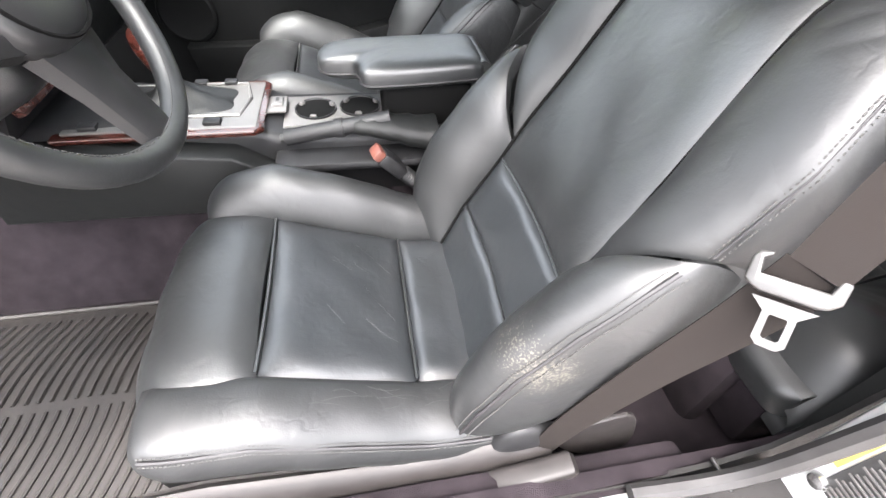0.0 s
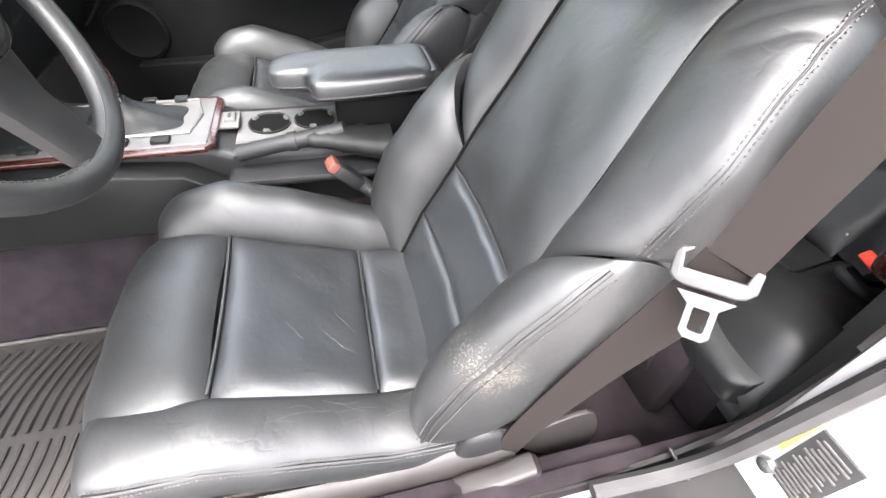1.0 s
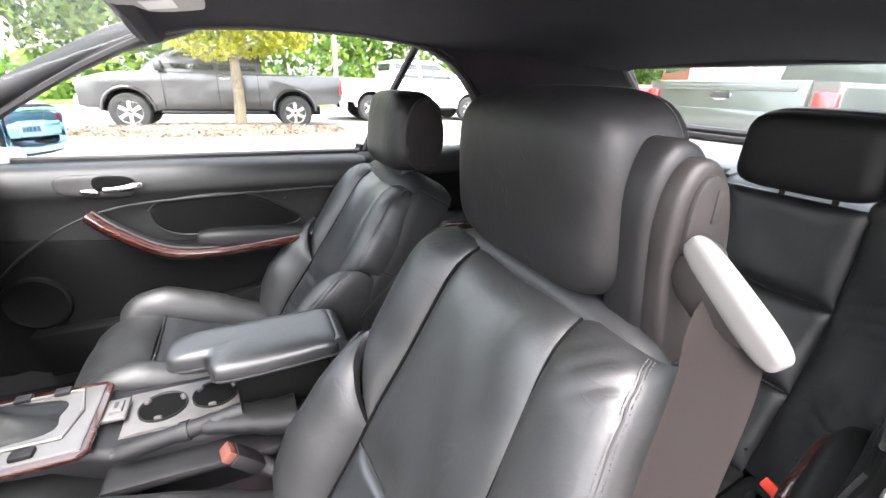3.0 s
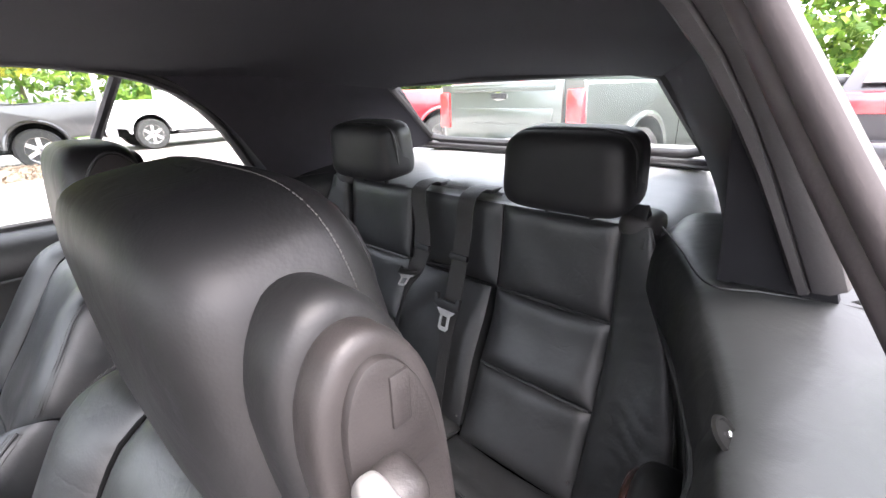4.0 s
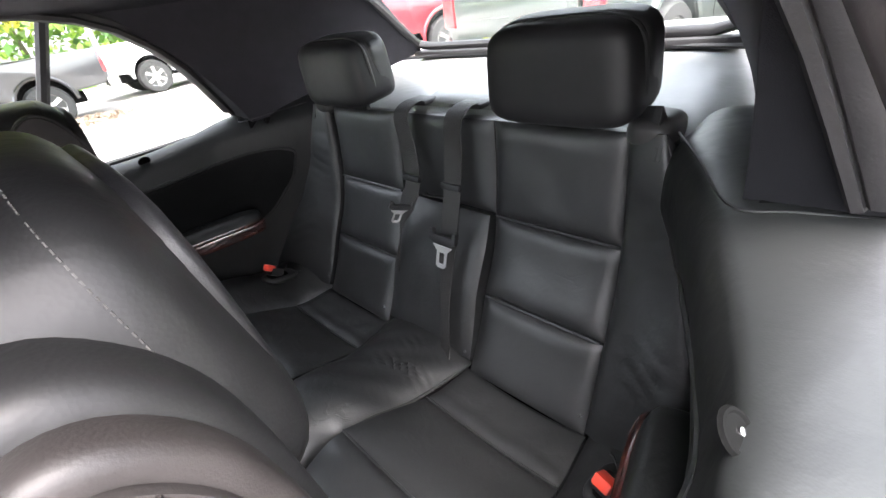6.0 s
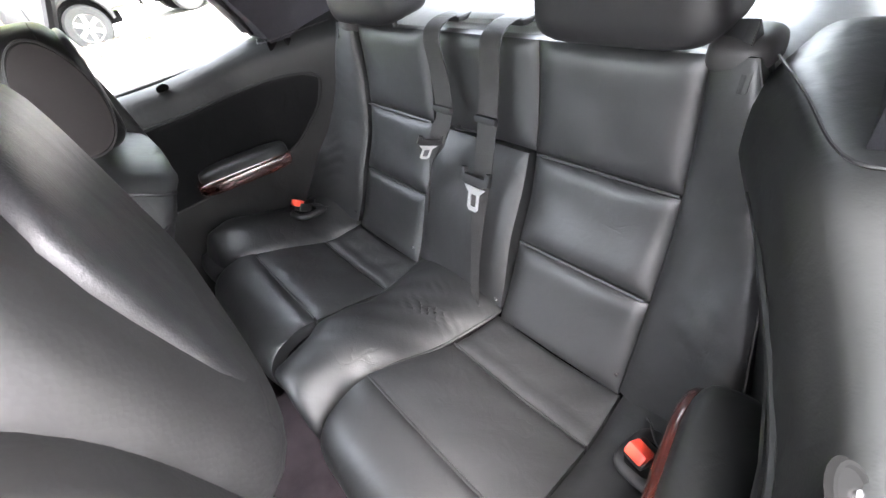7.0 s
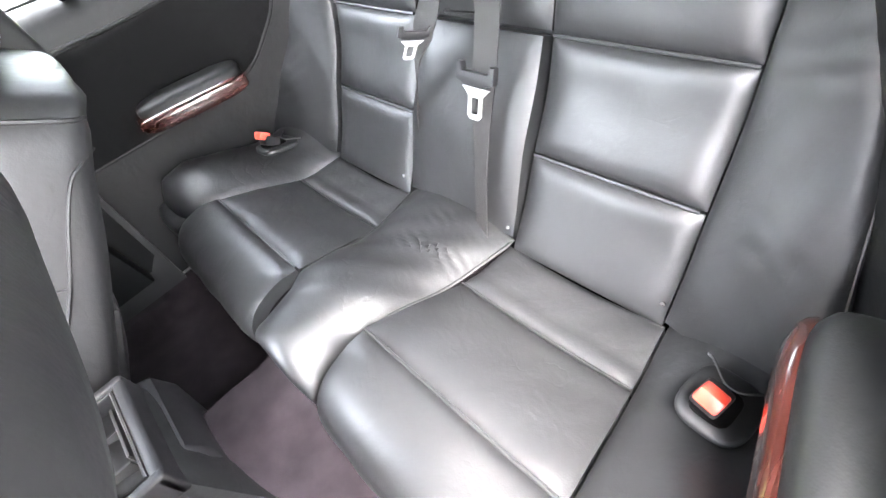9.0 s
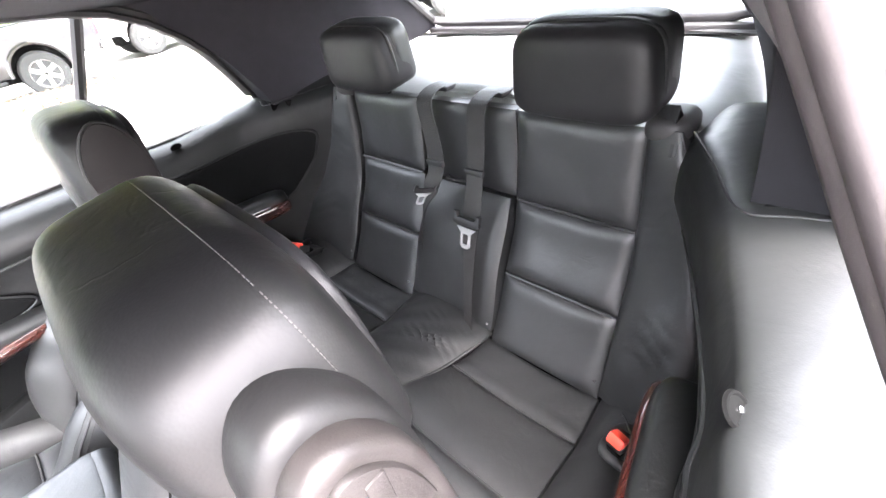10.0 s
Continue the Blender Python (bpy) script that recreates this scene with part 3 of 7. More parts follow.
def pickup(label, at, turn, mat, bumper=CHROME, group="parked vehicles", rail=1.31, roof=1.93):
    """A crew-cab pickup truck, nose towards its own +x."""
    root = thing("pickup_truck", (0, 0, 0), label, "truck", group)
    W = 0.99
    lower = [(-2.62, 0.62), (-2.70, 0.75), (-2.74, rail), (-0.86, rail), (-0.84, 1.30), (1.55, 1.30), (2.35, 1.24), (2.80, 1.12), (2.93, 0.95), (2.93, 0.55), (2.6, 0.50)]
    lower += arch(2.02, 0.50, 0.44, 0.0) + [(1.45, 0.45), (-0.95, 0.47)] + arch(-1.53, 0.50, 0.46, 0.0) + [(-2.1, 0.6)]
    part("body", prism(lower, "y", -W, W, 0.05, 3), mat, root)
    def band(z, x0, x1, y):
        return [(x0, -y, z), (x1, -y, z), (x1, y, z), (x0, y, z)]
    part("cab", loft([band(1.28, -0.84, 1.72, 0.96), band(1.55, -0.83, 1.38, 0.90), band(roof - 0.06, -0.76, 0.78, 0.76), band(roof, -0.60, 0.55, 0.66)]), mat, root)
    for s in (-1, 1):
        for x0, x1, t0, t1 in ((-0.70, 0.12, -0.66, 0.12), (0.22, 1.36, 0.22, 0.80)):
            pane = [(x0, s * 0.955, 1.36), (x1, s * 0.955, 1.36), (t1, s * 0.805, roof - 0.12), (t0, s * 0.805, roof - 0.12)]
            part("side_window", loft([pane, [(x, y - s * 0.03, z) for x, y, z in pane]]), DARK_GLASS, root)
        part("door_handle", block((0.22, 0.03, 0.035), (0.0, s * 0.995, 1.18), 0.01), bumper, root)
        part("door_handle", block((0.22, 0.03, 0.035), (0.95, s * 0.995, 1.18), 0.01), bumper, root)
        for x in (0.17, -0.72, 1.30):
            part("door_seam", block((0.012, 0.012, 0.72), (x, s * 0.987, 0.93), 0), BLACK, root)
        part("door_mirror", join(block((0.16, 0.20, 0.22), (1.30, s * 1.14, 1.42), 0.04, 3), block((0.06, 0.16, 0.05), (1.32, s * 1.02, 1.34), 0.01)), mat, root)
        part("tail_lamp", block((0.12, 0.17, 0.40), (-2.70, s * 0.90, 1.04), 0.02, 2), LAMP_RED, root, "red tail lamp")
        part("headlamp", block((0.22, 0.40, 0.20), (2.84, s * 0.74, 1.0), 0.04, 2), CHROME, root)
        part("running_board", block((2.3, 0.12, 0.06), (0.25, s * 0.98, 0.42), 0.02), TYRE, root)
        part("arch_flare", tube([(x, s * W, z) for x, z in arch(2.02, 0.51, 0.44, 0.0, 17)], 0.035, 6), mat, root)
        part("arch_flare", tube([(x, s * W, z) for x, z in arch(-1.53, 0.51, 0.46, 0.0, 17)], 0.035, 6), mat, root)
        wheel((2.02, s * 0.86, 0.41), root, wide=0.28 * s)
        wheel((-1.53, s * 0.86, 0.41), root, wide=0.28 * s)
    back = [(-0.80, -0.78, 1.40), (-0.80, 0.78, 1.40), (-0.775, 0.66, roof - 0.12), (-0.775, -0.66, roof - 0.12)]
    part("rear_window", loft([back, [(x - 0.035, y, z) for x, y, z in back]]), DARK_GLASS, root)
    front = [(1.63, -0.84, 1.36), (1.63, 0.84, 1.36), (0.85, 0.70, roof - 0.10), (0.85, -0.70, roof - 0.10)]
    part("windscreen", loft([front, [(x + 0.05, y, z + 0.03) for x, y, z in front]]), DARK_GLASS, root)
    gate = [block((0.05, 1.56, rail - 0.72), (-2.745, 0, (rail + 0.72) / 2 + 0.01), 0.02, 2), block((0.03, 1.40, 0.05), (-2.775, 0, rail - 0.05), 0.012), block((0.03, 1.36, 0.16), (-2.765, 0, 0.99), 0.015)]
    gate = part("tailgate", join(*gate), mat, root)
    part("badge", lathe([(0.0, 0.02), (0.10, 0.016), (0.12, 0.0)], 24, pose(-2.765, 0, 1.19, 0, -90, 0) @ Matrix.Diagonal((0.42, 1.0, 1.0, 1.0))), CHROME, gate, "oval chrome badge")
    part("tailgate_handle", block((0.03, 0.22, 0.06), (-2.78, 0, rail - 0.12), 0.015), PLASTIC, gate)
    rear = part("rear_bumper", join(block((0.24, 1.92, 0.22), (-2.78, 0, 0.62), 0.05, 3), block((0.1, 0.5, 0.06), (-2.86, 0, 0.74), 0.02)), bumper, root)
    part("number_plate", block((0.02, 0.31, 0.16), (-2.905, 0, 0.62), 0.004), PLATE, rear)
    part("plate_marks", join(*(block((0.01, 0.03, 0.07), (-2.916, -0.1 + 0.04 * i, 0.62), 0) for i in range(6))), PRINT, rear)
    part("front_bumper", block((0.22, 1.90, 0.30), (2.90, 0, 0.62), 0.06, 3), bumper, root)
    part("grille", block((0.06, 1.05, 0.36), (2.92, 0, 0.98), 0.03, 2), CHROME, root)
    part("underbody", join(block((4.6, 1.5, 0.22), (0.1, 0, 0.46), 0.03), block((1.1, 1.35, 0.62), (2.02, 0, 0.72), 0.03), block((1.1, 1.35, 0.62), (-1.53, 0, 0.72), 0.03)), BLACK, root)
    root.matrix_world = pose(*at, 0, 0, turn)
    return root


def suv(label, at, turn, mat, cladding):
    """A large sport utility vehicle, nose towards its own +x."""
    root = thing("suv", (0, 0, 0), label, "car", "parked vehicles")
    W = 0.95
    lower = [(-2.40, 0.50), (-2.46, 0.75), (-2.42, 1.14), (1.1, 1.12), (2.1, 1.02), (2.42, 0.85), (2.42, 0.45), (2.0, 0.38)]
    lower += arch(1.45, 0.44, 0.38, 0.0) + [(0.95, 0.34), (-0.9, 0.34)] + arch(-1.42, 0.44, 0.38, 0.0) + [(-1.95, 0.42)]
    part("body", prism(lower, "y", -W, W, 0.07, 3), mat, root)
    def band(z, x0, x1, y):
        return [(x0, -y, z), (x1, -y, z), (x1, y, z), (x0, y, z)]
    part("cabin", loft([band(1.08, -2.40, 1.30, 0.91), band(1.18, -2.38, 1.15, 0.89), band(1.64, -2.08, 0.35, 0.74), band(1.72, -1.95, 0.15, 0.62)]), mat, root)
    glass_back = [(-2.405, -0.78, 1.20), (-2.405, 0.78, 1.20), (-2.12, 0.66, 1.62), (-2.12, -0.66, 1.62)]
    rear = part("rear_window", loft([glass_back, [(x - 0.03, y, z + 0.01) for x, y, z in glass_back]]), DARK_GLASS, root)
    part("rear_wiper", tube([(-2.46, 0.0, 1.21), (-2.40, -0.30, 1.30), (-2.37, -0.52, 1.36)], 0.012, 6), PLASTIC, rear)
    part("spoiler", block((0.26, 1.36, 0.06), (-2.10, 0, 1.69), 0.02, 2), mat, root)
    for s in (-1, 1):
        pane = [(-2.0, s * 0.905, 1.18), (1.0, s * 0.905, 1.18), (0.35, s * 0.765, 1.60), (-1.85, s * 0.765, 1.60)]
        part("side_window", loft([pane, [(x, y - s * 0.03, z) for x, y, z in pane]]), DARK_GLASS, root)
        part("tail_lamp", join(block((0.16, 0.36, 0.17), (-2.41, s * 0.76, 1.06), 0.03, 2), block((0.3, 0.06, 0.15), (-2.32, s * 0.93, 1.06), 0.02)), LAMP_RED, root, "red tail lamp")
        part("reflector", block((0.03, 0.22, 0.05), (-2.475, s * 0.72, 0.60), 0.01), LAMP_RED, root)
        part("exhaust_tip", block((0.12, 0.19, 0.08), (-2.50, s * 0.62, 0.36), 0.02, 2), CHROME, root)
        part("door_mirror", block((0.14, 0.2, 0.15), (0.95, s * 1.05, 1.22), 0.04, 3), mat, root)
        part("roof_rail", tube([(-1.7, s * 0.64, 1.73), (-1.5, s * 0.64, 1.78), (-0.2, s * 0.64, 1.78), (0.0, s * 0.62, 1.73)], 0.018, 6), CHROME, root)
        wheel((1.45, s * 0.84, 0.37), root, r=0.37, wide=0.24 * s)
        wheel((-1.42, s * 0.84, 0.37), root, r=0.37, wide=0.24 * s)
    part("rear_bumper", join(block((0.2, 1.86, 0.20), (-2.44, 0, 0.68), 0.05, 3)), mat, root)
    part("bumper_step", block((0.22, 1.80, 0.16), (-2.44, 0, 0.46), 0.04, 3), cladding, root, "pale silver lower bumper")
    part("hitch_cover", block((0.12, 0.5, 0.08), (-2.5, 0, 0.44), 0.02), PLASTIC, root)
    plate = part("number_plate", block((0.02, 0.31, 0.16), (-2.465, 0, 0.96), 0.004), PLATE, root)
    part("plate_marks", join(*(block((0.01, 0.03, 0.07), (-2.478, -0.1 + 0.04 * i, 0.96), 0) for i in range(6))), PRINT, plate)
    part("chrome_strip", block((0.03, 1.1, 0.04), (-2.47, 0, 1.08), 0.01), CHROME, root)
    part("badge", block((0.02, 0.26, 0.04), (-2.50, 0.5, 0.74), 0.006), CHROME, root)
    part("underbody", block((4.2, 1.4, 0.2), (0, 0, 0.34), 0.03), BLACK, root)
    root.matrix_world = pose(*at, 0, 0, turn)
    return root


def sedan(label, at, turn, mat):
    root = thing("parked_car", (0, 0, 0), label, "car", "parked vehicles")
    lower = [(-2.25, 0.45), (-2.3, 0.9), (-1.4, 0.98), (1.0, 0.95), (2.0, 0.80), (2.25, 0.6), (2.2, 0.35), (1.9, 0.3)] + arch(1.35, 0.36, 0.32, 0) + [(0.9, 0.26), (-0.9, 0.26)] + arch(-1.35, 0.36, 0.32, 0) + [(-1.9, 0.35)]
    part("body", prism(lower, "y", -0.88, 0.88, 0.06, 3), mat, root)
    def band(z, x0, x1, y):
        return [(x0, -y, z), (x1, -y, z), (x1, y, z), (x0, y, z)]
    part("greenhouse", loft([band(0.93, -1.75, 1.15, 0.82), band(1.36, -1.0, 0.25, 0.66)]), DARK_GLASS, root)
    part("roof", loft([band(1.36, -1.02, 0.28, 0.68), band(1.42, -0.85, 0.1, 0.60)]), mat, root)
    for s in (-1, 1):
        part("tail_lamp", block((0.1, 0.35, 0.15), (-2.26, s * 0.66, 0.80), 0.02), LAMP_RED, root)
        for x in (-1.35, 1.35):
            wheel((x, s * 0.78, 0.32), root, r=0.32, wide=0.22 * s, spokes=5)
    part("underbody", block((3.9, 1.3, 0.2), (0, 0, 0.3), 0.03), BLACK, root)
    root.matrix_world = pose(*at, 0, 0, turn)
    return root


GREY_PAINT, WHITE_PAINT = paint("graphite_paint", (0.05, 0.05, 0.053)), paint("white_paint", (0.72, 0.72, 0.72), 0.0)
PEWTER, RED_PAINT, BLACK_PAINT = paint("pewter_paint", (0.075, 0.087, 0.08)), paint("red_paint", (0.26, 0.012, 0.02), 0.3), paint("black_paint", (0.012, 0.012, 0.015), 0.1)
pickup("graphite grey crew-cab pickup with bright wheels beside the island", (-0.28, 12.3, 0.0), 180, GREY_PAINT)
pickup("white pickup truck with red tail lamps", (5.4, 14.6, 0.0), 0, WHITE_PAINT)
pickup("pewter grey pickup truck seen tail first behind the car", (6.91, 1.75, 0.0), -7, PEWTER)
pickup("red pickup truck parked beside the grey one", (8.76, 5.42, 0.0), -35, RED_PAINT)
suv("glossy black sport utility vehicle with a silver lower bumper", (7.56, -1.46, 0.0), 0, BLACK_PAINT, material("silver_step", (0.62, 0.60, 0.55), 0.35, metal=0.6, bump=0))
suv("black sport utility vehicle far across the lot", (12.4, 17.5, 0.0), 20, BLACK_PAINT, PLASTIC_GREY)
sedan("white car parked across the lot", (-8.6, 14.2, 0.0), 180, WHITE_PAINT)
sedan("dark car parked across the lot", (-9.0, 17.2, 0.0), 175, BLACK_PAINT)


def light_pole():
    root = thing("street_lamp", (4.2, 21, 0.0), "pale metal lamp post behind the parked trucks", "lamp post")
    part("pole", tube([(4.2, 21, 0.0), (4.2, 21, 8.0)], 0.09, 10), KERB, root)
    part("lamp_head", block((0.7, 0.3, 0.14), (4.2, 20.8, 8.05), 0.04), PLASTIC_GREY, root)


light_pole()


def woods():
    """Belt of trees round the parking lot."""
    rng = random.Random(11)
    near, far = [], []
    for i in range(70):
        x = -34 + i * 1.0 + rng.uniform(-1, 1)
        for k in range(4):
            near.append((x, 27 + rng.uniform(-2, 3), 0.7 + k * 2.3 + rng.uniform(-0.5, 0.8), rng.uniform(1.1, 2.3), 1.6, rng.uniform(0.9, 1.7)))
    for i in range(60):
        y = -28 + i * 1.0 + rng.uniform(-1, 1)
        for k in range(4):
            far.append((26 + rng.uniform(-2, 3), y, 0.8 + k * 2.3 + rng.uniform(-0.5, 0.8), 1.6, rng.uniform(1.1, 2.3), rng.uniform(0.9, 1.7)))
    single("tree_belt", leaf_mass(near, 60000, 0.22, 21), LEAF_GREEN, "bright green woods along the edge of the lot", "trees", kind="stuff")
    single("tree_belt", leaf_mass(far, 45000, 0.22, 22), LEAF_GREEN, "green woods behind the parked trucks", "trees", kind="stuff")
    for i in range(14):
        tree("woodland_tree", (-30 + 4.6 * i + rng.uniform(-1, 1), 29 + rng.uniform(0, 4), 0.1), 9.0, (2.8, 6.3, 2.6), 2600, 0.2, 40 + i, "tall broad-leaved tree at the edge of the lot", 0.16, LEAF_GREEN if i % 3 else LEAF_YELLOW)
    grass = material("lawn", (0.09, 0.17, 0.03), 0.9, vary=0.4, grain=8, stain=0.6, bump=0.8, bump_scale=60)
    single("grass_verge", block((60, 60, 0.1), (46, 4, 0.03), 0.02, 1), grass, "mown green grass verge behind the parked trucks", "grass", kind="structure")
    single("grass_verge", block((120, 16, 0.1), (0, 30, 0.03), 0.02, 1), grass, "mown green grass verge under the woods", "grass", kind="structure")


woods()


# ---- the convertible: shell ----
# x runs to the car's rear, y to its right, z up; the centre line is y = 0.
BELT = 0.965


def side_y(z):
    """Where the side glass stands at height z."""
    return 0.775 - 0.34 * (z - 0.96)


ARCH = curve_at([(-0.80, 0.965), (-0.62, 1.075), (-0.45, 1.18), (-0.28, 1.272), (-0.1, 1.336), (0.25, 1.352), (0.5, 1.338), (0.66, 1.29), (0.78, 1.19), (0.86, 1.07), (0.90, 1.0)], np.linspace(0, 1, 80))


def arch_lookup(x):
    return float(np.interp(x, ARCH[:, 0], ARCH[:, 1]))


def soft_top():
    """Folding roof: outer cloth, dark lining, quarter panels and rear window surround."""
    root = thing("soft_top", (0.4, 0, 1.3), "black folding soft top with dark grey cloth lining", "ceiling", kind="structure")

    def lining(u, v, drop=0.0):
        # u runs front to back, v from side to side
        x = mix3(-0.20, 1.22, u)
        edge = np.interp(x, ARCH[:, 0], ARCH[:, 1])
        edge = np.where(x > 0.5, np.interp(x, [0.5, 0.9, 1.22], [1.338, 1.325, 1.285]), edge)
        half = np.interp(x, [-0.2, 0.5, 0.9, 1.22], [0.635, 0.645, 0.60, 0.42])
        w = 2 * v - 1
        crown = np.interp(x, [-0.2, 0.3, 0.8, 1.22], [0.075, 0.06, 0.05, 0.015])
        return x, half * w, edge + crown * (1 - w**2) - drop

    part("lining", sheet(lambda u, v: lining(u, v), 40, 24, puff=0.0, thick=0.02, inside=(0.3, 0, 0.9), ripple=0.0008), LINING, root)
    part("outer_cloth", sheet(lambda u, v: lining(u, v, -0.045), 24, 16, puff=0.0, thick=0.012, inside=(0.3, 0, 0.9), ripple=0.0), RUBBER, root)
    # sewn bow across the lining ahead of the rear window
    part("lining_seam", tube(smooth_path([(1.02, -0.52, 1.305), (1.0, -0.25, 1.343), (1.0, 0.25, 1.343), (1.02, 0.52, 1.305)]), 0.006, 6), LINING, root)
    for s in (-1, 1):
        # quarter: from the window arch back to the rear window
        front = [(0.52, 0.648, 1.335), (0.66, 0.642, 1.29), (0.78, 0.632, 1.19), (0.86, 0.628, 1.07), (0.90, 0.625, 0.99)]
        back = [(1.22, 0.40, 1.282), (1.28, 0.41, 1.25), (1.36, 0.43, 1.18), (1.43, 0.45, 1.12), (1.48, 0.47, 1.07)]
        middle = [(0.92, 0.60, 1.325), (1.0, 0.60, 1.27), (1.06, 0.60, 1.18), (1.10, 0.61, 1.08), (1.12, 0.61, 0.99)]

        def quarter(u, v):
            f, m, b = (curve_at(c, v) for c in (front, middle, back))
            k = (1 - u)[..., None]
            q = f * k**2 + 2 * m * k * (1 - k) + b * (1 - k) ** 2
            return q[..., 0], s * q[..., 1], q[..., 2]

        part("quarter_lining", sheet(quarter, 20, 20, puff=0.006, thick=0.018, inside=(1.0, s * 1.2, 1.5), ripple=0.0003), LINING, root)
        rail = [(x, s * (side_y(z) - 0.015), z) for x, z in ARCH[::4]]
        part("side_rail", tube(rail, 0.022, 8, flat=0.7), RUBBER, root)
        part("rail_seal", tube([(x, y - s * 0.022, z - 0.012) for x, y, z in rail], 0.009, 6), RUBBER, root)
        # cloth from the quarter's front edge out to the window rail
        rail_low = [(0.52, 0.645, 1.34), (0.66, 0.655, 1.292), (0.78, 0.69, 1.19), (0.86, 0.73, 1.07), (0.905, 0.755, 0.985)]

        def cheek(u, v):
            f, g = curve_at(front, v), curve_at(rail_low, v)
            q = f + (g - f) * u[..., None]
            return q[..., 0], s * q[..., 1], q[..., 2]

        part("quarter_cheek", sheet(cheek, 12, 20, puff=0.0, thick=0.012, inside=(1.2, s * 0.9, 1.3), ripple=0.0), CLOTH, root)
        part("top_hinge", join(block((0.09, 0.05, 0.05), (0.99, s * 0.655, 0.965), 0.01), block((0.03, 0.09, 0.03), (0.95, s * 0.66, 0.975), 0.006)), BLACK, root)
    part("header_rail", tube(smooth_path([(-0.19, -0.62, 1.315), (-0.20, -0.3, 1.372), (-0.20, 0.3, 1.372), (-0.19, 0.62, 1.315)]), 0.04, 8), LINING, root)


soft_top()


def rear_window():
    root = thing("rear_window", (1.35, 0, 1.08), "clear heated glass rear window in the soft top", "window", kind="structure")
    corners = [(1.22, 0.408, 1.282), (1.48, 0.468, 1.082), (1.48, -0.468, 1.082), (1.22, -0.408, 1.282)]
    pane = part("pane", sheet(lambda u, v: (mix3(1.225, 1.475, u), (2 * v - 1) * mix3(0.408, 0.465, u), mix3(1.280, 1.086, u) + 0.006 * np.sin(np.pi * u)), 10, 10, puff=0.0, thick=0.004, inside=(1.2, 0, 0.9), ripple=0), GLASS, root)
    pane.visible_shadow = False
    path = []
    for a, b in zip(corners, corners[1:] + corners[:1]):
        path += [Vector(a).lerp(Vector(b), t) for t in (0.06, 0.3, 0.5, 0.7, 0.94)]
    part("rubber_surround", tube(path, 0.013, 8, closed=True), RUBBER, root)
    part("lower_trim", block((0.05, 0.96, 0.022), (1.475, 0, 1.062), 0.008), RUBBER, root)


rear_window()


def parcel_shelf():
    """Padded deck between the rear seat backs and the rear window."""
    root = thing("parcel_shelf", (1.3, 0, 0.99), "smooth vinyl deck behind the rear seats, coloured pale with sky sheen", "shelf", kind="structure")
    # pale deck colour carries the sheen of the sky from the rear window
    part("deck", sheet(lambda u, v: (mix3(1.10, 1.56, u), (2 * v - 1) * 0.70, mix3(0.995, 1.05, u) - 0.03 * np.abs(2 * v - 1) ** 4), 20, 24, puff=0.012, thick=0.05, inside=(1.3, 0, 0.5), power=10), DECK_SHEEN, root)
    part("deck_lid", sheet(lambda u, v: (mix3(1.115, 1.25, u), (2 * v - 1) * 0.115, mix3(1.012, 1.03, u)), 12, 12, puff=0.010, thick=0.012, inside=(1.2, 0, 0.5)), DECK_SHEEN, root)
    part("deck_strip", tube(smooth_path([(1.44, -0.6, 1.052), (1.47, 0, 1.066), (1.44, 0.6, 1.052)]), 0.006, 6), RUBBER, root)


parcel_shelf()


def side_glass():
    for s in (-1, 1):
        name = "right" if s > 0 else "left"
        rootq = thing("quarter_window", (0.6, s * 0.74, BELT), "raised rear quarter glass with a dark front seal", "window", kind="structure")
        v, rows = [], 12
        for i in range(rows):
            z = BELT - 0.02 + (1.345 - BELT) * i / (rows - 1)
            x0 = 0.392 + (0.555 - 0.392) * i / (rows - 1) + (0.035 if s < 0 else 0.0)
            x1 = float(np.interp(-z, -ARCH[50:, 1], ARCH[50:, 0]))
            y0 = side_y(z) if s > 0 else 0.872 - 0.57 * (z - 0.95)
            v.append([(x0, s * y0, z), (max(x1, x0 + 0.01), s * y0, z), (max(x1, x0 + 0.01), s * (y0 + 0.004), z), (x0, s * (y0 + 0.004), z)])
        pane = part("pane", loft(v), GLASS, rootq)
        pane.visible_shadow = False
        post = [(0.385, s * 0.785, 0.93), (0.43, s * 0.752, 1.05), (0.50, s * 0.705, 1.2), (0.565, s * 0.645, 1.345)] if s > 0 else [(0.40, -0.864, 0.95), (0.467, -0.808, 1.09), (0.522, -0.732, 1.21), (0.572, -0.652, 1.335)]
        if s > 0:
            part("front_seal", tube(smooth_path(post, 12), 0.013, 8), RUBBER, rootq)
        else:
            part("front_seal", ridged(smooth_path([(x, y + 0.012, z) for x, y, z in post], 16), 0.042, (0.75, 0.45, -0.2)), SEAL, rootq, "pale grey rubber seal")
        if s > 0:
            belt = [(x, s * 0.787, BELT + 0.004) for x in np.linspace(0.36, 0.93, 10)]
            part("belt_seal", tube(belt, 0.008, 6), RUBBER, rootq)
    root = thing("door_window", (-0.2, 0.77, BELT), "clear passenger door glass, raised", "window", kind="structure")
    v = []
    for i in range(16):
        x = -0.74 + 1.12 * i / 15
        top = arch_lookup(x)
        x2 = x + 0.16 * max(0.0, (x - 0.2) / 0.18) if x > 0.2 else x
        v.append([(x, side_y(BELT - 0.02), BELT - 0.02), (x2, side_y(top), top), (x2, side_y(top) + 0.004, top), (x, side_y(BELT - 0.02) + 0.004, BELT - 0.02)])
    pane = part("pane", loft(v), GLASS, root)
    pane.visible_shadow = False


side_glass()


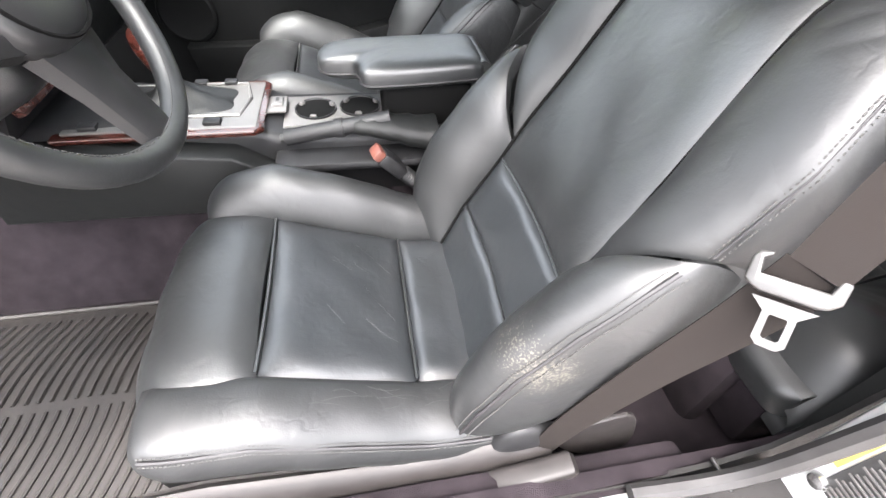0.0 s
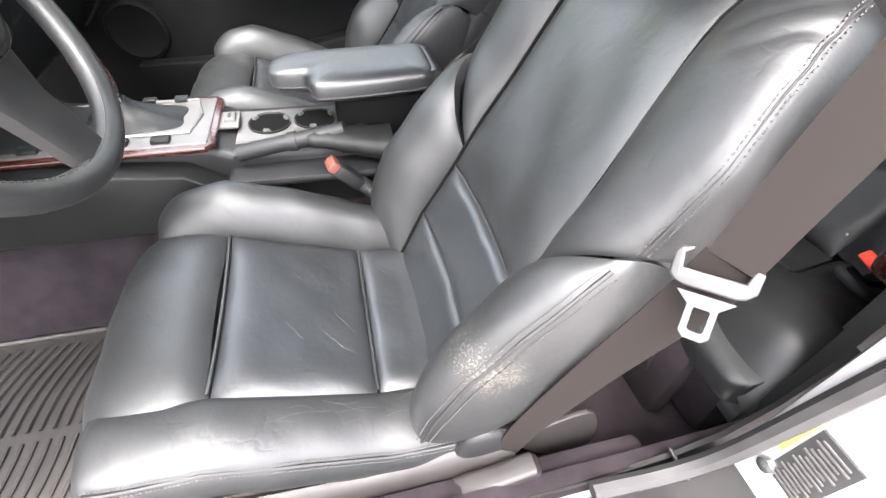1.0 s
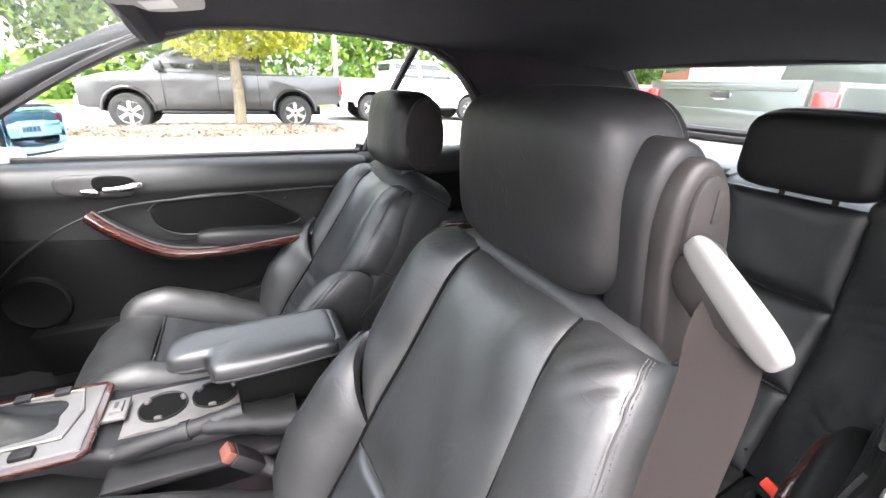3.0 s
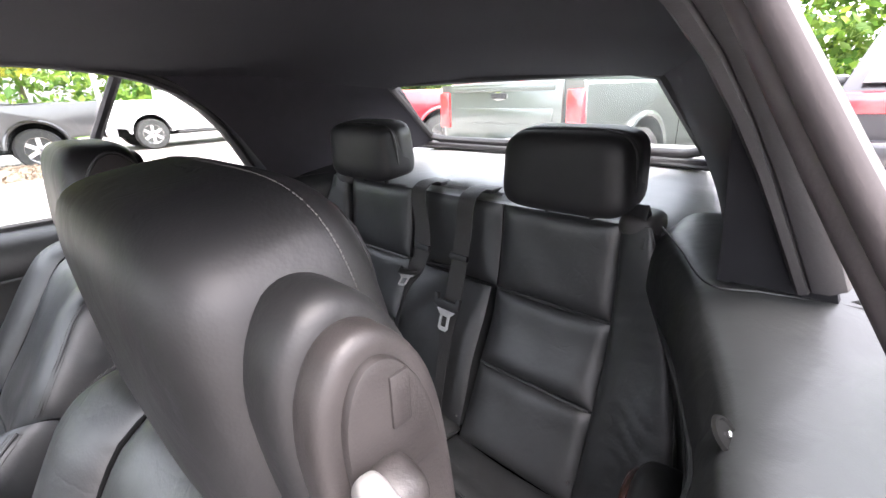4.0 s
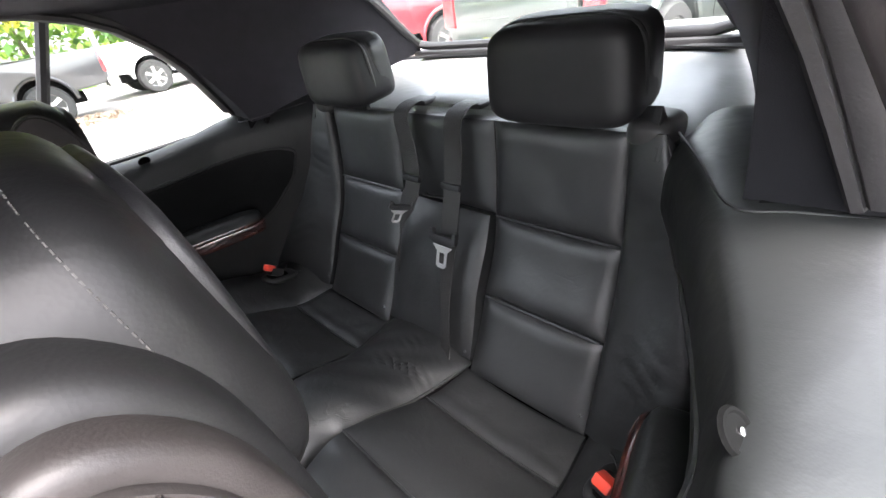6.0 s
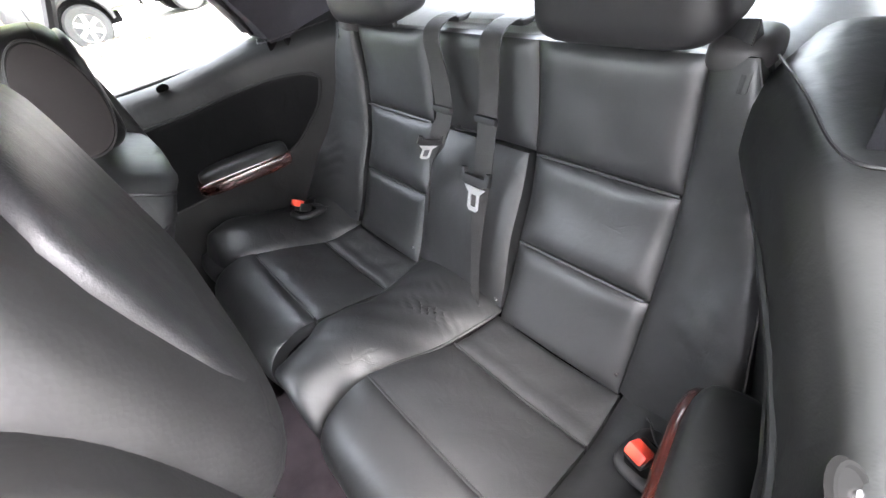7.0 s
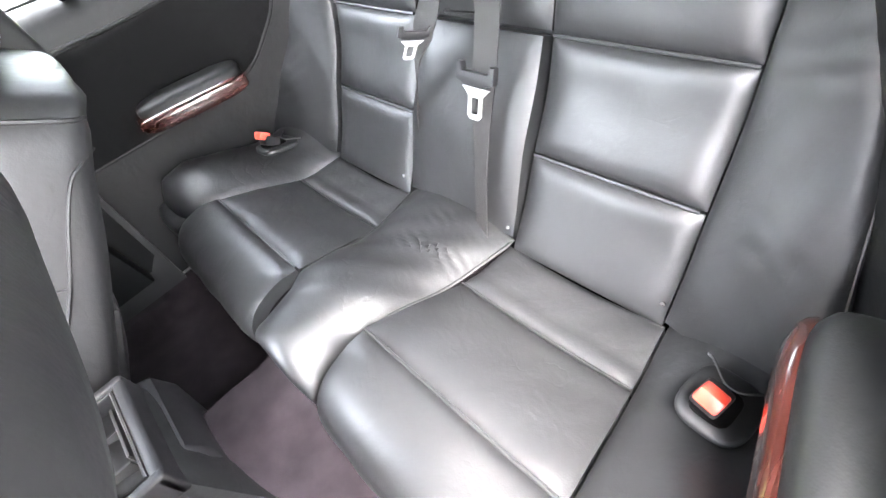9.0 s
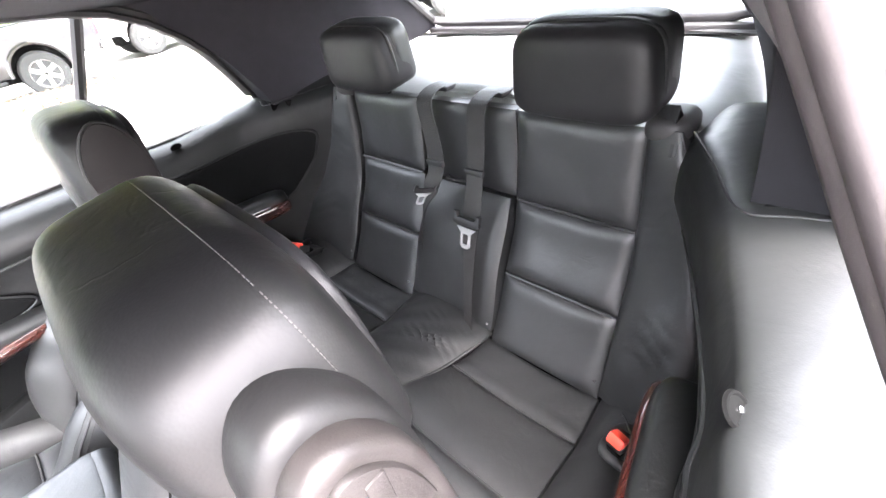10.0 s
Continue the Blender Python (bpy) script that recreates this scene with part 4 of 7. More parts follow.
def floor_pan():
    root = thing("floor", (0, 0, 0.25), "mauve-grey carpeted car floor with a centre tunnel", "floor", kind="structure")

    def carpet(u, v):
        x, y = mix3(-1.45, 0.62, u), mix3(-0.70, 0.70, v)
        tun = np.exp(-((np.abs(y) / 0.135) ** 4))
        z = 0.235 + 0.225 * tun * np.interp(x, [-1.4, -0.6, 0.62], [1.25, 1.0, 1.0]) + 0.05 * np.clip((np.abs(y) - 0.56) / 0.12, 0, 1) ** 2
        z = z + 0.35 * np.clip((-1.1 - x) / 0.35, 0, 1)
        return x, y, z

    part("carpet", sheet(carpet, 50, 60, puff=0.0, thick=0.03, inside=(0, 0, -1), ripple=0.002), CARPET, root)
    for s in (-1, 1):
        part("sill_carpet", block((1.3, 0.07, 0.16), (-0.33, s * 0.70, 0.32), 0.02, 2), CARPET, root)
    part("rear_pan", join(block((1.0, 1.42, 0.04), (1.08, 0, 0.26), 0.01), block((0.04, 1.42, 0.74), (1.40, 0, 0.62), 0.01)), BLACK, root)
    part("heel_riser", block((0.05, 1.2, 0.26), (0.47, 0, 0.34), 0.02, 2), CARPET, root)


floor_pan()


def rubber_mat(at, size, mat, label):
    """Moulded floor mat with a raised rim and curved ribs."""
    x, y, z = at
    root = thing("floor_mat", at, label, "floor mat", "floor mats")
    part("mat_sheet", block((size[0], size[1], 0.008), (x, y, z), 0.003), mat, root)
    rim = [(x + a * size[0] / 2, y + b * size[1] / 2, z + 0.006) for a, b in ((-1, -1), (1, -1), (1, 1), (-1, 1))]
    part("mat_rim", tube([Vector(rim[i]).lerp(Vector(rim[(i + 1) % 4]), t) for i in range(4) for t in (0.02, 0.5, 0.98)], 0.006, 6, closed=True), mat, root)
    ribs = []
    for half in (-1, 1):
        for i in range(int(size[0] / 0.021) - 2):
            x0, pts = x - size[0] / 2 + 0.035 + 0.021 * i, []
            for k in range(8):
                f = k / 7
                p = Vector((x0 + 0.050 * f**2 * (1 if half > 0 else -0.6), y + half * (0.010 + f * (size[1] / 2 - 0.035)), z + 0.006))
                if abs(p.x - x) < size[0] / 2 - 0.02:
                    pts.append(p)
            if len(pts) > 2:
                ribs.append(tube(pts, 0.0035, 5))
    part("mat_ribs", join(*ribs), mat, root)["kind"] = "stuff"


rubber_mat((-0.66, -0.40, 0.252), (0.62, 0.44), MAT, "dirty brown-grey ribbed rubber mat in the driver footwell")
rubber_mat((-0.66, 0.40, 0.252), (0.60, 0.42), PLASTIC, "black ribbed rubber mat in the passenger footwell")


def quarter_trim(s):
    """Padded side wall beside the rear seat, with its armrest and speaker panel."""
    word = "right" if s > 0 else "left"
    root = thing("wall_" + word, (0.65, s * 0.68, 0.3), "black padded side trim beside the rear seat with a wood-edged armrest", "side trim", kind="structure")

    # same trim on both walls: the right one is coloured as shaded, the left as lit
    trim = TRIM_DARK_SHADED if s > 0 else TRIM

    def front(v):
        return 0.36 if s > 0 else np.interp(v, [0.0, 0.55, 0.85, 1.0], [0.470, 0.460, 0.41, 0.40])

    def skin(u, v):
        x = mix3(front(v), 1.16, u)
        if s > 0:
            q = curve_at([(0.69, 0.30), (0.695, 0.50), (0.695, 0.70), (0.688, 0.83), (0.685, 0.895), (0.695, 0.94), (0.725, 0.965), (0.79, 0.962)], v)
        else:
            q = curve_at([(0.69, 0.30), (0.695, 0.50), (0.693, 0.70), (0.688, 0.82), (0.684, 0.885), (0.693, 0.938), (0.722, 0.962), (0.86, 0.960)], v)
        y, z = q[..., 0], q[..., 1]
        inward = np.clip((x - 0.77) / 0.30, 0, 1.2) ** 1.5
        bend = 0.185 * inward
        if s < 0:
            high = np.clip((z - 0.78) / 0.10, 0, 1)
            bend = mix3(bend, np.minimum(0.145 * (np.clip(x - 0.61, 0, 1) / 0.35) ** 1.3, 0.19), high)
        y = y - bend * (1 - np.clip((y - 0.69) / 0.10, 0, 1))
        if s < 0:
            y = y + 0.035 * np.clip((0.58 - x) / 0.12, 0, 1) * high
            y = np.minimum(y, np.interp(x, [0.40, 0.64, 0.78, 0.99, 1.16], [0.86, 0.815, 0.795, 0.768, 0.745]))
            z = z + 0.020 * np.clip((0.82 - x) / 0.20, 0, 1) * np.clip((z - 0.8) / 0.15, 0, 1)
        z = z + (0.028 * inward + 0.026 * np.clip((x - 0.60) / 0.26, 0, 1) ** 1.5) * np.clip((z - 0.8) / 0.15, 0, 1)
        return x, s * y, z

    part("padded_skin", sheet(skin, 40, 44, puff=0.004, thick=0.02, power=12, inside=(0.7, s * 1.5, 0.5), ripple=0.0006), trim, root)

    def skin_point(x, t, lift):
        a = [float(np.asarray(c)) for c in skin(np.array((max(x, front(t)) - front(t)) / (1.16 - front(t))), np.array(t))]
        return Vector((a[0], a[1] - s * lift, a[2]))

    # raised welt that borders the sunk speaker panel
    welt = smooth_path([(0.38, 0.575, 0), (0.60, 0.565, 0), (0.80, 0.55, 0), (0.93, 0.53, 0), (0.975, 0.48, 0), (0.95, 0.385, 0), (0.88, 0.295, 0), (0.80, 0.258, 0), (0.68, 0.25, 0), (0.37, 0.25, 0)], 60)
    if s < 0:
        welt = smooth_path([(0.48, 0.62, 0), (0.60, 0.60, 0), (0.72, 0.575, 0), (0.84, 0.555, 0), (0.93, 0.535, 0), (0.98, 0.50, 0)], 40)
    part("panel_welt", tube([skin_point(p.x, p.y, 0.003) for p in welt], 0.005, 8), trim, root)
    def inset(u, v):
        t = mix3(0.25, 0.55, v)
        x = mix3(0.385 if s > 0 else 0.475, np.interp(t, [0.25, 0.258, 0.295, 0.385, 0.48, 0.53, 0.55], [0.70, 0.80, 0.88, 0.95, 0.975, 0.93, 0.80]), u)
        return skin((x - front(t)) / (1.16 - front(t)), t)

    # right speaker panel is near black to put its shade into the colour
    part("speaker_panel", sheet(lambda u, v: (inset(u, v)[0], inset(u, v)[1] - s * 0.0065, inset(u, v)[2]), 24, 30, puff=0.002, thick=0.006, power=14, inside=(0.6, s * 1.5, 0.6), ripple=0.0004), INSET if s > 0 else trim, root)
    # armrest: padded top over a lacquered wood edge
    m = pose(0.690, s * 0.650, 0.718, 0, 0, -s * 12)
    arm = part("armrest", moved(pillow((0.26, 0.088, 0.050), (0, 0, 0), (0, 0, 0), 4.0, 44, 22, shape=lambda p: Vector((p.x, p.y * (1 - 0.2 * max(0.0, p.z)), p.z))), m), trim, root)
    part("wood_edge", moved(pillow((0.275, 0.083, 0.046), (-0.006, -s * 0.013, -0.020), (0, 0, 0), 4.5, 44, 18), m), WOOD, arm, "lacquered burl wood edge")
    part("trim_knob", lathe([(0.0, 0.002), (0.011, 0.002), (0.0125, 0.0035), (0.0145, 0.003), (0.016, 0.0)], 20, pose(0.606, s * 0.696, 0.981 if s < 0 else 0.965, -s * 48, 0, 0)), BLACK, root)
    part("knob_pin", lathe([(0.0, 0.006), (0.0028, 0.0055), (0.0034, 0.001)], 14, pose(0.606, s * 0.696, 0.981 if s < 0 else 0.965, -s * 48, 0, 0)), STEEL, root)
    # cut-out for the roof linkage, its front edge bound with a thin bead
    edge = [(1.03, 0.512, 1.022), (0.957, 0.562, 1.014), (0.870, 0.620, 1.004), (0.882, 0.68, 1.004), (0.905, 0.775, 1.002)]
    part("hinge_well", prism([(0.892, s * 0.640), (0.912, s * 0.775), (1.06, s * 0.77), (1.02, s * 0.640)], "z", 0.970, 1.000, 0.003, 1), BLACK, root)
    part("well_bead", tube(smooth_path([(x, s * y, z - 0.004) for x, y, z in edge], 24), 0.0018, 6), PLASTIC, root)
    part("linkage", join(block((0.03, 0.035, 0.04), (0.945, s * 0.69, 1.010), 0.006), block((0.02, 0.03, 0.035), (0.97, s * 0.735, 1.008), 0.004)), PLASTIC, root)


quarter_trim(1)
quarter_trim(-1)


def body_sides():
    """Painted outer body, sills and the open door frame on the driver's side."""
    for s in (-1, 1):
        root = thing("wall_body_" + ("right" if s > 0 else "left"), (0.5, s * 0.85, 0.2), "silver painted outer body side and sill", "car body", kind="structure")
        part("quarter_panel", sheet(lambda u, v: (mix3(0.42, 2.2, u), s * (mix3(0.86, 0.80, v) - 0.06 * np.clip((mix3(0.42, 2.2, u) - 1.2), 0, 1)), mix3(0.25, 0.955, v)), 16, 12, puff=0.02, thick=0.02, inside=(1, 0, 0.6), ripple=0), SILVER, root)
        part("belt_cap", sheet(lambda u, v: (mix3(0.42, 1.8, u), s * mix3(0.79, 0.845, v), mix3(0.962, 0.94, v) - (0.03 if s < 0 else 0.0)), 10, 6, puff=0.004, thick=0.015, inside=(1, 0, 0.3), ripple=0), SILVER, root)
        part("sill", block((1.9, 0.15, 0.16), (-0.50, s * 0.79, 0.32), 0.03, 3), SILVER, root)
        edge = smooth_path([(-1.35, s * 0.722, 0.405), (-0.5, s * 0.722, 0.405), (0.18, s * 0.722, 0.405), (0.34, s * 0.722, 0.420), (0.428, s * 0.724, 0.50), (0.446, s * 0.733, 0.72), (0.425, s * 0.75, 0.93)], 40)
        part("sill_trim", ribbon([p + Vector((0, s * 0.062, 0)) for p in edge], 0.085, (0, 1, 0), 0.02), SILL, root)
        inner = smooth_path([(-1.35, s * 0.66, 0.395), (-0.5, s * 0.66, 0.395), (0.30, s * 0.66, 0.40), (0.48, s * 0.662, 0.425), (0.60, s * 0.664, 0.47), (0.68, s * 0.665, 0.60)], 36)
        part("sill_carpet_edge", ribbon([p + Vector((0, s * 0.048, -0.012)) for p in inner], 0.022, (0, 1, 0), 0.05), CARPET, root)
        lining = [[(x, s * 0.715, 0.36), (x, s * 0.722, 0.36), (x, s * 0.722, z), (x, s * 0.715, z)] for x, z in ((-1.3, 0.40), (0.20, 0.40), (0.34, 0.425), (0.40, 0.46), (0.44, 0.54), (0.462, 0.66))]
        part("sill_lining", loft(lining), SILL, root)
        part("sill_clip", block((0.006, 0.045, 0.01), (0.33, s * 0.735, 0.432), 0.002, 1, (0, -30, 0)), PLASTIC_GREY, root)
        part("rear_deck", block((0.9, 1.5, 0.04), (2.0, 0, 0.97), 0.02) if s > 0 else block((0.04, 1.5, 0.6), (2.45, 0, 0.65), 0.02), SILVER, root)
    root = thing("door_jamb", (0.45, -0.78, 0.4), "silver painted door pillar with yellow and black service labels", "door frame", kind="structure")
    part("pillar_face", prism([(0.385, 0.36), (0.43, 0.36), (0.45, 0.60), (0.455, 0.93), (0.43, 0.95), (0.40, 0.93), (0.395, 0.60)], "y", -0.855, -0.735, 0.012, 2), SILVER, root)
    part("door_seal", tube(smooth_path([(0.20, -0.735, 0.415), (0.31, -0.742, 0.43), (0.37, -0.75, 0.50), (0.392, -0.765, 0.70), (0.388, -0.785, 0.93)], 24), 0.013, 8), PLASTIC_GREY, root)
    part("label", block((0.003, 0.05, 0.11), (0.392, -0.80, 0.56), 0), PRINT, root, "black printed label")
    part("label_lines", join(*(block((0.002, 0.040 - 0.007 * (i % 3), 0.0022), (0.389, -0.80, 0.513 + 0.0072 * i), 0) for i in range(14))), CUP, root)
    part("label", block((0.003, 0.016, 0.15), (0.392, -0.763, 0.62), 0), YELLOW, root, "yellow printed label")
    part("striker_bolt", lathe([(0.0, 0.01), (0.010, 0.008), (0.012, 0.0)], 14, pose(0.392, -0.775, 0.51, 0, -90, 0)), STEEL, root)


body_sides()


def passenger_door():
    root = thing("door_1", (-0.2, 0.70, 0.3), "closed passenger door with black trim, burl wood pull and chrome handle", "door", kind="structure")

    def panel(u, v):
        x = mix3(-0.95, 0.375, u)
        q = curve_at([(0.655, 0.30), (0.665, 0.45), (0.672, 0.60), (0.675, 0.78), (0.665, 0.86), (0.655, 0.89), (0.662, 0.93), (0.69, 0.957), (0.77, 0.962)], v)
        return x, q[..., 0], q[..., 1]

    part("door_skin", sheet(panel, 40, 44, puff=0.003, thick=0.02, power=14, inside=(0, 1.5, 0.6), ripple=0.0004), DOOR, root)
    part("lower_card", sheet(lambda u, v: (mix3(-0.93, 0.36, u), 0.662 + 0 * u, mix3(0.32, 0.70, v) + 0.10 * np.clip((0.0 - mix3(-0.93, 0.36, u)) / 0.9, 0, 1) * v), 20, 14, puff=0.006, thick=0.01, power=14, inside=(0, 1.5, 0.6)), INSET, root)
    welt = smooth_path([(-0.72, 0.647, 0.60), (-0.58, 0.646, 0.74), (-0.40, 0.645, 0.835), (-0.15, 0.645, 0.862), (0.36, 0.645, 0.872)], 30)
    part("panel_welt", tube(welt, 0.004, 8), DOOR, root)
    almond = [(-0.285, 0.830), (-0.24, 0.855), (-0.078, 0.867), (0.021, 0.850), (0.10, 0.805), (0.142, 0.770), (0.084, 0.747), (-0.08, 0.742), (-0.212, 0.748), (-0.268, 0.780), (-0.285, 0.830)]
    almond = [tuple(q) for q in curve_at(almond, np.linspace(0, 1, 61))[:-1]]
    upright = Matrix(((1, 0, 0, 0), (0, 0, -1, 0.665), (0, 1, 0, 0), (0, 0, 0, 1)))
    part("elbow_pad", moved(soft_slab(almond, -0.01, 0.016, 0.010), upright), INSET, root, angle=70)
    part("pad_seam", tube([(x, 0.652, z) for x, z in almond], 0.0035, 6, closed=True), DOOR, root)
    pull = smooth_path([(-0.425, 0.628, 0.83), (-0.37, 0.612, 0.785), (-0.28, 0.598, 0.728), (-0.20, 0.594, 0.704), (-0.08, 0.594, 0.70), (0.06, 0.60, 0.71), (0.20, 0.612, 0.72)], 36)
    grip = part("door_pull", tube(pull, 0.021, 10, flat=0.75), WOOD, root, "lacquered burl wood door pull")
    part("pull_back", tube([(p.x, p.y + 0.022, p.z - 0.004) for p in pull], 0.024, 8), PLASTIC, root)
    part("armrest", pillow((0.40, 0.075, 0.055), (0.03, 0.632, 0.728), (0, 3, 0), 4.0, 36, 16), DOOR, root)
    part("handle_recess", pillow((0.19, 0.02, 0.062), (-0.395, 0.656, 0.908), (0, 4, 0), 3.5, 32, 14), PLASTIC_GREY, root)
    part("handle_cup", pillow((0.10, 0.014, 0.045), (-0.352, 0.648, 0.914), (0, 4, 0), 3.0, 28, 12), BLACK, root)
    part("door_handle", join(tube(smooth_path([(-0.375, 0.640, 0.899), (-0.34, 0.634, 0.902), (-0.305, 0.634, 0.908), (-0.285, 0.642, 0.910)], 12), 0.007, 8), pillow((0.045, 0.012, 0.014), (-0.408, 0.640, 0.896), (0, 4, 0), 3.0, 20, 10)), CHROME, root, "chrome release handle")
    part("speaker_grille", lathe([(0.0, 0.006), (0.066, 0.006), (0.072, 0.010), (0.080, 0.008), (0.084, 0.0)], 32, pose(-0.60, 0.655, 0.58, 90, 0, 0)), INSET, root)
    bin_ = [(-0.62, 0.50), (-0.25, 0.51), (-0.02, 0.56), (0.15, 0.60), (0.30, 0.60), (0.32, 0.38), (-0.60, 0.36)]
    part("door_bin", prism(bin_, "y", 0.600, 0.66, 0.012, 2), INSET, root)
    part("lock_button", lathe([(0.0, 0.004), (0.006, 0.003), (0.008, 0.0)], 12, pose(0.10, 0.657, 0.838, 90, 0, 0)), PLASTIC, root)
    part("belt_strip", tube([(x, 0.765, BELT + 0.004) for x in np.linspace(-0.9, 0.375, 8)], 0.009, 6), PLASTIC_GREY, root)
    part("outer_skin", sheet(lambda u, v: (mix3(-0.95, 0.41, u), mix3(0.86, 0.80, v), mix3(0.28, 0.955, v)), 10, 10, puff=0.02, thick=0.02, inside=(0, 0, 0.6), ripple=0), SILVER, root)
    part("mirror_sail", prism([(-0.86, 0.955), (-0.66, 0.955), (-0.68, 1.02)], "y", 0.735, 0.76, 0.006, 2), PLASTIC, root)
    part("window_post", tube([(0.377, 0.79, 0.93), (0.385, 0.785, 0.99)], 0.018, 8), PLASTIC, root)


passenger_door()


def door_mirror():
    root = thing("door_mirror", (-0.62, 0.92, 0.96), "silver door mirror with blue-tinted glass on the passenger side", "mirror")
    part("shell", pillow((0.10, 0.235, 0.165), (-0.612, 0.925, 1.038), (0, 0, -28), 3.2, 36, 22), SILVER, root)
    part("bezel", pillow((0.02, 0.215, 0.148), (-0.579, 0.908, 1.038), (0, 0, -28), 4.0, 32, 16), PLASTIC, root)
    part("mirror_glass", pillow((0.012, 0.198, 0.130), (-0.571, 0.903, 1.038), (0, 0, -28), 5.0, 32, 16), MIRROR, root)
    part("mirror_foot", block((0.07, 0.14, 0.04), (-0.63, 0.82, 0.980), 0.012), SILVER, root)


door_mirror()


def front_of_cabin():
    root = thing("dashboard", (-0.9, 0, 0.6), "black soft dashboard with a burl wood strip and round vents", "dashboard", kind="structure")

    def dash(u, v):
        y = mix3(-0.70, 0.70, v)
        q = curve_at([(-1.02, 0.99), (-0.75, 0.985), (-0.63, 0.965), (-0.585, 0.93), (-0.60, 0.87), (-0.63, 0.80), (-0.68, 0.70), (-0.78, 0.60)], u)
        return q[..., 0] - 0.05 * np.abs(y / 0.7) ** 3, y, q[..., 1]

    part("dash_pad", sheet(dash, 40, 30, puff=0.0, thick=0.03, inside=(-1.1, 0, 0.7), ripple=0.0006), TRIM, root)
    part("wood_strip", sheet(lambda u, v: (mix3(-0.576, -0.600, u) - 0.05 * np.abs(mix3(0.10, 0.68, v) / 0.7) ** 3, mix3(0.10, 0.68, v), mix3(0.925, 0.852, u)), 10, 24, puff=0.008, thick=0.01, inside=(-1.1, 0.3, 0.8)), WOOD, root)
    vent = part("air_vent", block((0.03, 0.17, 0.05), (-0.612, 0.57, 0.957), 0.010, 2, (0, -30, 8)), PLASTIC, root)
    for i in range(4):
        part("vent_slat", block((0.008, 0.155, 0.003), (-0.598 - 0.004 * i, 0.57, 0.942 + 0.010 * i), 0, 1, (0, -30, 8)), PLASTIC_GREY, vent)
    part("centre_stack", sheet(lambda u, v: (mix3(-0.585, -0.70, u), (2 * v - 1) * 0.125 + 0.02, mix3(0.93, 0.62, u)), 14, 12, puff=0.004, thick=0.03, inside=(-1.0, 0, 0.7)), PLASTIC, root)
    part("stack_wood", block((0.02, 0.25, 0.05), (-0.665, 0.02, 0.69), 0.006, 2, (0, -20, 0)), WOOD, root)
    for i in range(3):
        part("stack_button", block((0.02, 0.05, 0.02), (-0.625, -0.06 + 0.08 * i, 0.82), 0.004, 2, (0, -20, 0)), PLASTIC_GREY, root)
    part("knee_panel", block((0.12, 0.55, 0.22), (-0.74, -0.42, 0.70), 0.04, 3, (0, 25, 0)), PLASTIC, root)
    part("glove_box", block((0.12, 0.50, 0.22), (-0.74, 0.43, 0.70), 0.04, 3, (0, 25, 0)), TRIM, root)
    part("instrument_hood", pillow((0.22, 0.36, 0.10), (-0.66, -0.40, 1.0), (0, 8, 0), 3.0, 30, 16), TRIM, root)
    scr = thing("windscreen", (-0.95, 0, 1.0), "clear raked windscreen with black pillars", "window", kind="structure")
    pane = part("pane", sheet(lambda u, v: (mix3(-1.10, -0.22, u) + 0.05 * np.abs(2 * v - 1) ** 2, (2 * v - 1) * mix3(0.72, 0.61, u), mix3(0.975, 1.355, u) - 0.03 * (2 * v - 1) ** 2 * u), 12, 12, puff=0.0, thick=0.005, inside=(-0.8, 0, 0.8), ripple=0), GLASS, scr)
    pane.visible_shadow = False
    for s in (-1, 1):
        part("pillar", tube([(-0.95, s * 0.745, 0.93), (-0.68, s * 0.715, 1.075), (-0.45, s * 0.69, 1.20), (-0.28, s * 0.668, 1.285), (-0.10, s * 0.65, 1.345)], 0.034, 10), PLASTIC, scr)
    cowl = thing("wall_front", (-1.35, 0, 0.3), "black bulkhead, bonnet and scuttle ahead of the cabin", "bulkhead", kind="structure")
    part("bulkhead", block((0.05, 1.5, 0.75), (-1.42, 0, 0.6), 0.02), CARPET, cowl)
    part("bonnet", sheet(lambda u, v: (mix3(-1.35, -2.5, u), (2 * v - 1) * 0.80, mix3(0.97, 0.80, u)), 12, 12, puff=0.04, thick=0.03, inside=(-2, 0, 0), ripple=0), SILVER, cowl)
    part("front_wing", block((1.1, 1.6, 0.5), (-1.98, 0, 0.55), 0.06, 3), SILVER, cowl)


front_of_cabin()


def sun_visor():
    root = thing("sun_visor", (-0.13, 0.33, 1.34), "pale grey sun visor with a white warning label, folded up", "sun visor")
    part("visor_board", block((0.17, 0.42, 0.022), (-0.13, 0.33, 1.352), 0.010, 3, (0, -8, 0)), VISOR, root)
    part("warning_label", block((0.06, 0.11, 0.002), (-0.13, 0.36, 1.340), 0, 1, (0, -8, 0)), PLATE, root, "white warning label")
    part("visor_hinge", tube([(-0.20, 0.56, 1.335), (-0.20, 0.12, 1.345)], 0.008, 8), PLASTIC_GREY, root)


sun_visor()


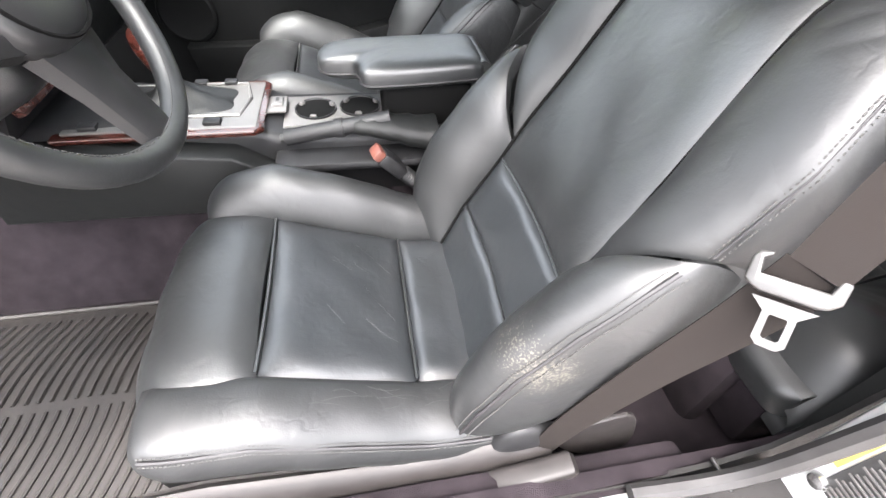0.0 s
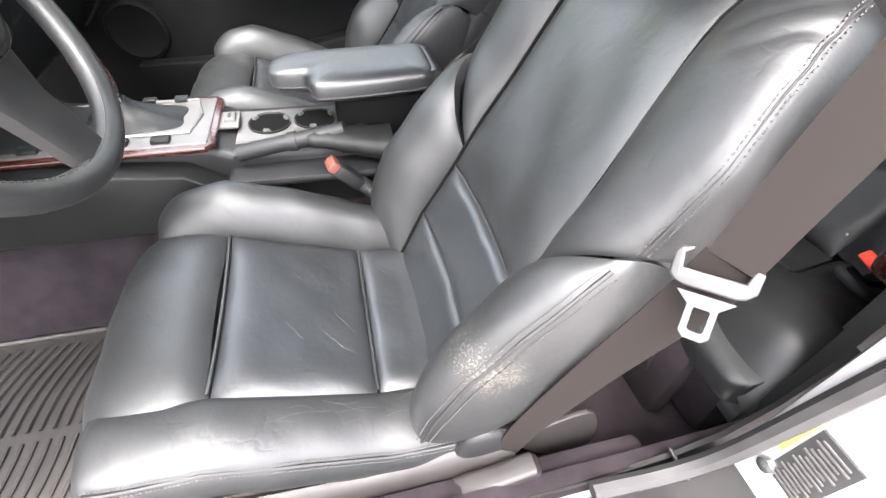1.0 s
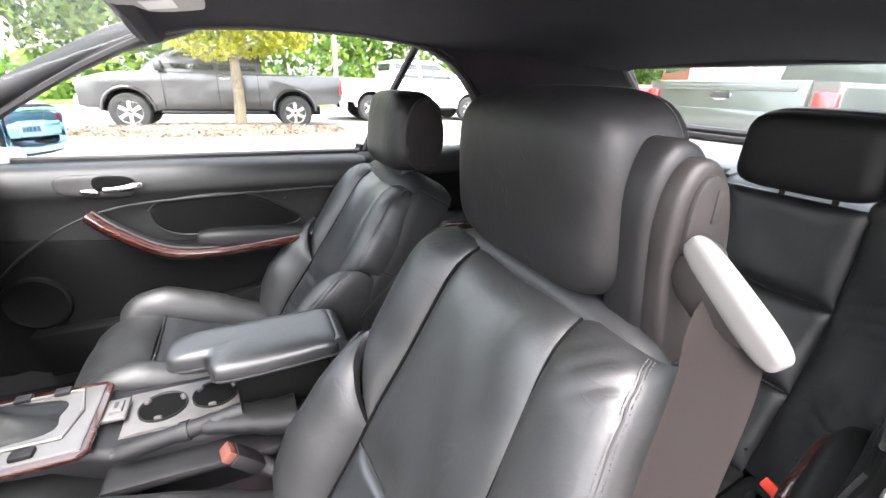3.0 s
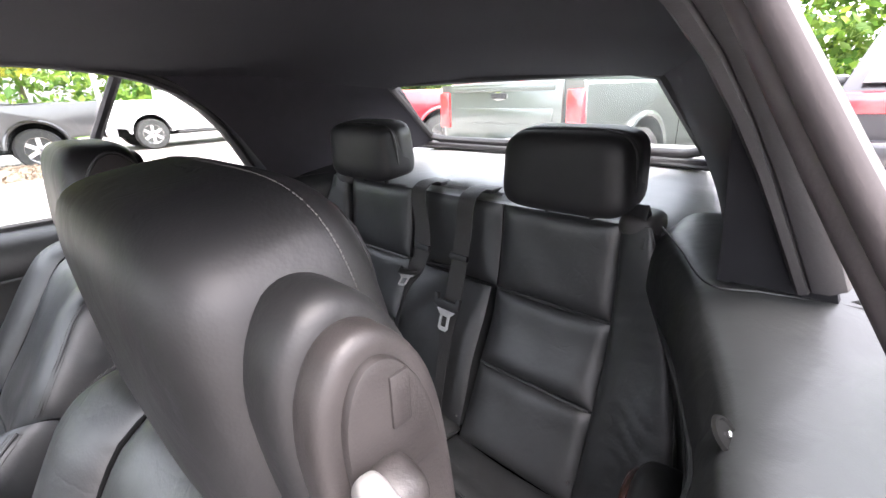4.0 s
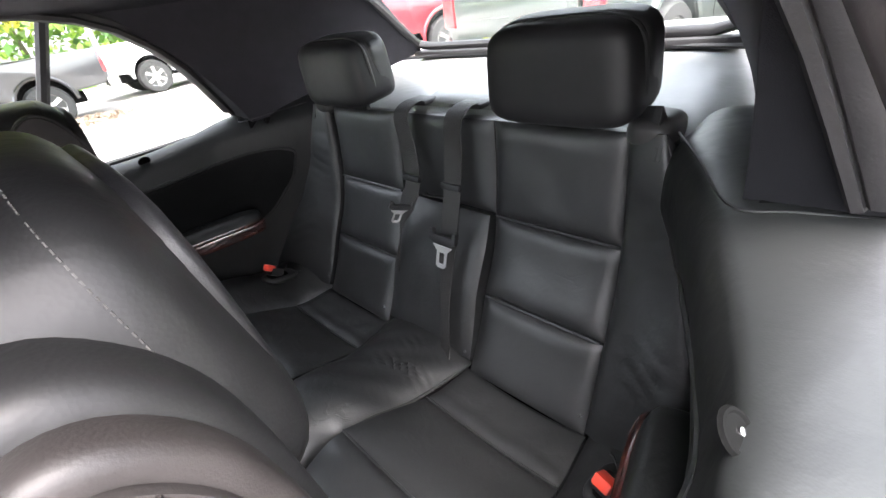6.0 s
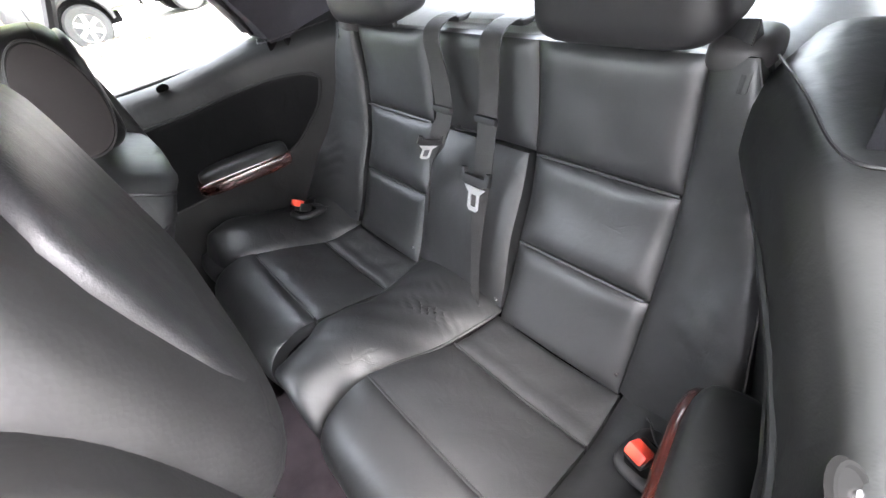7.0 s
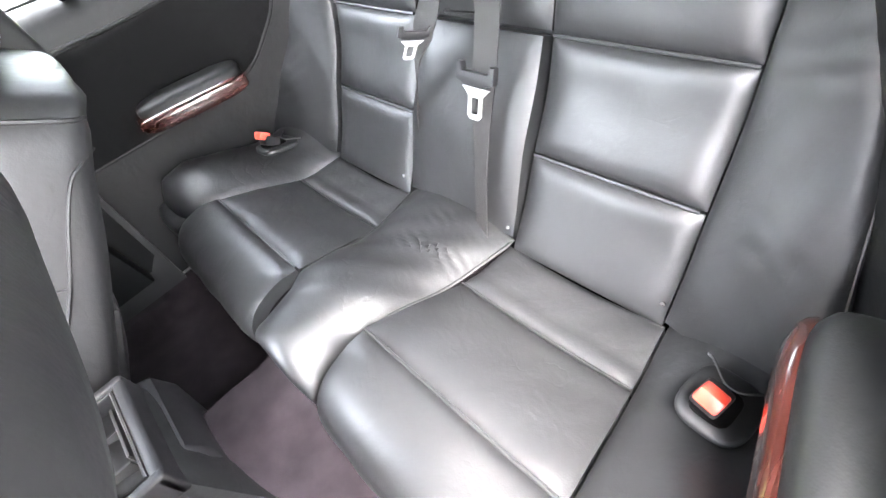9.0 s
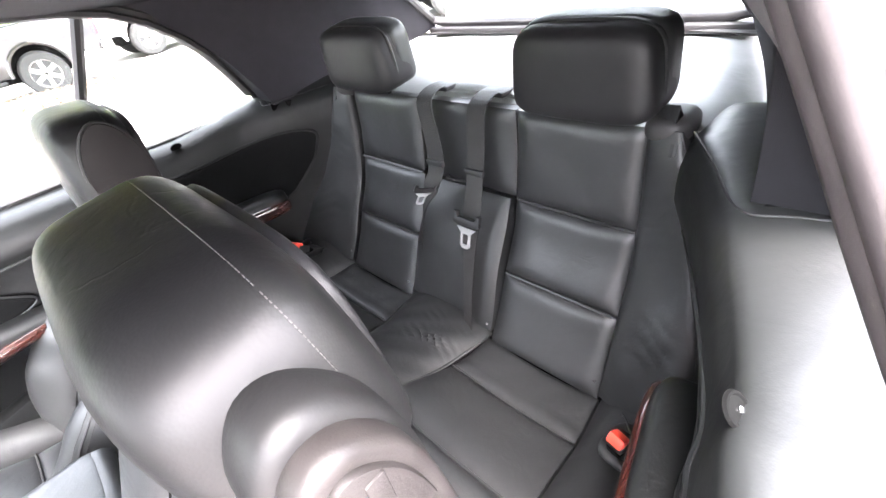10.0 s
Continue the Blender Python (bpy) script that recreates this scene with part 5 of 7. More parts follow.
def steering_wheel():
    at = Vector((-0.42, -0.36, 0.925))
    m = Matrix.Translation(at) @ Euler((0, radians(90 - 28), 0)).to_matrix().to_4x4()
    root = thing("steering_wheel", at, "worn black leather three-spoke steering wheel", "steering wheel")
    ring = [m @ Vector((0.178 * math.cos(t), 0.178 * math.sin(t), 0)) for t in (2 * math.pi * i / 64 for i in range(64))]
    part("rim", tube(ring, 0.0155, 12, closed=True), LEATHER_OLD, root)
    seam = [m @ Vector((0.166 * math.cos(t), 0.166 * math.sin(t), 0.010)) for t in (2 * math.pi * i / 90 for i in range(91))]
    part("rim_stitching", stitches(seam, 0.006, 0.0008), THREAD, root)["kind"] = "stuff"
    part("airbag_cover", moved(pillow((0.125, 0.14, 0.05), (0, 0, 0.012), (0, 0, 0), 3.0, 32, 16), m), WHEEL, root)
    part("airbag_groove", tube([m @ Vector((0.058 * math.cos(t), 0.064 * math.sin(t), 0.030)) for t in (2 * math.pi * i / 40 for i in range(40))], 0.002, 5, closed=True), BLACK, root)
    for a in (92, -92, 0):
        n = Vector((math.cos(radians(a)), math.sin(radians(a)), 0))
        c = Vector((-n.y, n.x, 0))
        rings = []
        for d, w, h, z in ((0.05, 0.05, 0.02, 0.006), (0.10, 0.034, 0.016, 0.0), (0.175, 0.028, 0.012, 0.0)):
            rings.append([m @ (n * d + c * (w * x) + Vector((0, 0, z + h * y))) for x, y in ((-1, -0.7), (1, -0.7), (1, 0.3), (0.7, 0.7), (-0.7, 0.7), (-1, 0.3))])
        spoke = part("spoke", loft(rings), WHEEL, root)
        if a:
            for k in range(3):
                part("wheel_button", moved(block((0.013, 0.022, 0.008), tuple(n * (0.085 + 0.0 * k) + c * (-0.016 + 0.016 * k) + Vector((0, 0, 0.014)))), m), PLASTIC_GREY, spoke)
    col = part("column_cowl", moved(block((0.11, 0.11, 0.16), (0.02, 0, -0.10), 0.03, 3), m), WHEEL, root)
    for s in (-1, 1):
        part("stalk", tube([m @ Vector((-0.02, s * 0.05, -0.06)), m @ Vector((-0.04, s * 0.19, -0.055))], 0.009, 8), PLASTIC, col)


steering_wheel()


# ---- seats ----
def front_seat(s, recline, label, worn):
    """Sport seat with belt tower. s: -1 driver, +1 passenger; w runs outwards from the seat's middle."""
    root = thing("front_seat", (-0.1, s * 0.395, 0.25), label, "car seat", "front seats")
    r = radians(recline)
    px, pz = 0.035, 0.43

    def at(w, up, out):
        return px + math.sin(r) * up - math.cos(r) * out, s * (0.395 + w), pz + math.cos(r) * up + math.sin(r) * out

    def vec(w, up, out):
        return Vector(at(w, up, out))

    def half(t):
        return np.interp(t, [0, 0.1, 0.3, 0.48, 0.56, 0.63], [0.235, 0.245, 0.248, 0.244, 0.228, 0.20])

    def core(t):
        return np.interp(t, [0, 0.1, 0.3, 0.63], [0.135, 0.145, 0.145, 0.112])

    def base(t):
        return np.interp(t, [-0.03, 0.1, 0.22, 0.4, 0.54, 0.57, 0.60, 0.63], [0.02, 0.018, 0.008, 0.0, -0.001, -0.006, -0.020, -0.045])

    mid = (at(0, 0.3, -0.3))
    deep = 0.060 if s < 0 else 0.105
    back = part("backrest", sheet(lambda u, v: at((2 * v - 1) * (half(mix3(-0.03, 0.60, u)) - 0.02), mix3(-0.03, 0.60, u), -0.025), 16, 16, puff=0.0, thick=deep - 0.04, inside=mid), PLASTIC, root)
    for a, b, puff in ((-0.03, 0.103, 0.010), (0.107, 0.218, 0.012), (0.222, 0.622, 0.016)):
        part("centre_panel", sheet(lambda u, v: at((2 * v - 1) * core(mix3(a, b, u)), mix3(a, b, u), base(mix3(a, b, u)) - 0.012 * (1 - (2 * v - 1) ** 2)), 26, 26, puff=puff, thick=0.03, power=8, inside=mid), PANEL if b < 0.3 else LEATHER, back)
    for q in (-1, 1):
        mat = LEATHER_WORN if (worn and q > 0) else LEATHER_OLD

        def lower(u, v):
            top = 0.25 + 0.135 * np.sin(np.pi * np.clip(u, 0, 1) * 0.62)
            t = mix3(-0.02, 1.0, v) * top
            c, h = core(t), half(t)
            d = np.interp(t, [0, 0.08, 0.17, 0.26, 0.33, 0.39], [0.045, 0.072, 0.085, 0.075, 0.055, 0.032])
            k = curve_at([(0.0, 0.0), (0.30, 0.62), (0.66, 1.0), (0.95, 0.85), (1.03, 0.15), (1.0, -0.9)], u)
            return at(q * (c + (h - c) * k[..., 0]), t, base(t) + d * k[..., 1] - 0.05 * np.clip(u - 0.75, 0, 1))

        def upper(u, v):
            low = 0.255 + 0.135 * np.sin(np.pi * np.clip(u, 0, 1) * 0.62)
            t = mix3(low, 0.615, v)
            c, h = core(t), half(t)
            k = curve_at([(0.0, 0.0), (0.30, 0.75), (0.66, 1.0), (0.95, 0.6), (1.03, -0.6), (1.0, -2.4)], u)
            d = np.interp(t, [0.25, 0.4, 0.55, 0.63], [0.04, 0.03, 0.024, 0.012])
            pinch = 0.0020 * np.exp(-(((v - 0.86) / 0.10) ** 2) - ((u - 0.45) / 0.22) ** 2) * np.sin(v * 62 - u * 16 + 2 * np.sin(u * 9)) * (q > 0)
            return at(q * (c + (h - c) * k[..., 0]), t, base(t) + d * k[..., 1] + pinch)

        axis = at(q * 0.19, 0.25, -0.06)
        part("bolster", sheet(lower, 34, 30, puff=0.010, thick=0.02, power=9, inside=axis), mat, back)
        part("shoulder_pad", sheet(upper, 44, 70, puff=0.008, thick=0.02, power=9, inside=axis), LEATHER_OLD, back)
        # sewn edge along the crown of the bolster
        row = np.linspace(0.04, 0.97, 40)
        part("bolster_welt", tube([proud(lower, 0.62, v, 0.0095, axis) for v in row], 0.0026, 6), RUBBER, back)
        part("bolster_stitching", join(stitches([proud(lower, 0.585, v, 0.0112, axis) for v in row]), stitches([proud(lower, 0.66, v, 0.0112, axis) for v in row])), THREAD, back)["kind"] = "stuff"
        part("shoulder_welt", tube([proud(upper, 0.61, v, 0.0086, axis) for v in row], 0.0012, 6), RUBBER, back)
        part("shoulder_stitching", join(stitches([proud(upper, 0.592, v, 0.0098, axis) for v in row]), stitches([proud(upper, 0.63, v, 0.0098, axis) for v in row])), THREAD, back)["kind"] = "stuff"
        # side of the backrest
        if s < 0:
            part("side_panel", sheet(lambda u, v: at(q * np.interp(mix3(-0.02, 0.58, u), [0, 0.3, 0.5, 0.6], [0.232, 0.243, 0.235, 0.205]), mix3(-0.02, 0.585, u), mix3(-deep - 0.01 * u, -0.005, v)), 20, 14, puff=0.006, thick=0.02, inside=at(0, 0.3, -0.05)), LEATHER, back)
    for q in (-1, 1):
        part("panel_seam", tube([vec(q * (float(core(t)) + 0.001), t, float(base(t)) + 0.002) for t in np.linspace(0.0, 0.612, 30)], 0.0034, 6), BLACK, back)
    for t in (0.105, 0.220):
        part("seam_piping", tube([vec(w, t, float(base(t)) - 0.012 * (1 - (w / 0.145) ** 2) + 0.001) for w in np.linspace(-0.143, 0.143, 16)], 0.0022, 6), LEATHER, back)
    if s < 0:
        part("back_shell", sheet(lambda u, v: at((2 * v - 1) * (half(mix3(-0.06, 0.60, u)) - 0.012), mix3(-0.06, 0.60, u), -deep - 0.012 * (1 - (2 * v - 1) ** 2) * np.sin(np.pi * u)), 26, 26, puff=0.014, thick=0.02, power=9, inside=at(0, 0.3, 0.0)), LEATHER, back)
        part("map_pocket", sheet(lambda u, v: at((2 * v - 1) * mix3(0.195, 0.18, u), mix3(0.05, 0.30, u), -deep - 0.022), 18, 18, puff=0.012, thick=0.012, power=8, inside=at(0, 0.3, 0.0)), LEATHER, back)
        top = lambda u, v: at((2 * v - 1) * (half(0.60) - 0.004), 0.60 + 0.028 * np.sin(np.pi * u) * (1 - 0.6 * np.abs(2 * v - 1) ** 3), mix3(-deep - 0.01, -0.026, u))
        part("top_roll", sheet(top, 16, 24, puff=0.012, thick=0.02, power=8, inside=at(0, 0.4, -0.05)), LEATHER_OLD, back)
        piping = [vec(s2 * (float(half(t)) - 0.006), t, -deep - 0.007) for s2, t in [(-1, x) for x in np.linspace(0.0, 0.56, 14)]] + [vec(w, 0.604 + 0.01 * (1 - (w / 0.2) ** 2), -deep - 0.013) for w in np.linspace(-0.195, 0.195, 10)] + [vec(float(half(t)) - 0.006, t, -deep - 0.007) for t in np.linspace(0.56, 0.0, 14)]
        part("back_piping", tube(piping, 0.0032, 6), LEATHER, back)
    else:
        # deep upholstered back: rounded sections stacked up the backrest
        def width(t):
            return float(np.interp(t, [-0.06, 0.1, 0.3, 0.45, 0.56, 0.615, 0.645, 0.662, 0.668], [0.225, 0.243, 0.252, 0.256, 0.246, 0.228, 0.205, 0.17, 0.10]))

        def depth(t):
            return float(np.interp(t, [-0.06, 0.2, 0.45, 0.6, 0.645, 0.668], [0.085, 0.105, 0.132, 0.142, 0.135, 0.10]))

        def face(t):
            return float(np.interp(t, [-0.06, 0.45, 0.56, 0.62, 0.65, 0.668], [-0.018, -0.014, -0.012, -0.018, -0.032, -0.055]))

        def flank(q, t, out, lift=0.0):
            d, f0 = depth(t), face(t)
            o = min(0.999, abs((out - f0 + d / 2) / (d / 2)))
            return vec(q * (width(t) * (1 - o**5.5) ** (1 / 5.5) + lift), t, out)

        rings = []
        for t in list(np.linspace(-0.06, 0.60, 16)) + [0.615, 0.63, 0.645, 0.656, 0.664, 0.668]:
            d, f0, w, ring = depth(t), face(t), width(t), []
            for k in range(40):
                c, e = math.cos(2 * math.pi * k / 40), math.sin(2 * math.pi * k / 40)
                r0 = (abs(c) ** 5.5 + abs(e) ** 5.5) ** (-1 / 5.5)
                ring.append(vec(w * c * r0, t, f0 - d / 2 + d / 2 * e * r0))
            rings.append(ring)
        part("back_shell", loft(rings), SHELL, back, angle=70)
        for q in (-1, 1):
            edge = [flank(q, t, face(t) - 0.012, 0.001) for t in np.linspace(0.40, 0.60, 12)]
            edge += [flank(q, 0.60 + 0.028 * math.sin(k * math.pi / 12), face(0.61) - 0.012 - 0.02 * k / 6, 0.001) for k in range(1, 7)]
            edge += [flank(q, 0.628, o, 0.001) for o in np.linspace(-0.055, -0.148, 8)]
            part("side_piping", tube(edge, 0.0034, 6), HEAD, back)
            rear = [flank(q, t, o, 0.001) for t, o in ((0.585, -0.150), (0.575, -0.128), (0.555, -0.112), (0.50, -0.098), (0.42, -0.084), (0.34, -0.066), (0.26, -0.046), (0.18, -0.030))]
            part("rear_seam", tube(smooth_path([tuple(p) for p in rear], 30), 0.0026, 6), SHELL, back)
            part("side_seam", tube([flank(q, 0.405, o, 0.0005) for o in np.linspace(-0.024, -0.080, 8)], 0.0018, 5), HEAD, back)
        part("map_pocket", sheet(lambda u, v: at((2 * v - 1) * mix3(0.195, 0.18, u), mix3(0.05, 0.30, u), -0.118 - 0.02 * u), 18, 18, puff=0.012, thick=0.012, power=8, inside=at(0, 0.3, 0.0)), SHELL, back)

    # headrest and belt tower stand nearly upright on the backrest
    hx, hz = (0.356, 1.097) if s < 0 else (0.405, 1.082)
    tilt = -8 if s < 0 else 2
    hy, hw = (-0.371, 0.333) if s < 0 else (0.378, 0.306)
    wedge = lambda p: Vector((p.x * (1 - 0.10 * p.z), p.y * (1.0 - 0.07 * p.z - (0.05 if p.z < 0 else 0) * abs(p.z)), p.z))
    rest = part("headrest", pillow((0.146 if s < 0 else 0.142, hw, 0.213 if s < 0 else 0.205), (hx, hy, hz), (0, tilt, 0), 4.6 if s < 0 else 4.2, 64, 40, shape=wedge), HEAD, root)
    m = pose(hx, hy, hz, 0, tilt, 0)
    loop = []
    for i in range(40):
        t = 2 * math.pi * i / 40
        c, d = math.cos(t), math.sin(t)
        k = (abs(c) ** 4 + abs(d) ** 4) ** -0.25
        loop.append(m @ Vector((0.036, (hw / 2 - 0.0115) * c * k, 0.094 * d * k)))
    part("headrest_piping", tube(loop, 0.003, 6, closed=True), LEATHER, rest)
    sewn = []
    for i in range(61):
        t = math.pi * (-0.22 + 1.44 * i / 60)
        c, d = math.cos(t), math.sin(t)
        e = 4.6 if s < 0 else 4.2
        k = ((1 - 0.5**e) / (abs(c) ** e + abs(d) ** e)) ** (1 / e)
        q = wedge(Vector((0.5, c * k, d * k)))
        sewn.append(m @ Vector((q.x * (0.070 if s < 0 else 0.071), q.y * hw / 2 * 1.003, q.z * (0.1065 if s < 0 else 0.1025) * 1.003)))
    part("headrest_stitching", stitches(sewn, 0.0036, 0.0005), PALE_THREAD, rest)["kind"] = "stuff"
    part("headrest_back", moved(pillow((0.02, 0.26, 0.17), (0.065 if s < 0 else 0.063, 0, -0.002), (0, 0, 0), 4.0, 36, 18), m), PLASTIC, rest)
    if s > 0:
        for q in (-1, 1):
            # smooth dark end panel, sewn in behind the leather front roll
            ring = [m @ Vector((0.012 + 0.052 * math.cos(a) * (1 - 0.12 * math.sin(a)), q * 0.1465, 0.088 * math.sin(a))) for a in (2 * math.pi * i / 36 for i in range(36))]
            dome = [[m @ Vector((0.012 + 0.052 * k * math.cos(a) * (1 - 0.12 * math.sin(a)), q * y, 0.088 * k * math.sin(a))) for a in (2 * math.pi * i / 36 for i in range(36))] for k, y in ((1.0, 0.135), (1.0, 0.1475), (0.96, 0.1515), (0.7, 0.1545), (0.3, 0.1555), (0.02, 0.1557))]
            end = part("headrest_end", loft(dome), INSET_CLOTH, rest, "smooth dark end panel")
            part("end_piping", tube(ring, 0.003, 6, closed=True), HEAD, end)
    part("headrest_neck", block((0.05, 0.18, 0.09), (hx - 0.005, hy, hz - 0.12), 0.012, 2), PLASTIC, rest)
    tx, tz = (0.377, 0.948) if s < 0 else (0.465, 0.90)
    shape2 = [tuple(q) for q in curve_at([(-0.043, 0.0), (-0.046, 0.12), (-0.040, 0.175), (-0.022, 0.207), (0.0, 0.217), (0.022, 0.207), (0.040, 0.175), (0.046, 0.12), (0.043, 0.0)], np.linspace(0, 1, 33))]
    lean = -math.tan(radians(8))
    outline = [(tx + a + lean * b, tz + b) for a, b in shape2]
    tower = part("belt_tower", prism(outline, "y", s * 0.509, s * 0.565, 0.014, 3), HEAD, root)
    small = [(tx + a * 0.88 + lean * b * 0.95, tz + b * 0.94) for a, b in shape2]
    part("tower_cap", prism(small, "y", s * 0.557, s * 0.584, 0.008, 3), TAUPE, tower, "taupe plastic tower cover")
    inner = [(tx + a * 0.62 + lean * b * 0.9, tz + 0.10 + (b - 0.10) * 0.78) for a, b in shape2[4:-4]]
    part("cap_inset", prism(inner, "y", s * 0.580, s * 0.589, 0.003, 2), TAUPE, tower)
    part("cap_slot", block((0.012, 0.003, 0.030), (tx - 0.016, s * 0.589, tz + 0.165), 0.001), TAUPE, tower)
    # belt guide: a pale loop that swivels on the tower
    g0, g1 = Vector((tx - 0.044, s * 0.593, tz + 0.138)), Vector((tx - 0.054, s * 0.689, tz + 0.075))
    way = (g1 - g0).to_track_quat("Z", "Y").to_matrix().to_4x4()
    guide = part("belt_guide", moved(pillow((0.020, 0.027, 0.114), (0, 0, -0.003), (0, 0, 0), 4.0, 28, 34, shape=lambda p: Vector((p.x * (1 + 0.12 * p.z), p.y, p.z))), Matrix.Translation((g0 + g1) / 2) @ way), WHITE_PLASTIC, root, "pale plastic belt guide")
    part("guide_body", moved(pillow((0.018, 0.048, 0.088), (0.0, -0.018, -0.012), (0, 0, 0), 2.6, 28, 24), Matrix.Translation((g0 + g1) / 2) @ way), TAUPE, guide)
    part("guide_pivot", pillow((0.030, 0.034, 0.046), (tx - 0.030, s * 0.594, tz + 0.116), (s * -20, 0, 0), 2.8, 28, 18), TAUPE, guide)

    # cushion
    def zc(x):
        return np.interp(x, [-0.45, -0.40, -0.28, -0.2, -0.067, 0.0, 0.06], [0.515, 0.532, 0.529, 0.498, 0.450, 0.442, 0.442])

    low = (-0.2, s * 0.395, 0.2)
    cushion = part("cushion_base", prism([(-0.43, 0.30), (-0.435, 0.43), (-0.40, 0.49), (0.02, 0.40), (0.06, 0.30)], "y", s * 0.395 - 0.225, s * 0.395 + 0.225, 0.02, 2), LEATHER, root)
    for x0, x1, puff in ((-0.277, -0.069, 0.014), (-0.065, 0.055, 0.012)):
        part("seat_panel", sheet(lambda u, v: (mix3(x0, x1, u), s * (0.395 + (2 * v - 1) * 0.152), zc(mix3(x0, x1, u)) - 0.010 * (1 - (2 * v - 1) ** 2)), 26, 26, puff=puff, thick=0.03, power=8, inside=low), PANEL, cushion)

    def thigh(u, v):
        q = curve_at([(-0.287, 0.526), (-0.34, 0.536), (-0.40, 0.528), (-0.438, 0.49), (-0.448, 0.43), (-0.44, 0.37)], u)
        return q[..., 0] + 0.010 * (2 * v - 1) ** 2, s * (0.395 + (2 * v - 1) * 0.170), q[..., 1]

    part("thigh_support", sheet(thigh, 30, 26, puff=0.012, thick=0.03, power=8, inside=(-0.3, s * 0.395, 0.3)), LEATHER, cushion)
    for q in (-1, 1):
        tall = 0.078 if q * 1 < 0 or s > 0 else 0.012
        reach = -0.395 if tall > 0.05 else -0.415

        def side(u, v):
            x = mix3(0.045, reach, v)
            hump = tall * np.sin(np.pi * np.clip((0.10 - x) / (0.10 - reach + 0.06), 0, 1)) ** 0.7
            drop = np.clip((-0.34 - x) / 0.10, 0, 1) ** 2
            k = curve_at([(0.0, 0.0, 0.0), (0.028, 0.75, -0.001), (0.058, 1.0, -0.006), (0.082, 0.75, -0.016), (0.091, 0.2, -0.042), (0.086, 0.0, -0.085)], u)
            w = 0.152 + k[..., 0] * (1 - 0.15 * drop)
            return x, s * (0.395 + q * w), zc(x) * (1 - 0.10 * drop * (tall > 0.05)) + hump * k[..., 1] + k[..., 2]

        ax = (-0.15, s * (0.395 + q * 0.20), 0.40)
        part("side_bolster", sheet(side, 32, 36, puff=0.010, thick=0.02, power=9, inside=ax), LEATHER_OLD, cushion)
        at_u = 0.74 if tall > 0.05 else 0.62
        row = np.linspace(0.04, 0.96, 48)
        part("bolster_stitching", join(stitches([proud(side, at_u - 0.03, v, 0.0108, ax) for v in row]), stitches([proud(side, at_u + 0.03, v, 0.0108, ax) for v in row])), THREAD, cushion)["kind"] = "stuff"
        part("bolster_welt", tube([proud(side, at_u, v, 0.0095, ax) for v in row], 0.0026, 6), RUBBER if tall < 0.05 else LEATHER_OLD, cushion)
    for x in (-0.067, -0.279):
        part("seam_piping", tube([(x, s * (0.395 + w), float(zc(x)) - 0.010 * (1 - (w / 0.152) ** 2) + 0.005) for w in np.linspace(-0.15, 0.15, 14)], 0.0026, 6), LEATHER, cushion)

    if worn:
        rng = random.Random(4)
        lines = []
        for k in range(20):
            # fine pale creases across the seat panel and the outer roll
            x0, w0, a, d = (rng.uniform(-0.24, -0.10), rng.uniform(-0.10, 0.10), rng.uniform(0.2, 1.1), rng.uniform(0.03, 0.10)) if k < 10 else (rng.uniform(-0.20, 0.0), rng.uniform(0.165, 0.215), rng.uniform(-0.5, 0.5), rng.uniform(0.03, 0.09))
            pts = []
            for q in np.linspace(-0.5, 0.5, 7):
                x, w = x0 + q * d * math.cos(a), w0 + q * d * math.sin(a) * (1 if k < 10 else 0.35) + 0.003 * math.sin(4 * q + k)
                flat = float(zc(x)) - 0.010 * (1 - (w / 0.152) ** 2) + 0.0142 if w < 0.15 else float(zc(x)) + 0.0195 - 0.30 * (w - 0.19) - (0.010 if w > 0.205 else 0)
                pts.append((x, s * (0.395 + w), flat))
            lines.append(tube(pts, 0.00035, 4, flat=0.6))
        part("leather_creases", join(*lines), CREASE, cushion)["kind"] = "stuff"
    # plinth, slides and outer switch panel
    def cover(u, v):
        x = mix3(-0.45, 0.115, u)
        return x, s * (0.642 + 0.056 * np.clip(v, 0, 1) ** 0.8), mix3(np.interp(x, [-0.45, -0.35, -0.1, 0.115], [0.425, 0.432, 0.405, 0.425]), np.interp(x, [-0.45, -0.38, 0.05, 0.115], [0.33, 0.29, 0.29, 0.36]), v)

    base_ = part("seat_base", sheet(cover, 36, 14, puff=0.006, thick=0.02, power=10, inside=(-0.15, s * 0.4, 0.35), ripple=0), TAUPE if s < 0 else PLASTIC, root, "taupe plastic side cover" if s < 0 else "")
    lever = part("recline_lever", prism([(-0.02, 0.375), (0.03, 0.402), (0.08, 0.412), (0.13, 0.432), (0.142, 0.415), (0.125, 0.385), (0.07, 0.365), (0.0, 0.345)], "y", s * 0.668, s * 0.702, 0.008, 3), TAUPE, base_)
    if s < 0:
        for i in range(3):
            part("memory_switch", block((0.020, 0.008, 0.016), (-0.245 + 0.030 * i, s * 0.697, 0.335), 0.002, 1, (-25, 0, 0)), BLACK, base_)
        part("memory_lamp", block((0.008, 0.004, 0.004), (-0.178, s * 0.700, 0.335), 0), RED, base_)
    part("lever_ribs", join(*(block((0.055, 0.006, 0.004), (0.085, s * 0.703, 0.378 + 0.010 * i), 0.001, 1, (0, -14, 0)) for i in range(3))), PLASTIC, lever)
    for w in (-0.19, 0.19):
        part("slide_rail", block((0.46, 0.035, 0.05), (-0.17, s * (0.395 + w), 0.265), 0.006), PLASTIC, base_)
    part("under_frame", block((0.40, 0.36, 0.05), (-0.18, s * 0.395, 0.305), 0.01), BLACK, base_)
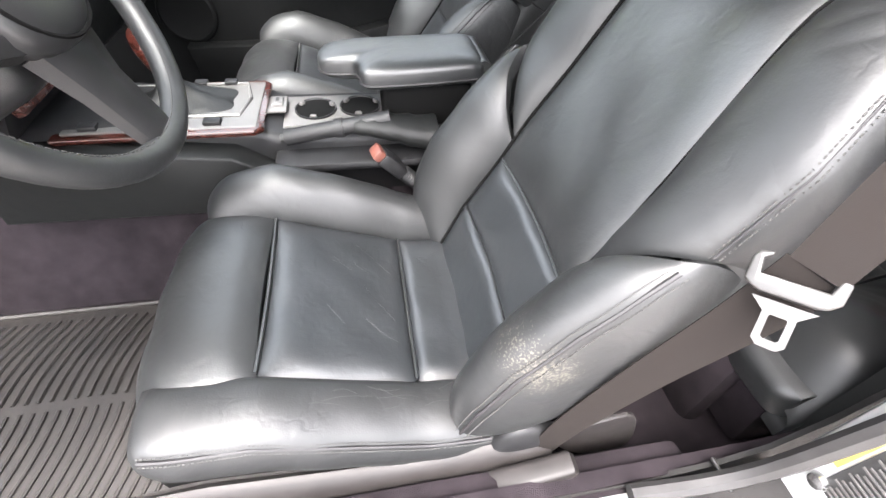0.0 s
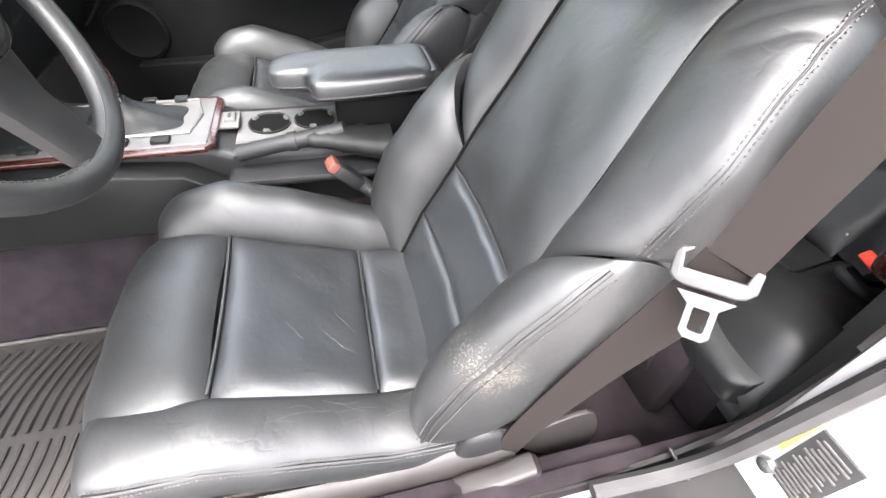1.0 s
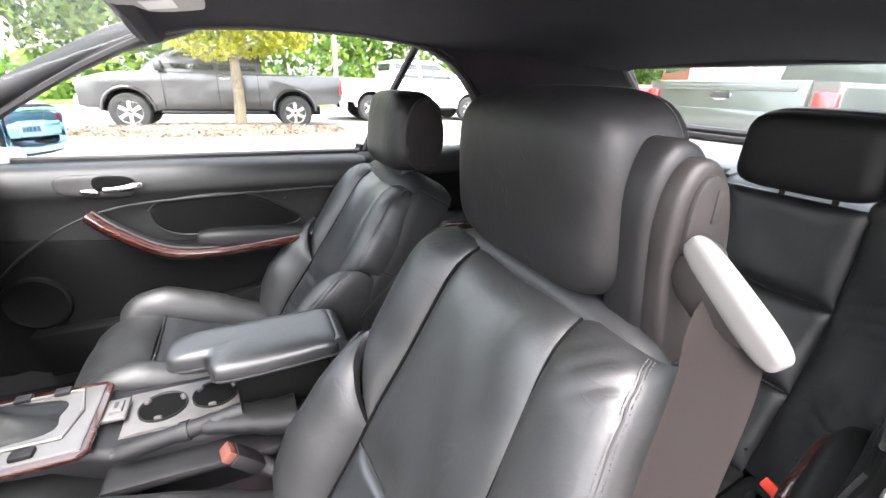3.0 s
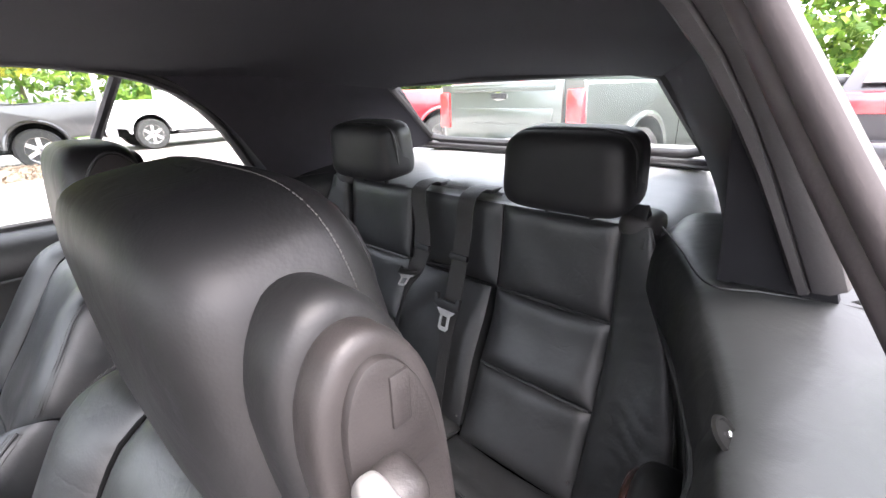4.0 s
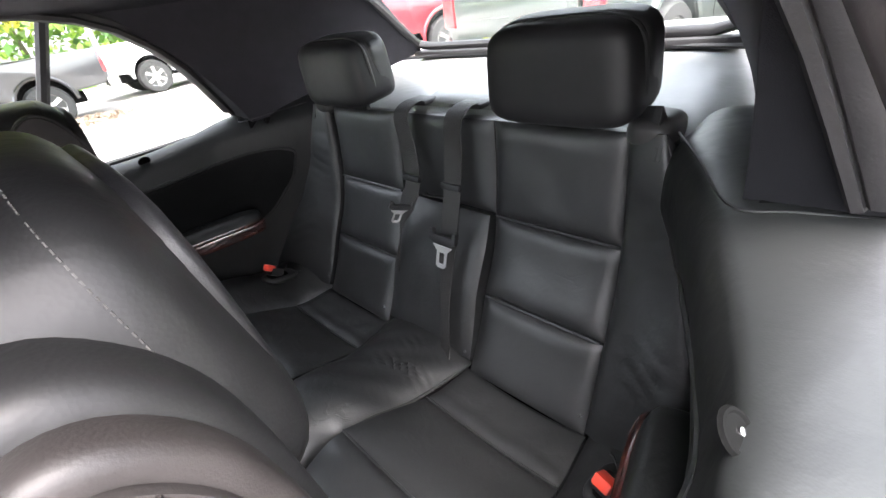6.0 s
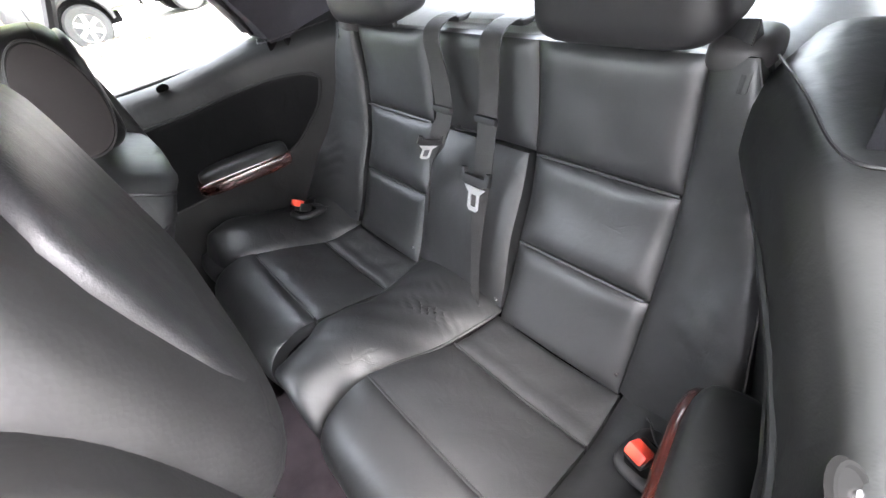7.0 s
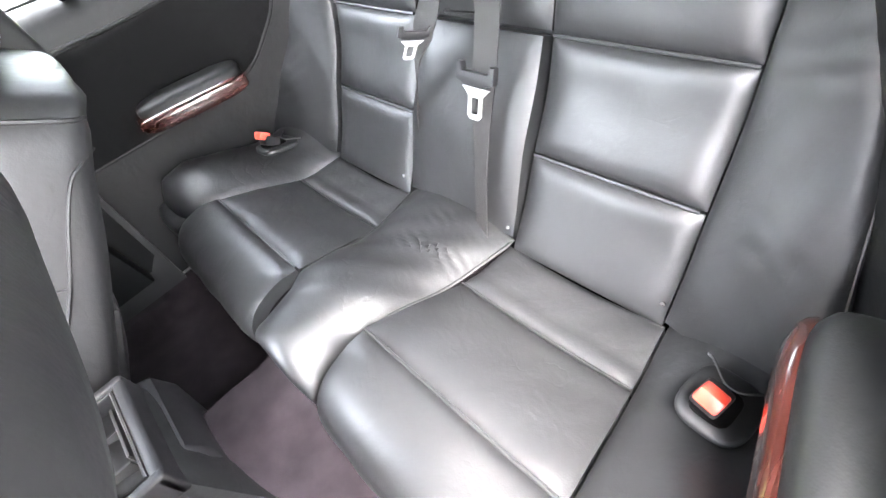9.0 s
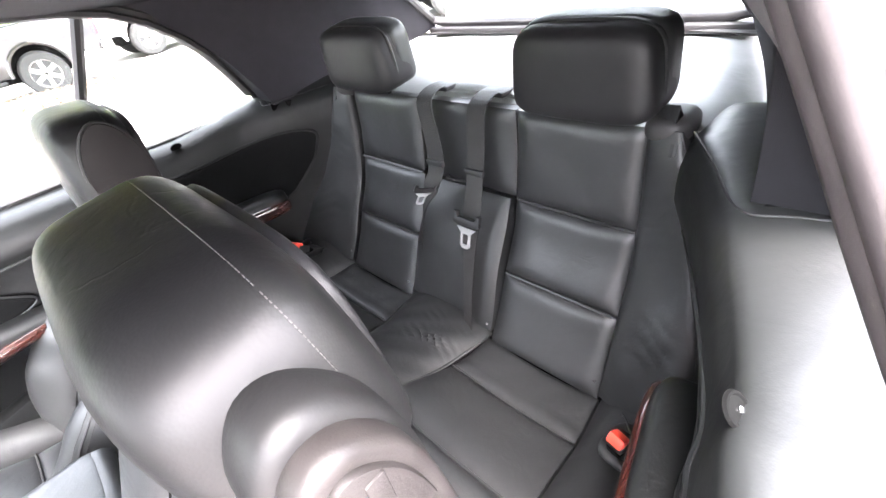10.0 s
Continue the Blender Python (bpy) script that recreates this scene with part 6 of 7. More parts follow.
    part("hinge_cover", pillow((0.10, 0.03, 0.12), (0.075, s * 0.640, 0.40), (0, 20, 0), 3.0, 24, 14), PLASTIC, base_)
    if s < 0:
        part("rail_flap", prism([tuple(q) for q in curve_at([(0.12, 0.40), (0.17, 0.335), (0.235, 0.300), (0.268, 0.330), (0.262, 0.39), (0.225, 0.46), (0.14, 0.43), (0.12, 0.40)], np.linspace(0, 1, 29))[:-1]], "y", -0.648, -0.640, 0.002, 1), TAUPE, base_)
    return root


front_seat(-1, 24.5, "worn black leather driver sport seat with creased cracked bolster", True)
front_seat(1, 30.0, "black leather passenger sport seat, leaning further back", False)


def front_belt():
    """Grey-brown belt hanging from the driver's tower to the sill, with its tongue."""
    root = thing("seat_belt", (0.1, -0.66, 0.4), "grey-brown driver seat belt with a pale latch tongue", "seat belt")
    top = smooth_path([(0.352, -0.632, 1.030), (0.335, -0.638, 1.036), (0.319, -0.647, 1.024), (0.298, -0.660, 0.990), (0.262, -0.674, 0.930), (0.236, -0.683, 0.880), (0.211, -0.6925, 0.827)], 22)
    lay = [Vector((-0.10, -0.86, -0.50)).lerp(Vector((0.60, -0.76, 0.21)), min(1.0, max(0.0, (k - 5) / 14))) for k in range(22)]
    part("shoulder_webbing", ribbon(top, [0.047 + 0.006 * min(1.0, k / 8) - 0.013 * max(0.0, (k - 8) / 13) for k in range(22)], lay, 0.0018), WEB, root)
    low = smooth_path([(0.213, -0.6915, 0.825), (0.195, -0.684, 0.75), (0.163, -0.672, 0.645), (0.120, -0.660, 0.50), (0.10, -0.655, 0.40)], 16)
    turn = [Vector((0.60, -0.76, 0.21)).lerp(Vector((0.9, -0.25, -0.3)), k / 15) for k in range(16)]
    part("lap_webbing", ribbon(low, [0.046 - 0.012 * k / 15 for k in range(16)], turn, 0.0018), WEB, root)
    across, down = Vector((0.62, -0.75, 0.21)).normalized(), Vector((-0.34, -0.61, -0.71))
    down = (down - across * down.dot(across)).normalized()
    face = down.cross(across)
    m = Matrix.Translation((0.2035, -0.6915, 0.809)) @ Matrix(((*across, 0), (*face, 0), (*(-down), 0), (0, 0, 0, 1))).transposed()
    m = m @ Matrix.Diagonal((0.84, 1.0, 0.74, 1.0))
    grip = [(-0.037, -0.004), (-0.037, 0.022), (-0.033, 0.029), (-0.022, 0.031), (-0.022, 0.027), (-0.028, 0.022), (-0.026, 0.006), (0.026, 0.006), (0.030, 0.024), (0.035, 0.026), (0.038, 0.018), (0.037, -0.002), (0.030, -0.010), (0.022, -0.013), (-0.022, -0.013), (-0.030, -0.010)]
    tongue = part("latch_tongue", moved(prism(grip, "y", -0.010, 0.008, 0.005, 3), m), GRIP, root, "pale plastic latch grip")
    part("latch_plate", latch_blade(m, 0.0015), GRIP, tongue)


front_belt()


def front_buckle():
    root = thing("seat_belt_buckle", (-0.07, -0.13, 0.5), "black front buckle with a faded orange-red button", "buckle")
    way = Vector((-0.095, -0.14, 0.592)) - Vector((-0.02, -0.125, 0.505))
    q = way.to_track_quat("Z", "Y").to_matrix().to_4x4()
    m = Matrix.Translation((-0.088, -0.139, 0.583)) @ q
    part("housing", moved(block((0.040, 0.028, 0.064), (0, 0, -0.035), 0.007, 2), m), PLASTIC, root)
    part("release_button", moved(block((0.034, 0.023, 0.018), (0, 0, 0.004), 0.004, 2), m), ORANGE, root, "faded orange-red button")
    ribs = [moved(lathe([(0.013, -0.003), (0.0165, 0.0), (0.013, 0.003)], 14), m @ pose(0, 0, -0.07 - 0.007 * i)) for i in range(8)]
    part("ribbed_boot", join(*ribs, tube([m @ Vector((0, 0, -0.06)), m @ Vector((0, 0, -0.13))], 0.010, 10)), PLASTIC, root)
    part("anchor_bolt", lathe([(0.0, 0.006), (0.008, 0.005), (0.01, 0.0)], 12, pose(0.005, -0.14, 0.475, 0, 60, 0)), STEEL, root)


front_buckle()


def rear_seat():
    """Two moulded rear places with a padded bridge between them."""
    root = thing("rear_seat", (0.8, 0, 0.25), "black leather rear seat for two with a padded centre bridge", "car seat")

    def line(t):
        """x and z up the seat back, t from its foot (0) to its top (1)."""
        q = curve_at([(0.885, 0.445), (0.935, 0.535), (0.974, 0.625), (1.018, 0.715), (1.042, 0.805), (1.058, 0.905), (1.064, 1.0)], t)
        return q[..., 0], q[..., 1]

    def back_at(y, t, out):
        x, z = line(t)
        return x - out * 0.93, y, z + out * 0.36

    hull = part("back_frame", sheet(lambda u, v: back_at((2 * v - 1) * mix3(0.56, 0.47, u), u * 0.985, -0.03), 14, 14, puff=0, thick=0.05, inside=(1.4, 0, 0.8)), PLASTIC, root)
    deep = (1.5, 0, 0.7)
    for s in (-1, 1):
        for t0, t1 in ((0.0, 0.322), (0.330, 0.648), (0.656, 1.0)):
            part("back_panel", sheet(lambda u, v: back_at(s * mix3(0.157, np.interp(mix3(t0, t1, u), [0, 1], [0.452, 0.432]), v), mix3(t0, t1, u), 0.0), 22, 22, puff=0.015, thick=0.025, power=9, inside=deep), REAR, hull)
        for t in (0.326, 0.652):
            part("seam_piping", tube([Vector([float(c) for c in back_at(s * y, np.array(t), 0.004)]) for y in np.linspace(0.16, 0.438, 12)], 0.003, 6), REAR, hull)
        flare, curl = ([0.690, 0.690, 0.655, 0.545, 0.492], 0.045) if s > 0 else ([0.635, 0.625, 0.590, 0.530, 0.490], 0.03)
        part("side_wing", sheet(lambda u, v: back_at(s * mix3(np.interp(u, [0, 1], [0.456, 0.436]), np.interp(u, [0, 0.2, 0.45, 0.8, 1], flare), v), mix3(0.03, 1.01, u), 0.012 + 0.03 * np.sin(np.pi * np.clip(v, 0, 1) * 0.55) * mix3(1.0, 0.5, u) + curl * v**1.5 * np.clip(1 - u / 0.75, 0, 1) + 0.0013 * np.exp(-(((u - 0.30) / 0.13) ** 2) - ((v - 0.55) / 0.25) ** 2) * np.sin(u * 95 + v * 9 + 2 * np.sin(v * 11)) + 0.0007 * np.exp(-(((u - 0.7) / 0.12) ** 2)) * np.sin(u * 120 - v * 7)), 110, 34, puff=0.012, thick=0.04, power=8, inside=deep, ripple=0.0012), REAR_SOFT, hull)
        part("wing_side", sheet(lambda u, v: back_at(s * (np.interp(u, [0, 0.2, 0.45, 0.8, 1], flare) + 0.003 - 0.002 * v), mix3(0.03, 1.0, u), mix3(0.035, -0.05, v) * mix3(1.0, 0.8, u) + curl * (1 - v) * np.clip(1 - u / 0.75, 0, 1)), 22, 12, puff=0.004, thick=0.012, inside=(1.0, 0, 0.7)), REAR, hull)
        # top of the wing with the belt slot
        part("wing_cap", pillow((0.10, 0.075, 0.05), (1.085, s * 0.462, 1.004), (0, 0, 0), 3.0, 28, 16), PLASTIC_GREY, hull)
        for y in (0.152, 0.446):
            part("press_stud", lathe([(0.0, 0.003), (0.0035, 0.0028), (0.0042, 0.0)], 12, pose(0.905 - 0.020, s * y, 0.507, 0, -70, 0)), STEEL, hull)
    # middle: fixed upper pad and fold-down armrest
    part("centre_upper", sheet(lambda u, v: back_at((2 * v - 1) * 0.150, mix3(0.66, 1.0, u), -0.006), 20, 20, puff=0.010, thick=0.03, power=9, inside=deep), REAR, hull)
    rest = part("centre_armrest", sheet(lambda u, v: back_at((2 * v - 1) * mix3(0.150, 0.140, u), mix3(0.04, 0.645, u), 0.002 + 0.016 * np.sin(np.pi * u)), 26, 22, puff=0.016, thick=0.04, power=7, inside=deep, ripple=0.0012), REAR_SOFT, hull)
    part("armrest_pull", tube(smooth_path([(1.016, -0.036, 0.826), (0.992, -0.012, 0.836), (0.992, 0.014, 0.834), (1.016, 0.036, 0.824)], 10), 0.006, 6, flat=0.5), REAR, rest)

    # headrests
    for s in (-1, 1):
        hr = part("headrest", pillow((0.125, 0.268, 0.158), (1.055, s * 0.321, 1.098), (0, -6, 0), 5.0, 52, 32, shape=lambda p: Vector((p.x * (1 - 0.12 * p.z), p.y * (1 - 0.05 * p.z), p.z))), PLASTIC, root)
        m = pose(1.055, s * 0.321, 1.098, 0, -6, 0)
        part("headrest_shell", moved(pillow((0.078, 0.271, 0.161), (0.027, 0, 0), (0, 0, 0), 5.0, 52, 32), m), REAR, hr)
        loop = []
        for i in range(44):
            t = 2 * math.pi * i / 44
            c, d = math.cos(t), math.sin(t)
            k = (abs(c) ** 4 + abs(d) ** 4) ** -0.25
            loop.append(m @ Vector((-0.012, 0.1345 * c * k, 0.0795 * d * k)))
        part("headrest_piping", tube(loop, 0.0035, 6, closed=True), REAR, hr)
        for w in (-0.05, 0.05):
            part("headrest_post", tube([(1.07, s * 0.318 + w, 0.98), (1.065, s * 0.318 + w, 1.03)], 0.006, 8), PLASTIC, hr)

    # cushion
    def top(x, y):
        return np.interp(x, [0.40, 0.42, 0.46, 0.52, 0.565, 0.65, 0.762, 0.80, 0.90], [0.42, 0.475, 0.512, 0.528, 0.530, 0.500, 0.452, 0.446, 0.450])

    low = (0.65, 0, 0.1)
    cushion = part("cushion_base", prism([(0.50, 0.26), (0.475, 0.42), (0.50, 0.46), (0.88, 0.42), (0.90, 0.26)], "y", -0.66, 0.66, 0.02, 2), CARPET, root, "dark carpeted front below the rear cushion")
    for s in (-1, 1):
        for x0, x1 in ((0.568, 0.758), (0.764, 0.885)):
            mat = REAR
            part("cushion_panel", sheet(lambda u, v: (mix3(x0, x1, u), s * mix3(np.interp(mix3(x0, x1, u), [0.57, 0.88], [0.108, 0.150]), np.interp(mix3(x0, x1, u), [0.57, 0.88], [0.490, 0.458]), v), top(mix3(x0, x1, u), 0) - 0.012 * np.sin(np.pi * v)), 20, 22, puff=0.010, thick=0.03, power=9, inside=low), mat, cushion)

        def nose(u, v):
            q = curve_at([(0.563, 0.530), (0.52, 0.533), (0.46, 0.512), (0.425, 0.46), (0.432, 0.38), (0.455, 0.28)], u)
            y = mix3(0.11 + 0.012 * u, 0.50 + 0.05 * u, v)
            return q[..., 0], s * y, q[..., 1] - 0.010 * np.sin(np.pi * v) * (1 - u)

        part("cushion_nose", sheet(nose, 30, 26, puff=0.010, thick=0.03, power=9, inside=low), REAR, cushion)
        part("seam_piping", tube([(0.565, s * y, 0.534 - 0.008 * math.sin(math.pi * (y - 0.108) / 0.382)) for y in np.linspace(0.112, 0.486, 14)], 0.0028, 6), REAR, cushion)
        part("seam_piping", tube([(0.761, s * y, 0.456 - 0.010 * math.sin(math.pi * (y - 0.13) / 0.345)) for y in np.linspace(0.134, 0.468, 14)], 0.0028, 6), REAR, cushion)

        def wing(u, v):
            # outer roll of the cushion beside the wheel arch
            x = mix3(0.455, 0.90, u)
            inner = np.interp(x, [0.45, 0.57, 0.88], [0.535, 0.494, 0.462])
            k = curve_at([(0.0, 0.0), (0.22, 0.028), (0.5, 0.050), (0.8, 0.052), (1.0, 0.012), (1.02, -0.10)], v)
            rise = np.interp(x, [0.44, 0.50, 0.6, 0.75, 0.85, 0.90], [0.2, 0.8, 1.0, 1.1, 1.3, 1.5])
            return x, s * (inner + (0.692 - inner) * k[..., 0]), top(x, 0) - 0.004 + k[..., 1] * rise - 0.06 * np.clip((0.50 - x) / 0.05, 0, 1)

        part("outer_bolster", sheet(wing, 34, 30, puff=0.008, thick=0.03, power=10, inside=(0.65, s * 0.55, 0.2), ripple=0.001), REAR_SOFT, cushion)
        part("bolster_front", sheet(lambda u, v: (mix3(0.452, 0.47, u), s * mix3(0.535, 0.680, v), mix3(0.505, 0.425, u)), 14, 12, puff=0.02, thick=0.03, inside=(0.7, s * 0.6, 0.35)), REAR, cushion)
        # buckle well
        well = thing("seat_belt_buckle", (0.765, s * 0.563, 0.53), "black rear belt buckle with a bright red button", "buckle", "rear buckles")
        m = pose(0.762, s * 0.556, 0.562, s * -6, 38, s * 8)
        part("pocket_pad", pillow((0.108, 0.084, 0.022), (0.780, s * 0.566, 0.522), (0, 14, s * 6), 3.2, 40, 14), REAR_SOFT, well, "sewn leather mouth of the buckle pocket")
        part("pocket_slot", pillow((0.062, 0.048, 0.008), (0.772, s * 0.562, 0.534), (0, 14, s * 6), 4.0, 28, 10), BLACK, well)
        part("pocket_fold", tube([pose(0.778, s * 0.566, 0.530, 0, 14, s * 6) @ Vector((0.040 - 0.016 * math.cos(3 * q), 0.044 * q, 0.0045)) for q in np.linspace(-1, 1, 14)], 0.0022, 6), REAR, well)
        part("housing", moved(block((0.045, 0.034, 0.026), (0.012, 0, -0.006), 0.005, 2), m), PLASTIC, well)
        part("release_button", moved(block((0.030, 0.030, 0.020), (-0.010, 0, 0.004), 0.004, 2), m), RED, well, "bright red button")
    # padded bridge between the cushions, its front arched over the tunnel
    def bridge(u, v):
        w = 2 * v - 1
        x = curve_at([(0.90,), (0.80,), (0.70,), (0.60,), (0.52,), (0.46,), (0.436,), (0.444,)], u)[..., 0]
        k = np.where(u > 0.85, 1.0, np.clip((0.575 - x) / 0.13, 0, 1))
        k = k * k * (3 - 2 * k)
        halfw = 0.106 + 0.044 * np.clip((x - 0.57) / 0.31, 0, 1) ** 1.3
        crown = 0.035 + 0.016 * np.clip((0.90 - x) / 0.35, 0, 1)
        rear = 0.459 + 0.061 / (1 + np.exp((x - 0.665) / 0.035)) - 0.006 + crown * (1 - np.abs(w) ** 2.6)
        roll = 0.065 * np.clip((u - 0.66) / 0.34, 0, 1) ** 2.2
        arch = 0.556 - 0.205 * np.abs(w) ** 2.4 - roll * (1 - 0.3 * w**2)
        y = halfw * w * (1 - k) + 0.132 * w * k
        fold = np.exp(-(((x - 0.79) / 0.055) ** 2)) * np.exp(-(((w + 0.25) / 0.5) ** 2)) * (0.5 + 0.5 * np.sin(x * 61 + w * 2.0))
        z = rear * (1 - k) + arch * k + 0.0042 * fold * np.sin((x * 0.83 - y * 0.55) * 330 + 1.8 * np.sin(y * 60))
        return x, y, z

    part("centre_bridge", sheet(bridge, 130, 44, puff=0.005, thick=0.02, power=12, inside=low, ripple=0.0012), REAR_SOFT, cushion)
    for s in (-1, 1):
        edge = [Vector([float(np.asarray(c)) for c in bridge(np.array(t), np.array(0.5 + 0.492 * s))]) + Vector((0, s * 0.001, 0.003)) for t in np.linspace(0.02, 0.97, 60)]
        part("bridge_welt", tube(edge, 0.0024, 6), REAR, cushion)


rear_seat()


def rear_belt(y, tongue_t, label):
    """Belt that hangs from the deck over the middle of the rear seat back."""
    root = thing("seat_belt", (1.0, y, 0.5), label, "seat belt", "rear belts")
    if y < 0:
        run = [(1.12, -0.066, 1.018), (1.075, -0.066, 1.022), (1.035, -0.067, 1.00), (1.020, -0.069, 0.93), (0.998, -0.072, 0.856), (0.962, -0.080, 0.77), (0.925, -0.086, 0.68), (0.895, -0.090, 0.58), (0.868, -0.094, 0.47)]
    else:
        run = [(1.12, 0.104, 1.018), (1.075, 0.104, 1.022), (1.035, 0.100, 1.00), (1.020, 0.078, 0.93), (0.990, 0.046, 0.862), (0.972, 0.062, 0.81), (0.958, 0.088, 0.75), (0.944, 0.118, 0.62), (0.925, 0.138, 0.47)]
    path = smooth_path(run, 34)
    k = int(33 * tongue_t)
    slim, roll = (0.010, 0.35) if y < 0 else (0.032, 1.1)
    widths = [0.050 - slim * min(1.0, max(0.0, (i - k) / 6)) for i in range(34)]
    lay = [Vector((0, 1, 0)).lerp(Vector((0.75, 0.66, 0)), roll * min(1.0, max(0.0, (i - k) / 7))) for i in range(34)]
    part("webbing", ribbon(path, widths, lay, 0.0018), WEB_BLACK, root)
    i = int(33 * tongue_t)
    p, d = path[i], (path[i + 1] - path[i]).normalized()
    out = Vector((-0.94, 0, 0.3))
    x = Vector((0, 1, 0))
    base = Matrix((( *x, 0), (*out.normalized(), 0), (*(-d), 0), (0, 0, 0, 1))).transposed()
    m = Matrix.Translation(p + out * 0.019) @ base @ (Matrix.Diagonal((1.12, 1.05, 1.0, 1.0)) if y < 0 else Matrix.Rotation(radians(58), 4, "Z") @ Matrix.Diagonal((0.8, 1.0, 0.75, 1.0)))
    tongue = part("latch_grip", moved(prism([(-0.036, -0.008), (-0.036, 0.018), (-0.027, 0.018), (-0.024, 0.006), (0.024, 0.006), (0.027, 0.018), (0.036, 0.018), (0.036, -0.008), (0.018, -0.014), (-0.018, -0.014)], "y", -0.006, 0.007, 0.003, 2), m), PLASTIC, root)
    part("latch_plate", latch_blade(m, 0.0013), BLADE, tongue, "bright steel latch plate")
    part("belt_keeper", block((0.012, 0.056, 0.014), tuple(path[16] + out * 0.004), 0.003, 2, (0, 15, 0)), PLASTIC, root)
    part("deck_slot", block((0.05, 0.07, 0.012), (1.115, y, 1.016), 0.004, 2), PLASTIC, root)


rear_belt(-0.066, 0.66, "black rear seat belt with a steel tongue hanging over the armrest")
rear_belt(0.104, 0.66, "black rear seat belt hanging beside the armrest")


def centre_console():
    root = thing("centre_console", (-0.2, 0.02, 0.28), "black centre console with burl wood gear surround and cup holders", "console")
    body = [(-0.78, 0.36), (-0.78, 0.62), (-0.60, 0.625), (-0.31, 0.60), (-0.28, 0.585), (0.20, 0.575), (0.272, 0.55), (0.285, 0.50), (0.275, 0.40)]
    part("console_body", prism(body, "y", -0.065, 0.125, 0.018, 3), PLASTIC, root)
    for s, y in ((-1, -0.118), (1, 0.158)):
        part("side_cheek", prism([(-0.80, 0.46), (-0.80, 0.60), (-0.60, 0.60), (-0.36, 0.575), (-0.30, 0.535), (-0.25, 0.50), (-0.25, 0.445), (-0.80, 0.455)], "y", y, y - s * 0.06, 0.022, 3), TRIM_DARK_SHADED, root)
    # gear gate in wood
    frame_ = [(-0.66, -0.085), (-0.315, -0.085), (-0.300, -0.07), (-0.300, 0.11), (-0.315, 0.125), (-0.66, 0.125)]
    surround = part("gear_surround", moved(prism(frame_, "z", 0.0, 0.014, 0.005, 2), Matrix.Translation((0, 0, 0.600)) @ Matrix.Shear("XY", 4, (0, 0))), WOOD, root, "lacquered burl wood surround")
    part("gate_plate", block((0.335, 0.185, 0.012), (-0.478, 0.018, 0.612), 0.005, 2), SATIN, surround, "satin silver gear plate")
    part("gate_edge", tube([(-0.61, -0.035, 0.619), (-0.345, -0.035, 0.619), (-0.332, 0.03, 0.619), (-0.345, 0.098, 0.619), (-0.61, 0.098, 0.619)], 0.004, 6), SATIN, surround)
    boot = []
    for x, z, w, fold in ((-0.452, 0.612, 0.092, 0.0), (-0.452, 0.619, 0.089, 0.04), (-0.455, 0.624, 0.074, 0.10), (-0.460, 0.630, 0.056, 0.14), (-0.466, 0.640, 0.038, 0.12), (-0.471, 0.652, 0.026, 0.06), (-0.472, 0.664, 0.019, 0.0)):
        ring = []
        for k in range(40):
            a = 2 * math.pi * k / 40
            q = w * (1 + fold * math.cos(6 * a + 40 * w)) * (abs(math.cos(a)) ** 4 + abs(math.sin(a)) ** 4) ** -0.25
            ring.append((x + q * math.cos(a), 0.033 + q * 0.62 * math.sin(a), z))
        boot.append(ring)
    part("gear_boot", loft(boot), TRIM_DARK_SHADED, root)
    knob = part("gear_knob", pillow((0.050, 0.052, 0.10), (-0.480, 0.03, 0.712), (0, -14, 0), 2.6, 28, 18, shape=lambda p: Vector((p.x * (0.85 + 0.15 * p.z), p.y * (0.85 + 0.15 * p.z), p.z))), WOOD, root, "burl wood gear knob")
    part("knob_collar", lathe([(0.0, 0.655), (0.017, 0.655), (0.019, 0.660), (0.015, 0.668), (0.0, 0.668)], 20, pose(-0.472, 0.03, 0)), CHROME, knob)
    for i in range(4):
        part("window_switch", block((0.032, 0.022, 0.010), (-0.60 + 0.07 * i, -0.058, 0.621), 0.003, 2), PLASTIC, root)
    for i in range(3):
        part("seat_switch", block((0.026, 0.020, 0.010), (-0.50 + 0.06 * i, 0.103, 0.621), 0.003, 2), PLASTIC, root)
    part("gear_letters", join(*(block((0.006, 0.004, 0.001), (-0.56 + 0.018 * i, -0.022 + 0.010 * (k % 2), 0.6195), 0) for i in range(3) for k in range(2))), PLATE, root)
    # cup holders
    for x, y in ((-0.208, 0.025), (-0.116, 0.03)):
        cup = part("cup_holder", lathe([(0.030, 0.545), (0.034, 0.546), (0.0385, 0.592), (0.0415, 0.5965), (0.043, 0.5965), (0.043, 0.585), (0.035, 0.54), (0.0, 0.54)], 32, pose(x, y, 0)), PLASTIC, root)
        # flat black disc under the rim stands in for the shade inside the cup
        part("cup_shade_disc", lathe([(0.0, 0.5938), (0.0405, 0.5938), (0.0405, 0.593), (0.0, 0.593)], 28, pose(x, y, 0)), BLACK, cup)
        for a in (0.4, 2.5, 4.6):
            part("cup_clip", block((0.008, 0.014, 0.012), (x + 0.036 * math.cos(a), y + 0.036 * math.sin(a), 0.594), 0.003, 2, (0, 0, math.degrees(a))), CUP, cup)
    part("cup_plinth", prism([(-0.275, -0.035), (-0.055, -0.03), (-0.055, 0.095), (-0.275, 0.095)], "z", 0.56, 0.592, 0.012, 2), CUP, root)
    part("switch_frame", block((0.040, 0.062, 0.008), (-0.285, 0.033, 0.602), 0.003, 2), SATIN, root)
    part("hazard_switch", block((0.022, 0.035, 0.012), (-0.283, 0.035, 0.606), 0.003, 2), SATIN, root)
